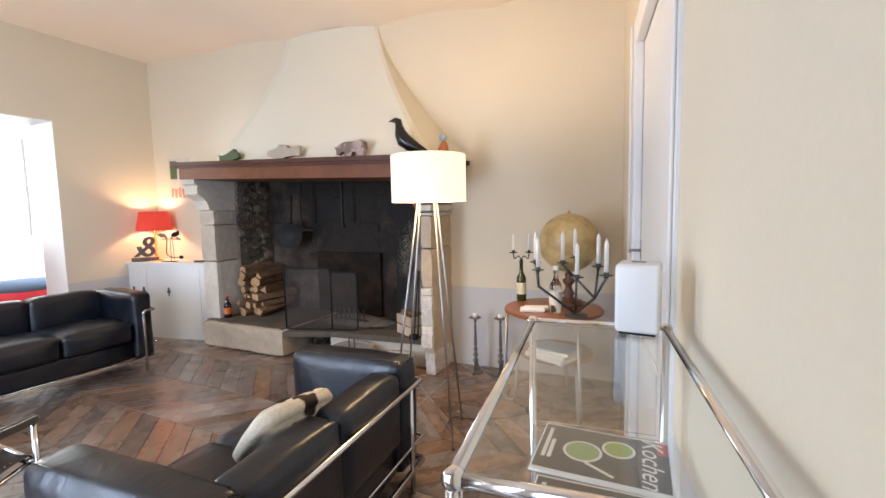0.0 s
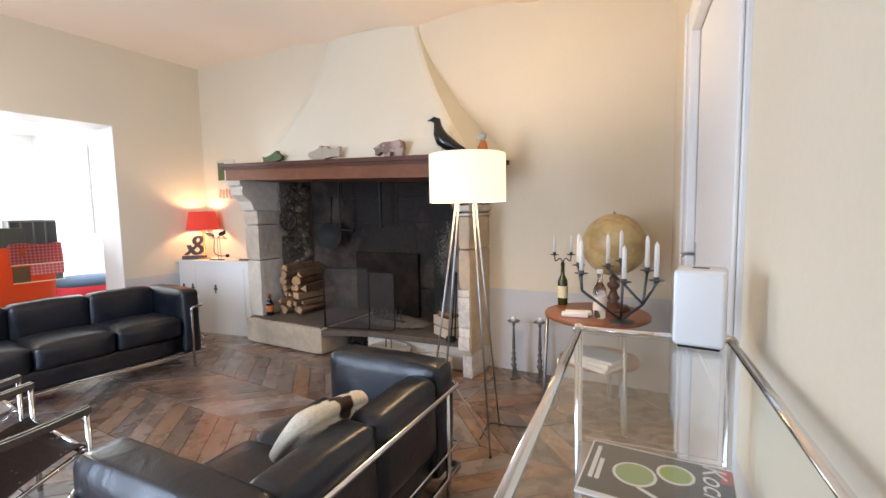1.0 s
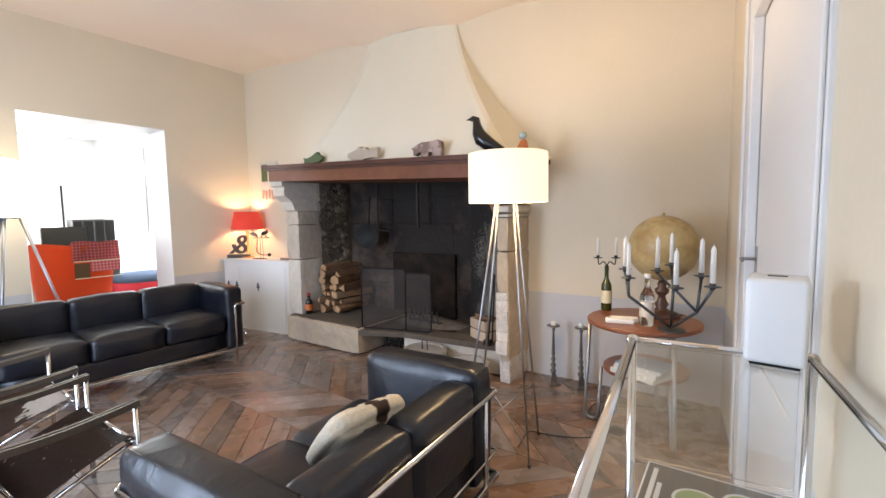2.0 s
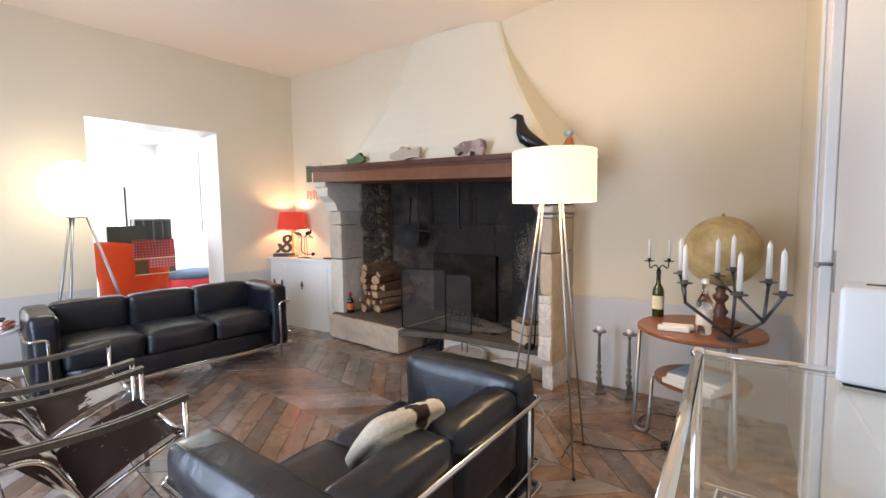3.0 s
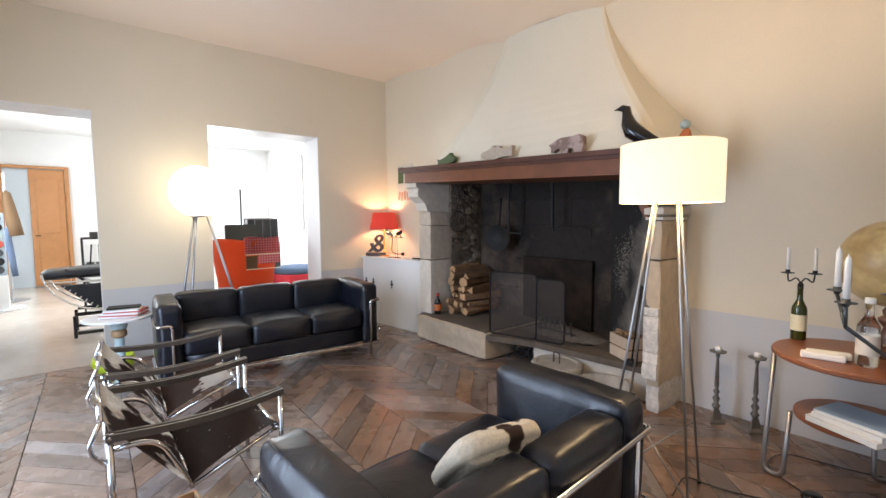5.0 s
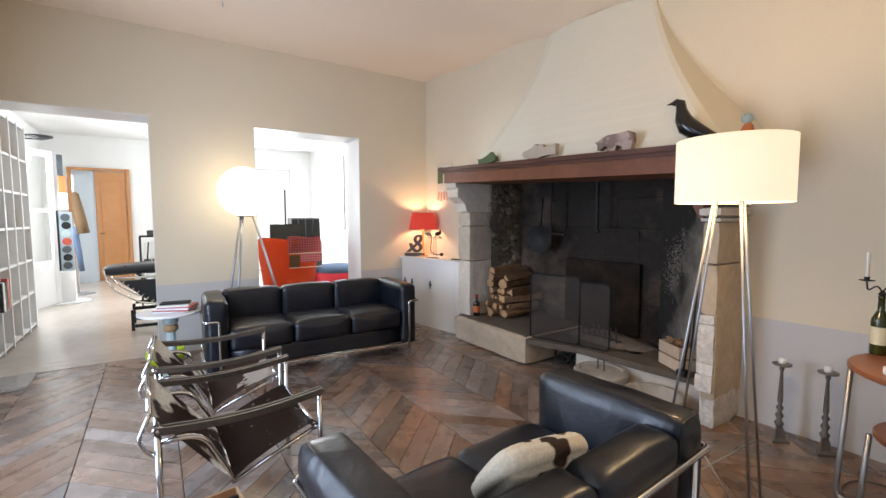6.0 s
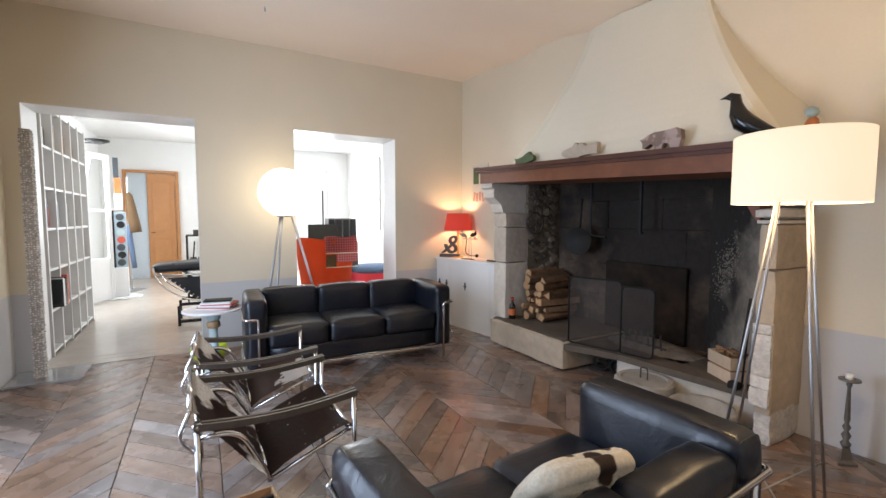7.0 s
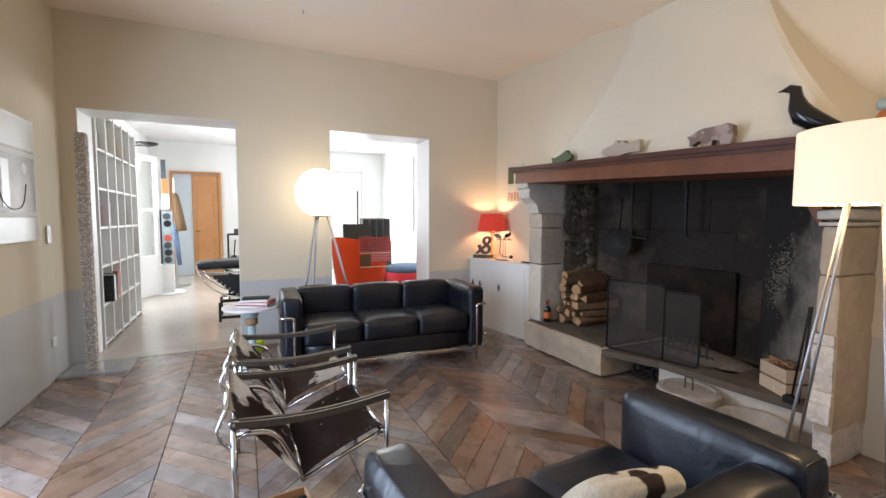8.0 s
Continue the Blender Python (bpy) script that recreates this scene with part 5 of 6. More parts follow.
part("stem", lathe([(0.16, 0.0), (0.15, 0.015), (0.05, 0.03), (0.04, 0.12), (0.035, 0.43)], 24), "pale_blue", sd, smooth=True)
rng = random.Random(3)
for i, (mt, w, d, h) in enumerate((("paper", 0.29, 0.22, 0.012), ("cover_red", 0.29, 0.21, 0.006), ("paper", 0.28, 0.21, 0.016), ("cover_red", 0.27, 0.20, 0.012), ("paper", 0.25, 0.17, 0.012), ("iron", 0.23, 0.12, 0.016))):
    z = 0.615 + sum((0.012, 0.006, 0.016, 0.012, 0.012)[:i]) + 0.001 * i
    ob = part("magazine", box((-w / 2, -d / 2, 0), (w / 2, d / 2, h), 0.001, 1), mt)
    ob.matrix_world = pose(-4.84 + rng.uniform(-0.02, 0.02), 0.70 + rng.uniform(-0.02, 0.02), z, 0, 0, 70 + rng.uniform(-14, 14))
    tagged(ob, {"paper": "white printed magazine in a stack on the side table", "cover_red": "dull red magazine in a stack on the side table", "iron": "black booklet on top of a stack of magazines"}[mt], "magazine", "magazines on the side table")
bw = thing("yellow_bowl", pose(-5.30, 0.62, 0), "bright yellow-green round bowl on the floor", "bowl")
part("bowl", lathe([(0.08, 0.0), (0.145, 0.05), (0.172, 0.11), (0.16, 0.165), (0.148, 0.17), (0.15, 0.11), (0.12, 0.06), (0.02, 0.03)], 32), "lime", bw, smooth=True)
bx = thing("magazine_box", pose(-2.07, 0.73, 0, 0, 0, 8), "open wooden box filled with printed cards on the floor", "box")
part("side", box((-0.14, -0.10, 0), (-0.13, 0.10, 0.34), 0.002, 1), "tan_wood", bx)
part("side", box((0.13, -0.10, 0), (0.14, 0.10, 0.34), 0.002, 1), "tan_wood", bx)
part("side", box((-0.129, -0.10, 0), (0.129, -0.09, 0.34), 0.002, 1), "tan_wood", bx)
part("side", box((-0.129, 0.09, 0), (0.129, 0.10, 0.34), 0.002, 1), "tan_wood", bx)
for i in range(8):
    part("card", box((-0.12 + i * 0.029, -0.08, 0.01), (-0.105 + i * 0.029, 0.08, 0.31 + 0.02 * (i % 3)), 0.001, 1), ("paper", "cover_red", "iron", "paper")[i % 4], bx)

# ---------------------------------------------------------------- glass display cabinet by the wall
VA = -6.56
vit = thing("glass_cabinet", pose(-0.235, 0.80, 0, 0, 0, -VA), "glass display cabinet in a chrome tube frame", "cabinet")
VW, VL, VH = 0.352, 0.785, 1.115
for x in (0, VW):
    for y in (0, VL):
        part("post", tube([(x, y, 0.0), (x, y, VH)], 0.0105, 14), "chrome", vit, smooth=True)
        for z in (0.10, VH):
            bm = bmesh.new()
            bmesh.ops.create_uvsphere(bm, u_segments=14, v_segments=10, radius=0.0160)
            part("ball_joint", moved(bm, pose(x, y, z)), "chrome", vit, smooth=True)
for z in (0.10, VH):
    for x in (0, VW):
        part("rail", tube([(x, 0, z), (x, VL, z)], 0.0105, 14), "chrome", vit, smooth=True)
    for y in (0, VL):
        part("rail", tube([(0, y, z), (VW, y, z)], 0.0105, 14), "chrome", vit, smooth=True)
glass_parts = []
glass_parts.append(part("glass_top", box((0.010, 0.010, VH - 0.004), (VW - 0.010, VL - 0.010, VH + 0.004)), "glass", vit))
for z in (0.45, 0.80):
    glass_parts.append(part("glass_shelf", box((0.012, 0.012, z - 0.003), (VW - 0.012, VL - 0.012, z + 0.003)), "glass", vit))
for z0, z1 in ((0.81, VH - 0.015), (0.46, 0.79), (0.11, 0.44)):
    glass_parts.append(part("glass_side", box((0.02, VL - 0.003, z0), (VW - 0.02, VL + 0.003, z1)), "glass", vit))
for g in glass_parts:
    g.visible_shadow = False
part("bottom_panel", box((0.012, 0.012, 0.095), (VW - 0.012, VL - 0.012, 0.105)), "white_paint", vit)
VM = pose(-0.235, 0.80, 0, 0, 0, -VA)


def magazine(m, label):
    ob = thing("magazine", m, label, "magazine", "cookery magazines")
    part("page_block", box((-0.14, -0.105, 0), (0.14, 0.105, 0.006), 0.001, 1), "paper", ob)
    part("cover", box((-0.136, -0.092, 0.0062), (0.138, 0.098, 0.0072)), "cover_dark", ob)
    slant = Matrix.Identity(4)
    slant[0][1] = 0.28
    part("title", moved(lettering("Kochen", 0.062), pose(0.103, 0.0, 0.0078, 0, 0, -90) @ slant), "paper", ob)
    part("banner", box((0.115, 0.045, 0.0073), (0.137, 0.097, 0.0077)), "cover_red", ob)
    for px, py, pr, mt in ((-0.04, 0.0, 0.037, "soup"), (0.035, 0.035, 0.030, "salad")):
        plate = part("plate_picture", moved(lathe([(pr + 0.006, 0.0073), (pr + 0.004, 0.0076)], 28), pose(px, py, 0)), "plate_white", ob)
        part("food_picture", moved(lathe([(pr, 0.0077), (pr - 0.001, 0.0080)], 28), pose(px, py, 0)), mt, plate)
    part("spoon_picture", moved(box((-0.035, -0.004, 0.0073), (0.035, 0.004, 0.0077)), pose(0.0, -0.06, 0, 0, 0, -30)), "plate_white", ob)
    for k in range(2):
        part("print_bar", box((-0.125 + 0.013 * k, -0.05, 0.0073), (-0.116 + 0.013 * k, 0.08 - 0.05 * k, 0.0077)), "plate_white", ob)
    return ob


m1 = magazine(VM @ pose(0.188, 0.64, 0.805, 0, 0, -6) @ Matrix.Diagonal((1.13, 1.15, 1.0, 1.0)), "cookery magazine with a dark cover showing green soup")
m2 = magazine(VM @ pose(0.192, 0.385, 0.805, 0, 0, -4) @ Matrix.Diagonal((1.13, 1.15, 1.0, 1.0)), "cookery magazine with a dark cover beside another one")
# white box on top
pr = thing("white_dispenser", pose(-0.042, 1.555, VH + 0.005, 0, 0, -4), "white plastic dispenser box with a slot on top", "appliance")
part("body", box((-0.052, -0.055, 0.006), (0.052, 0.055, 0.180), 0.011, 5), "white_gloss", pr, smooth=True)
part("slot", box((-0.018, -0.004, 0.1792), (0.016, 0.010, 0.1812), 0.0006, 1), "iron", pr)
part("foot", box((-0.042, -0.045, 0.0), (0.042, 0.045, 0.0065), 0.002, 1), "iron", pr)

# ---------------------------------------------------------------- round table in the corner
TC = (-0.632, 3.475)
tb = thing("round_table", pose(TC[0], TC[1], 0), "round brown wooden table on bent steel tube legs", "table")
part("top", lathe([(0.332, 0.70), (0.346, 0.708), (0.346, 0.724), (0.34, 0.73)], 56), "wood", tb)
part("lower_shelf", moved(lathe([(0.25, 0.385), (0.26, 0.39), (0.26, 0.41), (0.255, 0.414)], 48), pose(0.02, 0, 0)), "wood", tb)
for a in (190, 310, 70):
    c, q = math.cos(radians(a)), math.sin(radians(a))
    t = Vector((-q, c, 0)) * 0.13
    o = Vector((c, q, 0))
    part("leg", tube(bend([o * 0.33 + Vector((0, 0, 0.70)), o * 0.36 + Vector((0, 0, 0.013)), o * 0.27 + t * 0.3 + Vector((0, 0, 0.013)), o * 0.25 + t * 0.3 + Vector((0, 0, 0.39))], 0.07, 8), 0.0125), "steel", tb, smooth=True)


def set_on(ob, x, y, z, rz=0):
    ob.matrix_world = pose(x, y, z, 0, 0, rz)
    return ob


for i, (mt, w, d, h) in enumerate((("paper", 0.30, 0.22, 0.03), ("paper", 0.28, 0.21, 0.025), ("cover_blue", 0.29, 0.21, 0.02))):
    bk = thing("book", pose(-0.60 + 0.01 * i, 3.30, 0.415 + (0.0, 0.031, 0.057)[i], 0, 0, -25 + 4 * i), ("thick book with white pages lying on the lower shelf", "thick book with white pages lying on the lower shelf", "book with a pale blue cover on a pile")[i], "book", "books on the lower shelf")
    part("page_block", box((-w / 2, -d / 2, 0.002), (w / 2 - 0.004, d / 2 - 0.004, h - 0.002)), "paper", bk)
    part("cover", box((-w / 2 - 0.002, -d / 2 - 0.002, h - 0.002), (w / 2, d / 2, h), 0.0005, 1), mt, bk)

wine = bottle("wine_bottle", pose(-0.907, 3.64, 0.73), "glass_green", "dark green wine bottle with a cream label", 0.30, 0.037, capm=None)
ch = thing("bottle_candle_holder", pose(-0.907, 3.64, 1.031, 0, 0, 20), "small iron two-arm candle holder set in the bottle neck with candles", "candle holder")
part("plug", lathe([(0.010, -0.02), (0.012, 0.0), (0.016, 0.01), (0.004, 0.03)], 12), "iron", ch)
for sx in (-1, 1):
    part("arm", tube(bend([(0, 0, 0.02), (sx * 0.02, 0, 0.055), (sx * 0.055, 0, 0.02), (sx * 0.06, 0, 0.07)], 0.02), 0.004, 6), "iron", ch)
    cup2 = part("dish", lathe([(0.006, 0.07), (0.032, 0.075), (0.032, 0.078), (0.011, 0.079), (0.011, 0.095)], 16), "iron", ch)
    cup2.location = (sx * 0.06, 0, 0)
    cn = part("candle", lathe([(0.0095, 0.08), (0.008, 0.215), (0.002, 0.222)], 12), "wax", ch, smooth=True)
    cn.location = (sx * 0.06, 0, 0)
cb = bottle("clear_bottle", pose(-0.585, 3.33, 0.73), "glass_clear", "empty clear glass bottle with a pale label", 0.31, 0.042, lab="label_pale", capm=None)
part("cap", lathe([(0.02, 0.295), (0.02, 0.32), (0.004, 0.322)], 16), "paper", cb)
for o in cb.children:
    if o.name.startswith("glass"):
        o.visible_shadow = False
for i in range(2):
    ob = part("candle_pack", box((-0.085, -0.025, 0), (0.085, 0.025, 0.032), 0.008, 2), "wax", smooth=False)
    set_on(ob, -0.735 + 0.012 * i, 3.29 + 0.056 * i, 0.7305, 12 + 4 * i)
    tagged(ob, "pack of pale household candles lying on the table", "candles")
glb = thing("desk_globe", pose(-0.545, 3.62, 0.73), "large antique terrestrial globe on a turned wooden stand", "globe")
part("base", lathe([(0.11, 0), (0.115, 0.012), (0.10, 0.03), (0.05, 0.045), (0.03, 0.06), (0.045, 0.085), (0.03, 0.11), (0.022, 0.14), (0.042, 0.165), (0.045, 0.185), (0.025, 0.20), (0.03, 0.225), (0.015, 0.245)], 28), "dark_wood", glb, smooth=True)
bm = bmesh.new()
bmesh.ops.create_uvsphere(bm, u_segments=48, v_segments=32, radius=0.215)
ball = part("sphere", moved(bm, pose(0, 0, 0.46)), "globe_map", glb, smooth=True)
part("finial", lathe([(0.006, 0.672), (0.012, 0.682), (0.003, 0.695)], 12), "brass", glb, smooth=True)

# candelabrum of bent bars on the table's edge
can = thing("candelabrum", pose(-0.44, 3.27, 0.73), "large iron candelabrum of bent bars with white candles", "candelabrum")
V0 = Vector((0.0, -0.03, 0.022))


def local(p):
    return Vector(p) - Vector((-0.44, 3.27, 0.73))


part("foot", lathe([(0.075, 0), (0.075, 0.008), (0.02, 0.014)], 24), "iron_grey", can)
CANDLES = [(-0.60, 2.86, 1.085), (-0.66, 3.06, 1.105), (-0.49, 3.05, 1.108), (-0.445, 3.24, 1.12), (-0.37, 2.80, 1.06), (-0.275, 2.96, 1.105), (-0.215, 2.75, 1.085)]
JL, JR, JM = local((-0.60, 2.88, 0.985)), local((-0.28, 2.83, 0.945)), local((-0.42, 3.13, 1.00))
for a, b in ((V0, JL), (V0, JR), (V0, JM)):
    part("bar", tube([a, b], 0.008, 8), "iron_grey", can, smooth=True)
for k, cpos in enumerate(CANDLES):
    j = JL if k < 2 else (JM if k in (2, 3) else JR)
    e = local(cpos)
    part("bar", tube([j, e - Vector((0, 0, 0.012))], 0.007, 8), "iron_grey", can, smooth=True)
    dsh = part("dish", lathe([(0.010, -0.014), (0.014, -0.004), (0.036, 0.0), (0.036, 0.003), (0.014, 0.004), (0.014, 0.018)], 20), "iron_grey", can, smooth=True)
    dsh.location = e
    cn = part("candle", lathe([(0.0125, 0.004), (0.011, 0.165), (0.008, 0.18), (0.002, 0.188), (0.0015, 0.196)], 16), "wax", can, smooth=True)
    cn.location = e

# two turned candlesticks on the floor
def candlestick(x, y):
    ob = thing("candlestick", pose(x, y, 0, 0, 0, 20), "tall turned bronze altar candlestick with a white candle stub", "candlestick", "candlesticks by the wall")
    bs = part("base", lathe([(0.058, 0), (0.060, 0.014), (0.036, 0.03), (0.030, 0.07), (0.018, 0.11)], 3), "bronze", ob)
    part("shaft", lathe([(0.016, 0.10), (0.027, 0.125), (0.012, 0.145), (0.024, 0.175), (0.010, 0.20), (0.021, 0.225), (0.009, 0.245), (0.015, 0.27), (0.008, 0.46), (0.015, 0.475), (0.010, 0.49)], 16), "bronze", ob, smooth=True)
    part("dish", lathe([(0.012, 0.488), (0.05, 0.50), (0.052, 0.51), (0.02, 0.511)], 20), "bronze", ob, smooth=True)
    part("stub", lathe([(0.021, 0.508), (0.020, 0.54), (0.003, 0.543)], 16), "wax", ob, smooth=True)


candlestick(-1.375, 3.84)
candlestick(-1.16, 3.885)

# cable and dimmer
cab = thing("power_cable", pose(0, 0, 0.006), "thin black lamp cable running along the floor", "cable")
part("cord", tube(bend([(-1.20, 2.78, 0), (-1.24, 3.02, 0), (-1.10, 3.02, 0), (-0.90, 3.10, 0), (-0.75, 3.28, 0)], 0.12, 8), 0.0032, 6), "black_gloss", cab)
part("cord", tube(bend([(-0.74, 3.30, 0), (-1.00, 3.46, 0), (-0.98, 3.72, 0), (-0.60, 3.80, 0), (-0.30, 3.95, 0)], 0.12, 8), 0.0032, 6), "black_gloss", cab)
dm = part("dimmer", lathe([(0.045, -0.004), (0.05, 0.01), (0.038, 0.028), (0.006, 0.03)], 20), "black_gloss", cab, smooth=True)
dm.location = (-0.74, 3.29, 0)

# ---------------------------------------------------------------- door in the east wall
EAST = pose(east_x(2.0), 2.0, 0, 0, 0, -VA)
dr = thing("door_1", EAST, "closed white panelled door in a moulded white casing", "door", kind="structure")
part("leaf", box((0.03, 0.0, 0.006), (0.07, 1.05, 2.34), 0.003, 1), "white_paint", dr)
for z0, z1 in ((0.15, 0.75), (0.95, 2.15)):
    part("panel", box((0.018, 0.14, z0), (0.0295, 0.91, z1), 0.005, 2), "white_paint", dr)
part("handle", tube(bend([(0.03, 0.99, 1.20), (-0.035, 0.99, 1.20), (-0.04, 0.90, 1.20)], 0.012), 0.008, 8), "steel", dr, smooth=True)
part("lock_plate", box((0.022, 0.965, 1.08), (0.0295, 1.015, 1.26), 0.003, 1), "steel", dr)
for y0, y1, z1 in ((-0.20, 0.0, 2.48), (1.05, 1.25, 2.48)):
    part("casing", box((-0.016, y0, 0), (0.029, y1, z1), 0.006, 2), "white_paint", dr)
    part("moulding", box((-0.028, y0 + (0.0 if y0 < 0 else 0.13), 0), (-0.0165, y0 + (0.07 if y0 < 0 else 0.20), z1), 0.005, 3), "white_paint", dr)
part("casing", box((-0.016, 0.001, 2.34), (0.029, 1.049, 2.48), 0.006, 2), "white_paint", dr)

# unseen windows assumed behind the camera; one sill is low to light the floor
for i, wx in enumerate((-3.2, -1.2)):
    w = thing("window_%d" % (i + 1), pose(wx, -1.08, 0), "tall white casement window", "window", kind="structure")
    sill = (0.1, 0.5)[i]
    for x0, x1, z0, z1 in ((-0.575, -0.515, sill, 2.6), (0.515, 0.575, sill, 2.6), (-0.514, 0.514, sill, sill + 0.06), (-0.514, 0.514, 2.54, 2.6), (-0.03, 0.03, sill + 0.061, 2.539)):
        part("window_frame", box((x0, -0.03, z0), (x1, 0.03, z1), 0.005, 1), "white_paint", w)
    part("window_sill", box((-0.60, 0.031, sill - 0.03), (0.60, 0.17, sill - 0.001), 0.005, 1), "white_paint", w)

# picture, switch and pebble column by the south-west corner
pic = thing("framed_picture", pose(-4.62, -0.935, 1.73), "large framed black and white photograph on the wall", "picture")
part("frame", box((-0.42, 0.0, -0.48), (0.40, 0.028, 0.47), 0.004, 1), "white_paint", pic)
part("print", box((-0.39, 0.0285, -0.45), (0.37, 0.031, 0.44)), "photo", pic)
for x0, x1, z0, z1, mt in ((-0.39, 0.37, 0.225, 0.44, "photo_pale"), (-0.39, 0.37, 0.17, 0.205, "white"), (-0.39, 0.37, -0.28, -0.25, "white"), (-0.39, 0.37, -0.45, -0.295, "photo_pale"), (0.05, 0.16, -0.22, 0.12, "photo_pale")):
    part("photo_shape", box((x0, 0.0312, z0), (x1, 0.033, z1)), mt, pic)
part("photo_shape", moved(lathe([(0.045, 0.0), (0.044, 0.002)], 24), pose(-0.20, 0.0312, 0.08, -90, 0, 0)), "white", pic)
part("photo_line", tube(bend([(0.20, 0.033, 0.10), (0.20, 0.033, -0.16), (0.05, 0.033, -0.24), (-0.16, 0.033, -0.22), (-0.22, 0.033, -0.04)], 0.12, 8), 0.004, 6), "cover_dark", pic)
sw2 = tagged(part("light_switch", box((-5.345, -0.938, 1.21), (-5.265, -0.925, 1.37), 0.004, 2), "white_gloss"), "white double light switch plate on the wall", "switch", kind="structure")
sk2 = tagged(part("power_socket", box((-5.34, -0.938, 0.30), (-5.26, -0.925, 0.38), 0.004, 2), "white_gloss"), "white power socket low on the wall", "socket", kind="structure")
col = thing("pebble_column", pose(-5.43, -0.70, 0), "tall slim column covered in grey and white pebbles on a clear base", "sculpture")
part("base_plate", box((-0.26, -0.22, 0.0), (0.16, 0.32, 0.022), 0.004, 1), "acrylic", col)
part("core", box((-0.036, -0.036, 0.022), (0.036, 0.036, 2.2)), "stone_grey", col)
bm = bmesh.new()
rng = random.Random(12)
for i in range(118):
    z = 0.04 + i * 0.0183
    for side in range(4):
        for k in range(5):
            ang = side * 90
            u = (k - 2) * 0.0172 + rng.uniform(-0.003, 0.003)
            c = Matrix.Rotation(radians(ang), 3, "Z") @ Vector((0.036, u, z + rng.uniform(-0.004, 0.004)))
            sz = rng.uniform(0.007, 0.0105)
            ring = [bm.verts.new(c + Vector((math.cos(q) * sz, math.sin(q) * sz, 0))) for q in (0, 1.57, 3.14, 4.71)]
            t, b = bm.verts.new(c + Vector((0, 0, sz * 0.75))), bm.verts.new(c - Vector((0, 0, sz * 0.75)))
            for q in range(4):
                bm.faces.new((ring[q], ring[(q + 1) % 4], t))
                bm.faces.new((ring[(q + 1) % 4], ring[q], b))
tagged(part("pebbles", bm, "pebble_mix", col), kind="stuff")

# ---------------------------------------------------------------- next room
bs = thing("bookshelf", pose(-6.2, -1.03, 0), "tall white shelving unit with few books in its compartments", "bookshelf")
SW, SD, SH = 1.95, 0.25, 2.62
part("back_panel", box((-SW, 0, 0), (0, 0.012, SH)), "white_paint", bs)
for i in range(6):
    x = -SW + i * (SW - 0.03) / 5
    part("upright", box((x, 0.0125, 0), (x + 0.03, SD, SH), 0.002, 1), "white_paint", bs)
for k in range(7):
    z = 0.03 + k * (SH - 0.06) / 6
    for i in range(5):
        x = -SW + i * (SW - 0.03) / 5
        part("shelf", box((x + 0.031, 0.013, z), (x + (SW - 0.03) / 5 - 0.001, SD - 0.01, z + 0.028), 0.002, 1), "white_paint", bs)
rng = random.Random(21)
cell = (SW - 0.03) / 5
for i, k, n in ((3, 1, 3), (4, 3, 2), (3, 3, 4), (2, 3, 2), (1, 3, 3), (4, 5, 2), (3, 5, 4), (1, 5, 6), (2, 5, 2), (0, 2, 3)):
    x = -6.2 - SW + i * cell + 0.06
    for q in range(n):
        w, h = rng.uniform(0.018, 0.04), rng.uniform(0.20, 0.30)
        ob = part("book", box((0, 0, 0), (w, 0.17, h), 0.002, 1), rng.choice(("cover_red", "paper", "cover_dark", "cover_blue", "tan_wood", "paper", "black_gloss")))
        ob.matrix_world = pose(x, -1.03 + 0.02, 0.03 + k * (SH - 0.06) / 6 + 0.029)
        x += w + 0.003
        tagged(ob, "upright hardback book in a white shelf compartment", "book", "books in the white shelving")

x = -6.62
for w, h, mt, lean in ((0.022, 0.30, "black_gloss", 2), (0.02, 0.31, "paper", 0), (0.03, 0.30, "paper", 0), (0.028, 0.29, "cover_dark", 1), (0.03, 0.31, "black_gloss", -2), (0.024, 0.30, "black_gloss", -2), (0.05, 0.33, "cover_red", -3)):
    ob = part("book", box((-w, 0, 0), (0, 0.24, h), 0.002, 1), mt)
    ob.matrix_world = pose(x + 0.20, -0.97, 0.03 + (SH - 0.06) / 6 + 0.029, 0, lean, 0)
    x -= w + 0.004
    tagged(ob, "upright book standing proud of a white shelf compartment", "book", "books in the white shelving")

gd = thing("door_2", pose(-9.25, -1.16, 0, 0, 0, 155), "open white glazed door letting in daylight", "door", kind="structure")
for x0, x1, z0, z1 in ((0, 0.10, 0.02, 2.55), (0.75, 0.85, 0.02, 2.55), (0.101, 0.749, 0.02, 0.75), (0.101, 0.749, 2.45, 2.55), (0.101, 0.749, 1.55, 1.60)):
    part("door_frame", box((x0, -0.02, z0), (x1, 0.02, z1), 0.004, 1), "white_paint", gd)
for z0, z1 in ((0.752, 1.549), (1.602, 2.449)):
    p = part("pane", box((0.102, -0.004, z0), (0.748, 0.004, z1)), "glass", gd)
    p.visible_shadow = False
cl = thing("clothes_stand", pose(-11.0, -0.66, 0), "slim pole hung with brown and blue coats", "clothes stand")
part("pole", tube([(0, 0, 0), (0, 0, 2.25)], 0.018, 10), "steel", cl)
part("coat", loft([(0.03, 0.02, 1.95), (0.04, 0.03, 1.90), (0.05, 0.05, 1.70), (0.05, 0.09, 1.40), (0.05, 0.12, 1.16)], [0.02, 0.07, 0.10, 0.12, 0.13], 14, 0.8), "coat_brown", cl, smooth=True)
part("trousers", loft([(0.05, 0.02, 1.30), (0.06, 0.0, 1.1), (0.06, 0.04, 0.8), (0.06, 0.07, 0.45)], [0.07, 0.075, 0.06, 0.05], 12, 0.8), "denim", cl, smooth=True)
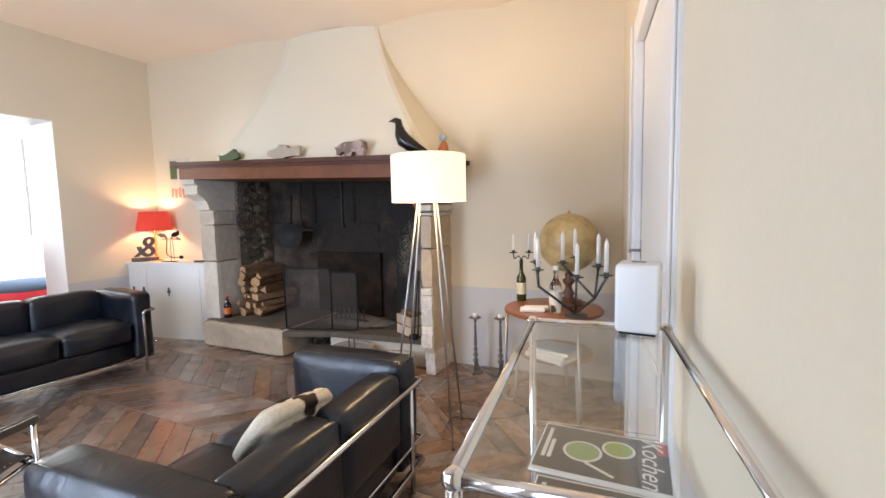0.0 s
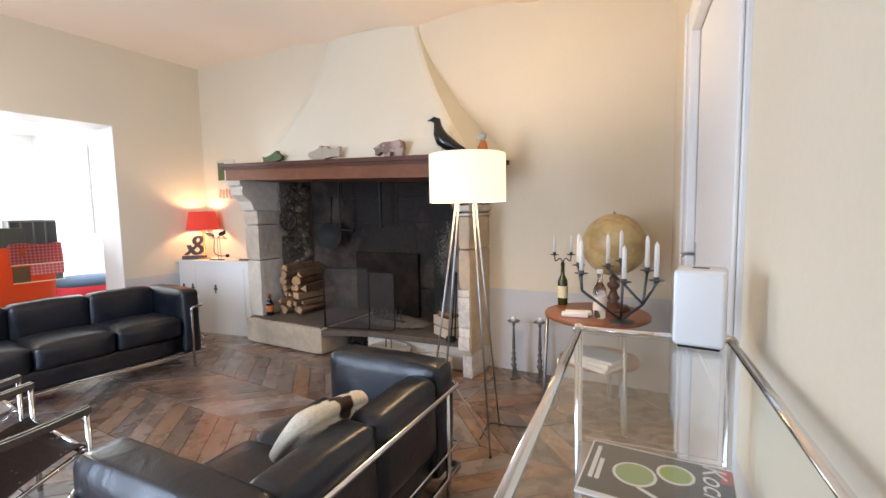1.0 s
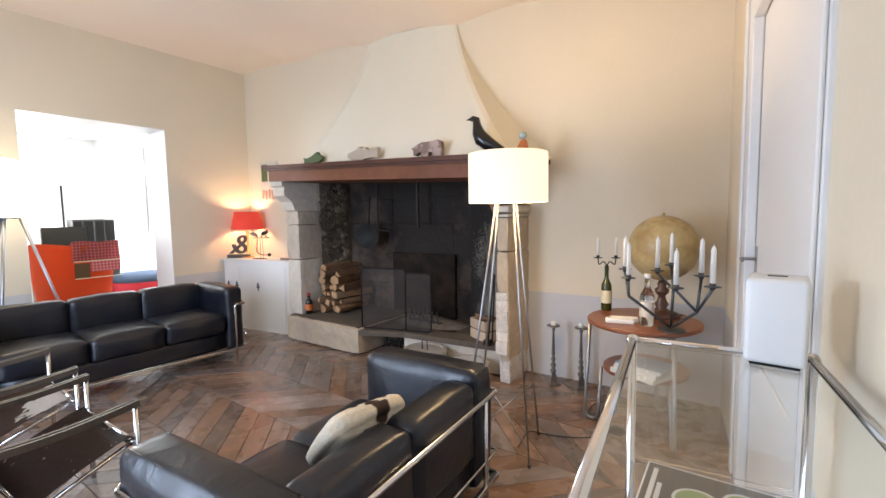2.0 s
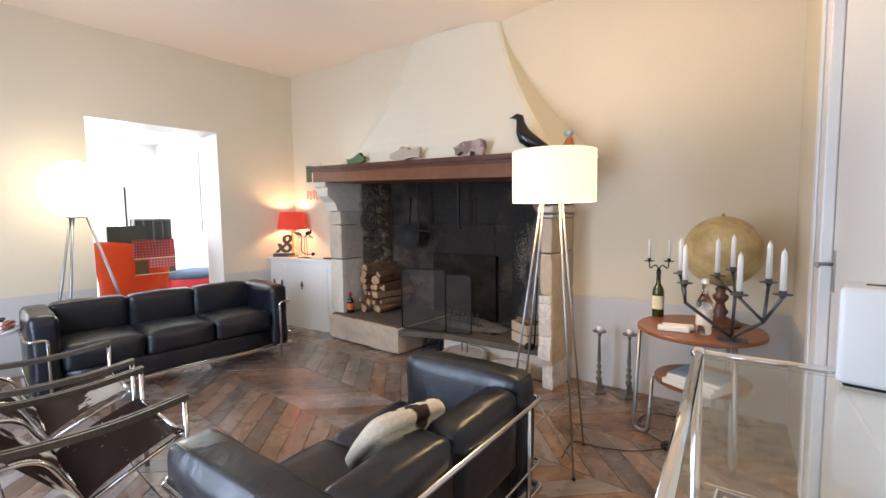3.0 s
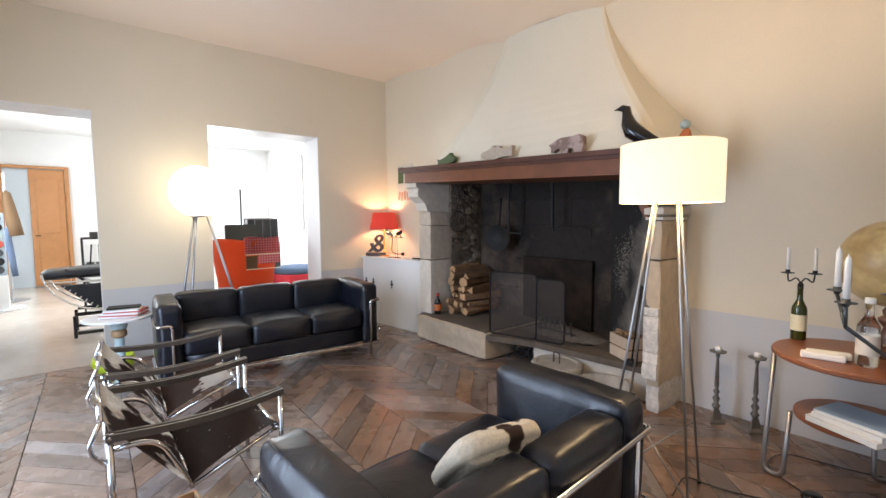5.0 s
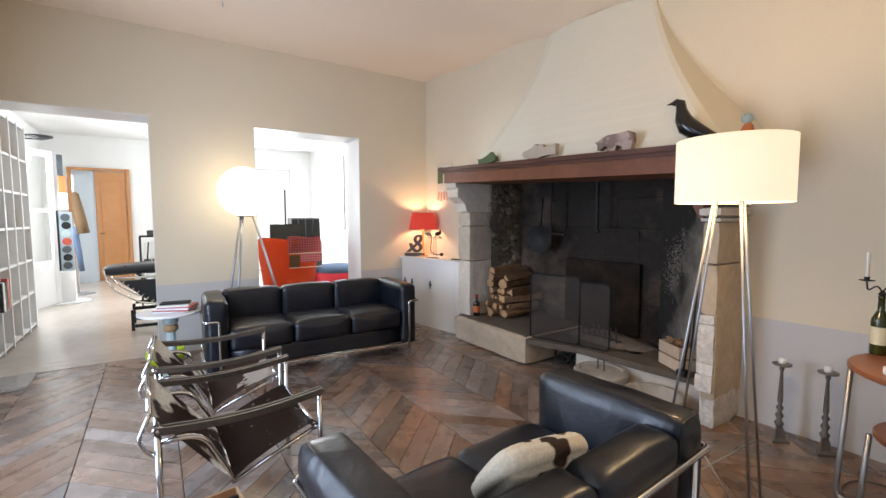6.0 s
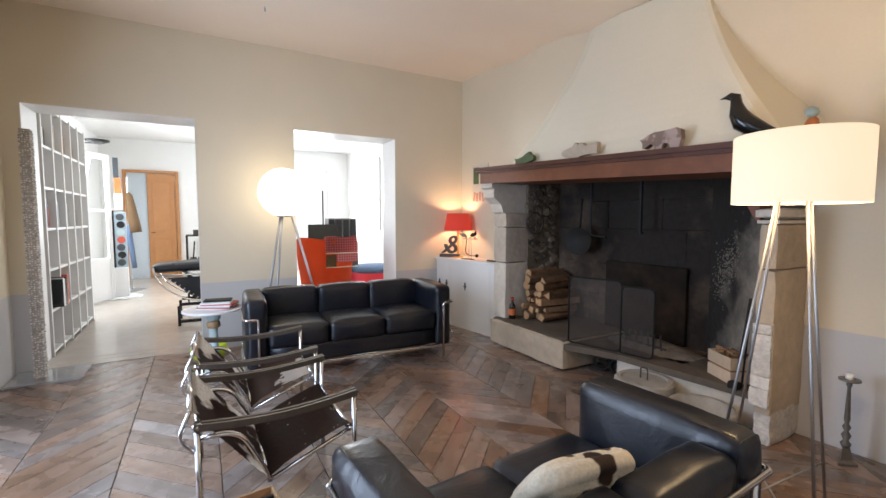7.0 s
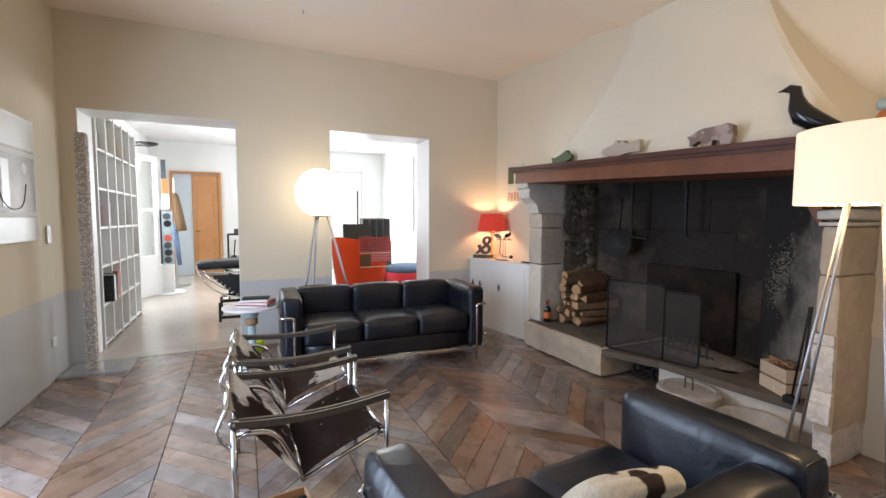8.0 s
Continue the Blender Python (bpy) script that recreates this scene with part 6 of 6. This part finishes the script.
part("base", lathe([(0.24, 0), (0.24, 0.012), (0.03, 0.02)], 28), "steel", cl)
art = thing("disc_picture", pose(-10.1, -0.69, 0), "tall narrow blue-grey panel with round discs on a white foot", "picture")
part("panel", box((-0.02, -0.08, 0.55), (0.02, 0.10, 1.55), 0.003, 1), "panel_blue", art)
part("edge", box((-0.03, -0.15, 0.55), (0.03, -0.081, 1.58), 0.003, 1), "black_gloss", art)
for k, mt in enumerate(("iron_grey", "black_gloss", "iron_grey", "cover_red", "pale_blue", "iron", "iron_grey")):
    part("disc", moved(lathe([(0.062, 0.0), (0.062, 0.008), (0.02, 0.009)], 20), pose(0.0215, 0.01 + 0.008 * (k % 2), 0.64 + k * 0.137, 0, 90, 0)), mt, art)
for z0, z1, y0, y1, mt in ((1.60, 1.88, -0.06, 0.06, "paper"), (1.885, 2.16, -0.05, 0.05, "label_orange"), (2.165, 2.52, -0.06, 0.02, "iron_grey")):
    part("card", box((-0.012, y0, z0), (0.012, y1, z1), 0.002, 1), mt, art)
part("foot", box((-0.05, -0.10, 0.02), (0.05, 0.10, 0.549), 0.004, 1), "white_paint", art)
part("base_disc", lathe([(0.30, 0.0), (0.30, 0.02)], 32), "white_gloss", art)
up = thing("wall_light", pose(-9.5, -1.39, 2.68), "black shallow bowl wall light on an arm", "lamp")
part("bowl", moved(lathe([(0.03, -0.02), (0.16, 0.02), (0.17, 0.045), (0.15, 0.04), (0.02, 0.0)], 24), pose(0, 0.54, 0)), "iron", up, smooth=True)
part("arm", tube([(0, 0.0, 0.0), (0, 0.52, -0.01)], 0.01, 8), "iron", up)
wdr = thing("door_3", pose(-12.98, -0.50, 0), "ajar orange-brown wooden panelled door in a wooden frame", "door", kind="structure")
part("leaf", box((0.0, 0.0, 0.02), (0.05, 0.57, 2.50), 0.004, 1), "door_wood", wdr)
for z0, z1 in ((0.2, 0.95), (1.15, 2.3)):
    part("panel", box((0.0505, 0.10, z0), (0.06, 0.47, z1), 0.006, 2), "door_wood", wdr)
part("door_handle", tube([(0.06, 0.06, 1.10), (0.11, 0.06, 1.10), (0.11, 0.14, 1.10)], 0.01, 8), "iron", wdr)
for y0, y1, z0, z1 in ((-0.47, -0.40, 0, 2.58), (0.58, 0.65, 0, 2.58), (-0.399, 0.579, 2.52, 2.58)):
    part("door_frame", box((0.0, y0, z0), (0.07, y1, z1), 0.004, 1), "door_wood", wdr)
# flat panel; its pale blue stands in for the door's daylit gap
part("opening", box((0.0, -0.399, 0.0), (0.012, -0.005, 2.515)), "daylit_gap", wdr)

# chaise longue
chl = thing("chaise_longue", pose(-7.35, 0.45, 0, 0, 0, 0), "black leather lounge chair on a bent chrome frame", "lounge chair")
part("headroll", moved(cushion((-0.25, -0.43, -0.055), (0.25, 0.42, 0.055), 0.045, 0.010, 10, 4), pose(0, 0.0, 0.79, 2)), "leather", chl, smooth=True)
for sx in (-0.265, 0.265):
    part("side_tube", tube(bend([(sx, -0.42, 0.80), (sx, -0.40, 0.70), (sx, 0.45, 0.675)], 0.04, 4), 0.012), "chrome", chl, smooth=True)
    part("frame_tube", tube(bend([(sx, -0.42, 0.78), (sx, -0.36, 0.58), (sx, -0.10, 0.36), (sx, 0.40, 0.30), (sx, 0.95, 0.34), (sx, 1.25, 0.52)], 0.16, 6), 0.012), "chrome", chl, smooth=True)
part("sling", moved(cushion((-0.25, -0.62, -0.012), (0.25, 0.30, 0.012), 0.01, 0.0, 4), pose(0, 0.25, 0.43, -42)), "leather", chl, smooth=True)
part("side_panel", moved(silhouette([(-0.27, 0.655), (0.55, 0.655), (0.55, 0.33), (0.06, 0.35)], 0.01, 0.002), pose(0.255, 0, 0, 0, 0, 90)), "leather", chl)
for k in range(7):
    u = k / 6
    part("strap", moved(box((-0.012, -0.008, -0.006), (0.012, 0.008, 0.03), 0.002, 1), pose(0.262, -0.24 + 0.30 * u, 0.62 - 0.26 * u, -42)), "chrome", chl)
part("seat", cushion((-0.25, 0.35, 0.30), (0.25, 1.20, 0.42), 0.03, 0.01, 8), "leather", chl, smooth=True)
for x in (-0.25, 0.25):
    part("base_bar", box((x - 0.02, -0.13, 0.27), (x + 0.02, 0.60, 0.31), 0.004, 1), "black_gloss", chl)
    part("base_bar", box((x - 0.02, -0.13, 0.04), (x + 0.02, 0.60, 0.08), 0.004, 1), "black_gloss", chl)
    for y in (-0.15, 0.58):
        part("leg", box((x - 0.018, y - 0.018, 0.0), (x + 0.018, y + 0.018, 0.27), 0.003, 1), "black_gloss", chl)
rk = thing("low_rack", pose(-9.2, 0.62, 0), "low rack with papers and a green folder", "rack")
part("post", tube([(-0.25, -0.25, 0), (-0.25, -0.25, 1.15)], 0.012), "iron", rk)
part("post", tube([(0.25, -0.25, 0), (0.25, -0.25, 1.15)], 0.012), "iron", rk)
part("shelf", box((-0.25, -0.26, 1.13), (0.25, 0.30, 1.15), 0.003, 1), "iron", rk)
part("shelf", box((-0.25, -0.26, 0.72), (0.25, 0.30, 0.74), 0.003, 1), "iron", rk)
for i in range(6):
    part("folder", moved(box((0, -0.01, 0), (0.22, 0.012, 0.30), 0.001, 1), pose(0.0, -0.22 + i * 0.06, 0.742, -8 + 3 * i)), ("paper", "iron", "paper", "toy_green", "paper", "iron")[i], rk)
part("box", box((-0.1, -0.15, 1.151), (0.1, 0.05, 1.24), 0.004, 1), "cover_dark", rk)

# red wing armchair seen from behind, with a folded blanket
egg = thing("wing_armchair", pose(-6.85, 2.20, 0, 0, 0, 0), "bright orange-red upholstered wing armchair", "armchair")
bm = bmesh.new()
rows = []
NZ, NA = 14, 18
for j in range(NZ + 1):
    v = j / NZ
    z = 0.30 + 0.82 * v
    rows.append([])
    for i in range(NA + 1):
        a = radians(-105 + 210 * i / NA)
        w = 0.34 + 0.10 * v
        x, y = math.cos(a) * (0.26 + 0.07 * v), math.sin(a) * w
        edge = abs(-1 + 2 * i / NA)
        zz = z + v * (0.05 * math.sin(math.pi * edge * 0.9) - 0.16 * max(0, edge - 0.62))
        rows[-1].append(bm.verts.new((x, y, zz)))
for a, b in zip(rows, rows[1:]):
    for k in range(NA):
        bm.faces.new((a[k], a[k + 1], b[k + 1], b[k]))
bmesh.ops.solidify(bm, geom=list(bm.faces), thickness=0.05)
part("shell", bm, "orange", egg, smooth=True)
part("seat", cushion((-0.35, -0.30, 0.28), (0.20, 0.30, 0.44), 0.06, 0.03, 8), "orange", egg, smooth=True)
part("stem", lathe([(0.28, 0), (0.28, 0.015), (0.04, 0.03), (0.035, 0.29)], 24), "chrome", egg, smooth=True)
bl = thing("blanket", pose(-6.53, 2.34, -0.055), "red tartan wool blanket with a dark fringe over the chair back", "blanket")
bm = bmesh.new()
rows = []
for j in range(11):
    v = j / 10
    rows.append([])
    for i in range(9):
        u = i / 8
        y = -0.235 + 0.47 * u
        if v < 0.2:
            x, z = -0.06 + 0.35 * v, 1.235 - 0.05 * (1 - v * 5) + 0.01 * math.sin(u * 9)
        else:
            x, z = 0.015 + 0.015 * math.sin(u * 11 + v * 3), 1.235 - (v - 0.2) * 0.30 - 0.03 * u * v + 0.008 * math.sin(u * 8)
        rows[-1].append(bm.verts.new((x, y, z)))
for a, b in zip(rows, rows[1:]):
    for k in range(8):
        bm.faces.new((a[k], a[k + 1], b[k + 1], b[k]))
bmesh.ops.solidify(bm, geom=list(bm.faces), thickness=0.014)
part("throw", bm, "tartan", bl, smooth=True)
part("dark_fold", box((0.032, -0.225, 0.80), (0.046, -0.08, 0.98), 0.005, 1), "coat_brown", bl)
part("fold", moved(box((0.034, -0.075, 0.86), (0.052, 0.225, 1.0), 0.006, 1), pose(0, 0, 0.01, 0, 0, 0)), "tartan", bl)
for z in (0.995, 0.795):
    part("fringe", box((0.047, -0.23, z), (0.053, 0.23, z + 0.012), 0.002, 1), "label_cream", bl)
tv = thing("television", pose(-9.0, 2.70, 0.98, 0, 0, 0), "flat black television screen on a low stand", "television")
part("screen", box((-0.03, -0.30, 0.02), (0.03, 0.28, 0.345), 0.006, 1), "black_gloss", tv)
part("foot", box((-0.10, -0.15, 0.0), (0.10, 0.15, 0.019), 0.004, 1), "black_gloss", tv)
tvs = thing("media_stand", pose(-9.05, 2.85, 0), "low dark media stand", "cabinet")
part("body", box((-0.22, -0.55, 0.04), (0.22, 0.49, 0.978), 0.006, 1), "cover_dark", tvs)
part("plinth", box((-0.2, -0.52, 0.0), (0.2, 0.47, 0.039)), "black_gloss", tvs)
for i in range(4):
    sp = thing("loudspeaker", pose(-9.12, 2.86 + 0.145 * i, 0.979), "dark grey upright loudspeaker or file box", "loudspeaker", "dark boxes on the stand")
    part("cabinet", box((-0.14, -0.065, 0.0), (0.14, 0.065, 0.46), 0.006, 1), "cover_dark", sp)
    part("front", box((0.1405, -0.055, 0.03), (0.146, 0.055, 0.43), 0.003, 1), "iron", sp)
ott = thing("ottoman", pose(-8.7, 3.60, 0), "round ottoman with a blue top and red side", "ottoman")
part("side", lathe([(0.40, 0.08), (0.43, 0.12), (0.43, 0.36), (0.42, 0.38)], 36), "cover_red2", ott, smooth=True)
part("top", lathe([(0.425, 0.382), (0.42, 0.46), (0.34, 0.51), (0.02, 0.53)], 36), "denim", ott, smooth=True)
part("base", lathe([(0.30, 0), (0.30, 0.079)], 28), "iron", ott)
pl = tagged(part("uplighter_pole", tube([(-9.35, 2.78, 0), (-9.35, 2.78, 2.0)], 0.016, 8), "iron"), "slim black floor standing pole lamp", "lamp")
hk = thing("ceiling_hook", pose(-4.63, 1.15, 3.33), "small hook in the plaster ceiling", "hook")
part("rose", lathe([(0.03, 0.0), (0.012, -0.02)], 14), "white_paint", hk, smooth=True)
part("hook", tube(bend([(0, 0, -0.015), (0, 0, -0.06), (0.03, 0, -0.075), (0.04, 0, -0.05)], 0.02), 0.004, 6), "steel", hk)

# windows of the next room
wn1 = thing("window_3", pose(-8.4, 4.40, 0), "tall white casement window in the next room", "window", kind="structure")
for x0, x1, z0, z1 in ((-0.86, -0.78, 0.6, 2.75), (0.78, 0.86, 0.6, 2.75), (-0.779, 0.779, 0.6, 0.68), (-0.779, 0.779, 2.67, 2.75), (-0.03, 0.03, 0.681, 2.669)):
    part("window_frame", box((x0, -0.045, z0), (x1, -0.002, z1), 0.005, 1), "white_paint", wn1)
part("window_sill", box((-0.9, -0.16, 0.56), (0.9, -0.002, 0.598), 0.005, 1), "white_paint", wn1)

# made-up frame, sized to surround the fill lamp on the far wall
wn4 = thing("window_4", pose(-12.99, 2.9, 0), "white casement frame added around a fill lamp in the next room", "window", kind="structure")
for y0, y1, z0, z1 in ((-0.98, -0.90, 0.57, 2.84), (0.90, 0.98, 0.57, 2.84), (-0.899, 0.899, 0.57, 0.65), (-0.899, 0.899, 2.76, 2.84), (-0.03, 0.03, 0.651, 2.759)):
    part("window_frame", box((0.0, y0, z0), (0.055, y1, z1), 0.005, 1), "white_paint", wn4)
sh = thing("wall_cupboard", pose(-10.7, 4.395, 1.15), "white panelled shutter with a small iron latch on a white wall", "cupboard", kind="structure")
part("panel", box((-0.42, -0.035, 0.0), (0.40, 0.0, 1.75), 0.008, 2), "white_paint", sh)
for x0, x1 in ((-0.34, -0.04), (0.04, 0.34)):
    for z0, z1 in ((0.10, 0.80), (0.92, 1.65)):
        part("inset", box((x0, -0.043, z0), (x1, -0.0355, z1), 0.004, 1), "white_paint", sh)
part("latch", tube([(0.20, -0.06, 0.54), (0.34, -0.06, 0.54)], 0.012, 8), "iron", sh)

# thresholds
for i, (y0, y1) in enumerate(((-0.80, 0.57), (1.565, 2.84))):
    ob = thing("threshold", pose(0, 0, 0), "worn wooden threshold boards in the wall opening", "threshold", kind="structure")
    for k in range(3):
        part("board", box((-6.15 + k * 0.145, y0 + 0.002, -0.015), (-6.008 + k * 0.145, y1 - 0.002, 0.004), 0.002, 1), "far_floor", ob)

# ---------------------------------------------------------------- chevron parquet
SP, PER, Y0 = 0.519, 0.187, 0.125
rng = random.Random(33)


def plank_mesh(sign):
    """One slanted board, its length along its own x."""
    g = 0.0022
    pts = [(g, g), (PER - g, g), (PER - g + sign * SP, SP - g), (g + sign * SP, SP - g)]
    rot = Matrix.Rotation(radians(-45 if sign > 0 else -135), 2)
    q = [rot @ Vector(p) for p in pts]
    bm = bmesh.new()
    lo = [bm.verts.new((p.x, p.y, -0.02)) for p in q]
    c = sum(q, Vector((0, 0))) / 4
    mid = [bm.verts.new((p.x, p.y, -0.0015)) for p in q]
    hi = [bm.verts.new((*(p + (c - p).normalized() * 0.003), 0.0)) for p in q]
    bm.faces.new(hi)
    for k in range(4):
        j = (k + 1) % 4
        bm.faces.new((lo[k], lo[j], mid[j], mid[k]))
        bm.faces.new((mid[k], mid[j], hi[j], hi[k]))
    bmesh.ops.recalc_face_normals(bm, faces=bm.faces)
    me = bpy.data.meshes.new("plank")
    bm.to_mesh(me)
    bm.free()
    me.materials.append(M["plank"])
    return me


PM = {1: plank_mesh(1), -1: plank_mesh(-1)}
for k in range(-3, 8):
    sign = 1 if k % 2 == 0 else -1
    y = Y0 + SP * k
    off = rng.uniform(-0.01, 0.01)
    for i in range(-38, 6):
        x = i * PER + off + (0.0 if sign > 0 else SP)
        xm = x + sign * SP / 2
        if not (-6.0 < xm < east_x(y) + 0.2 and -1.2 < y + SP / 2 < 4.5):
            continue
        ob = new("plank", PM[sign])
        ob.matrix_world = pose(x, y, rng.uniform(-0.0012, 0.0004), 0, 0, 45 if sign > 0 else 135)
        ob.parent = floor
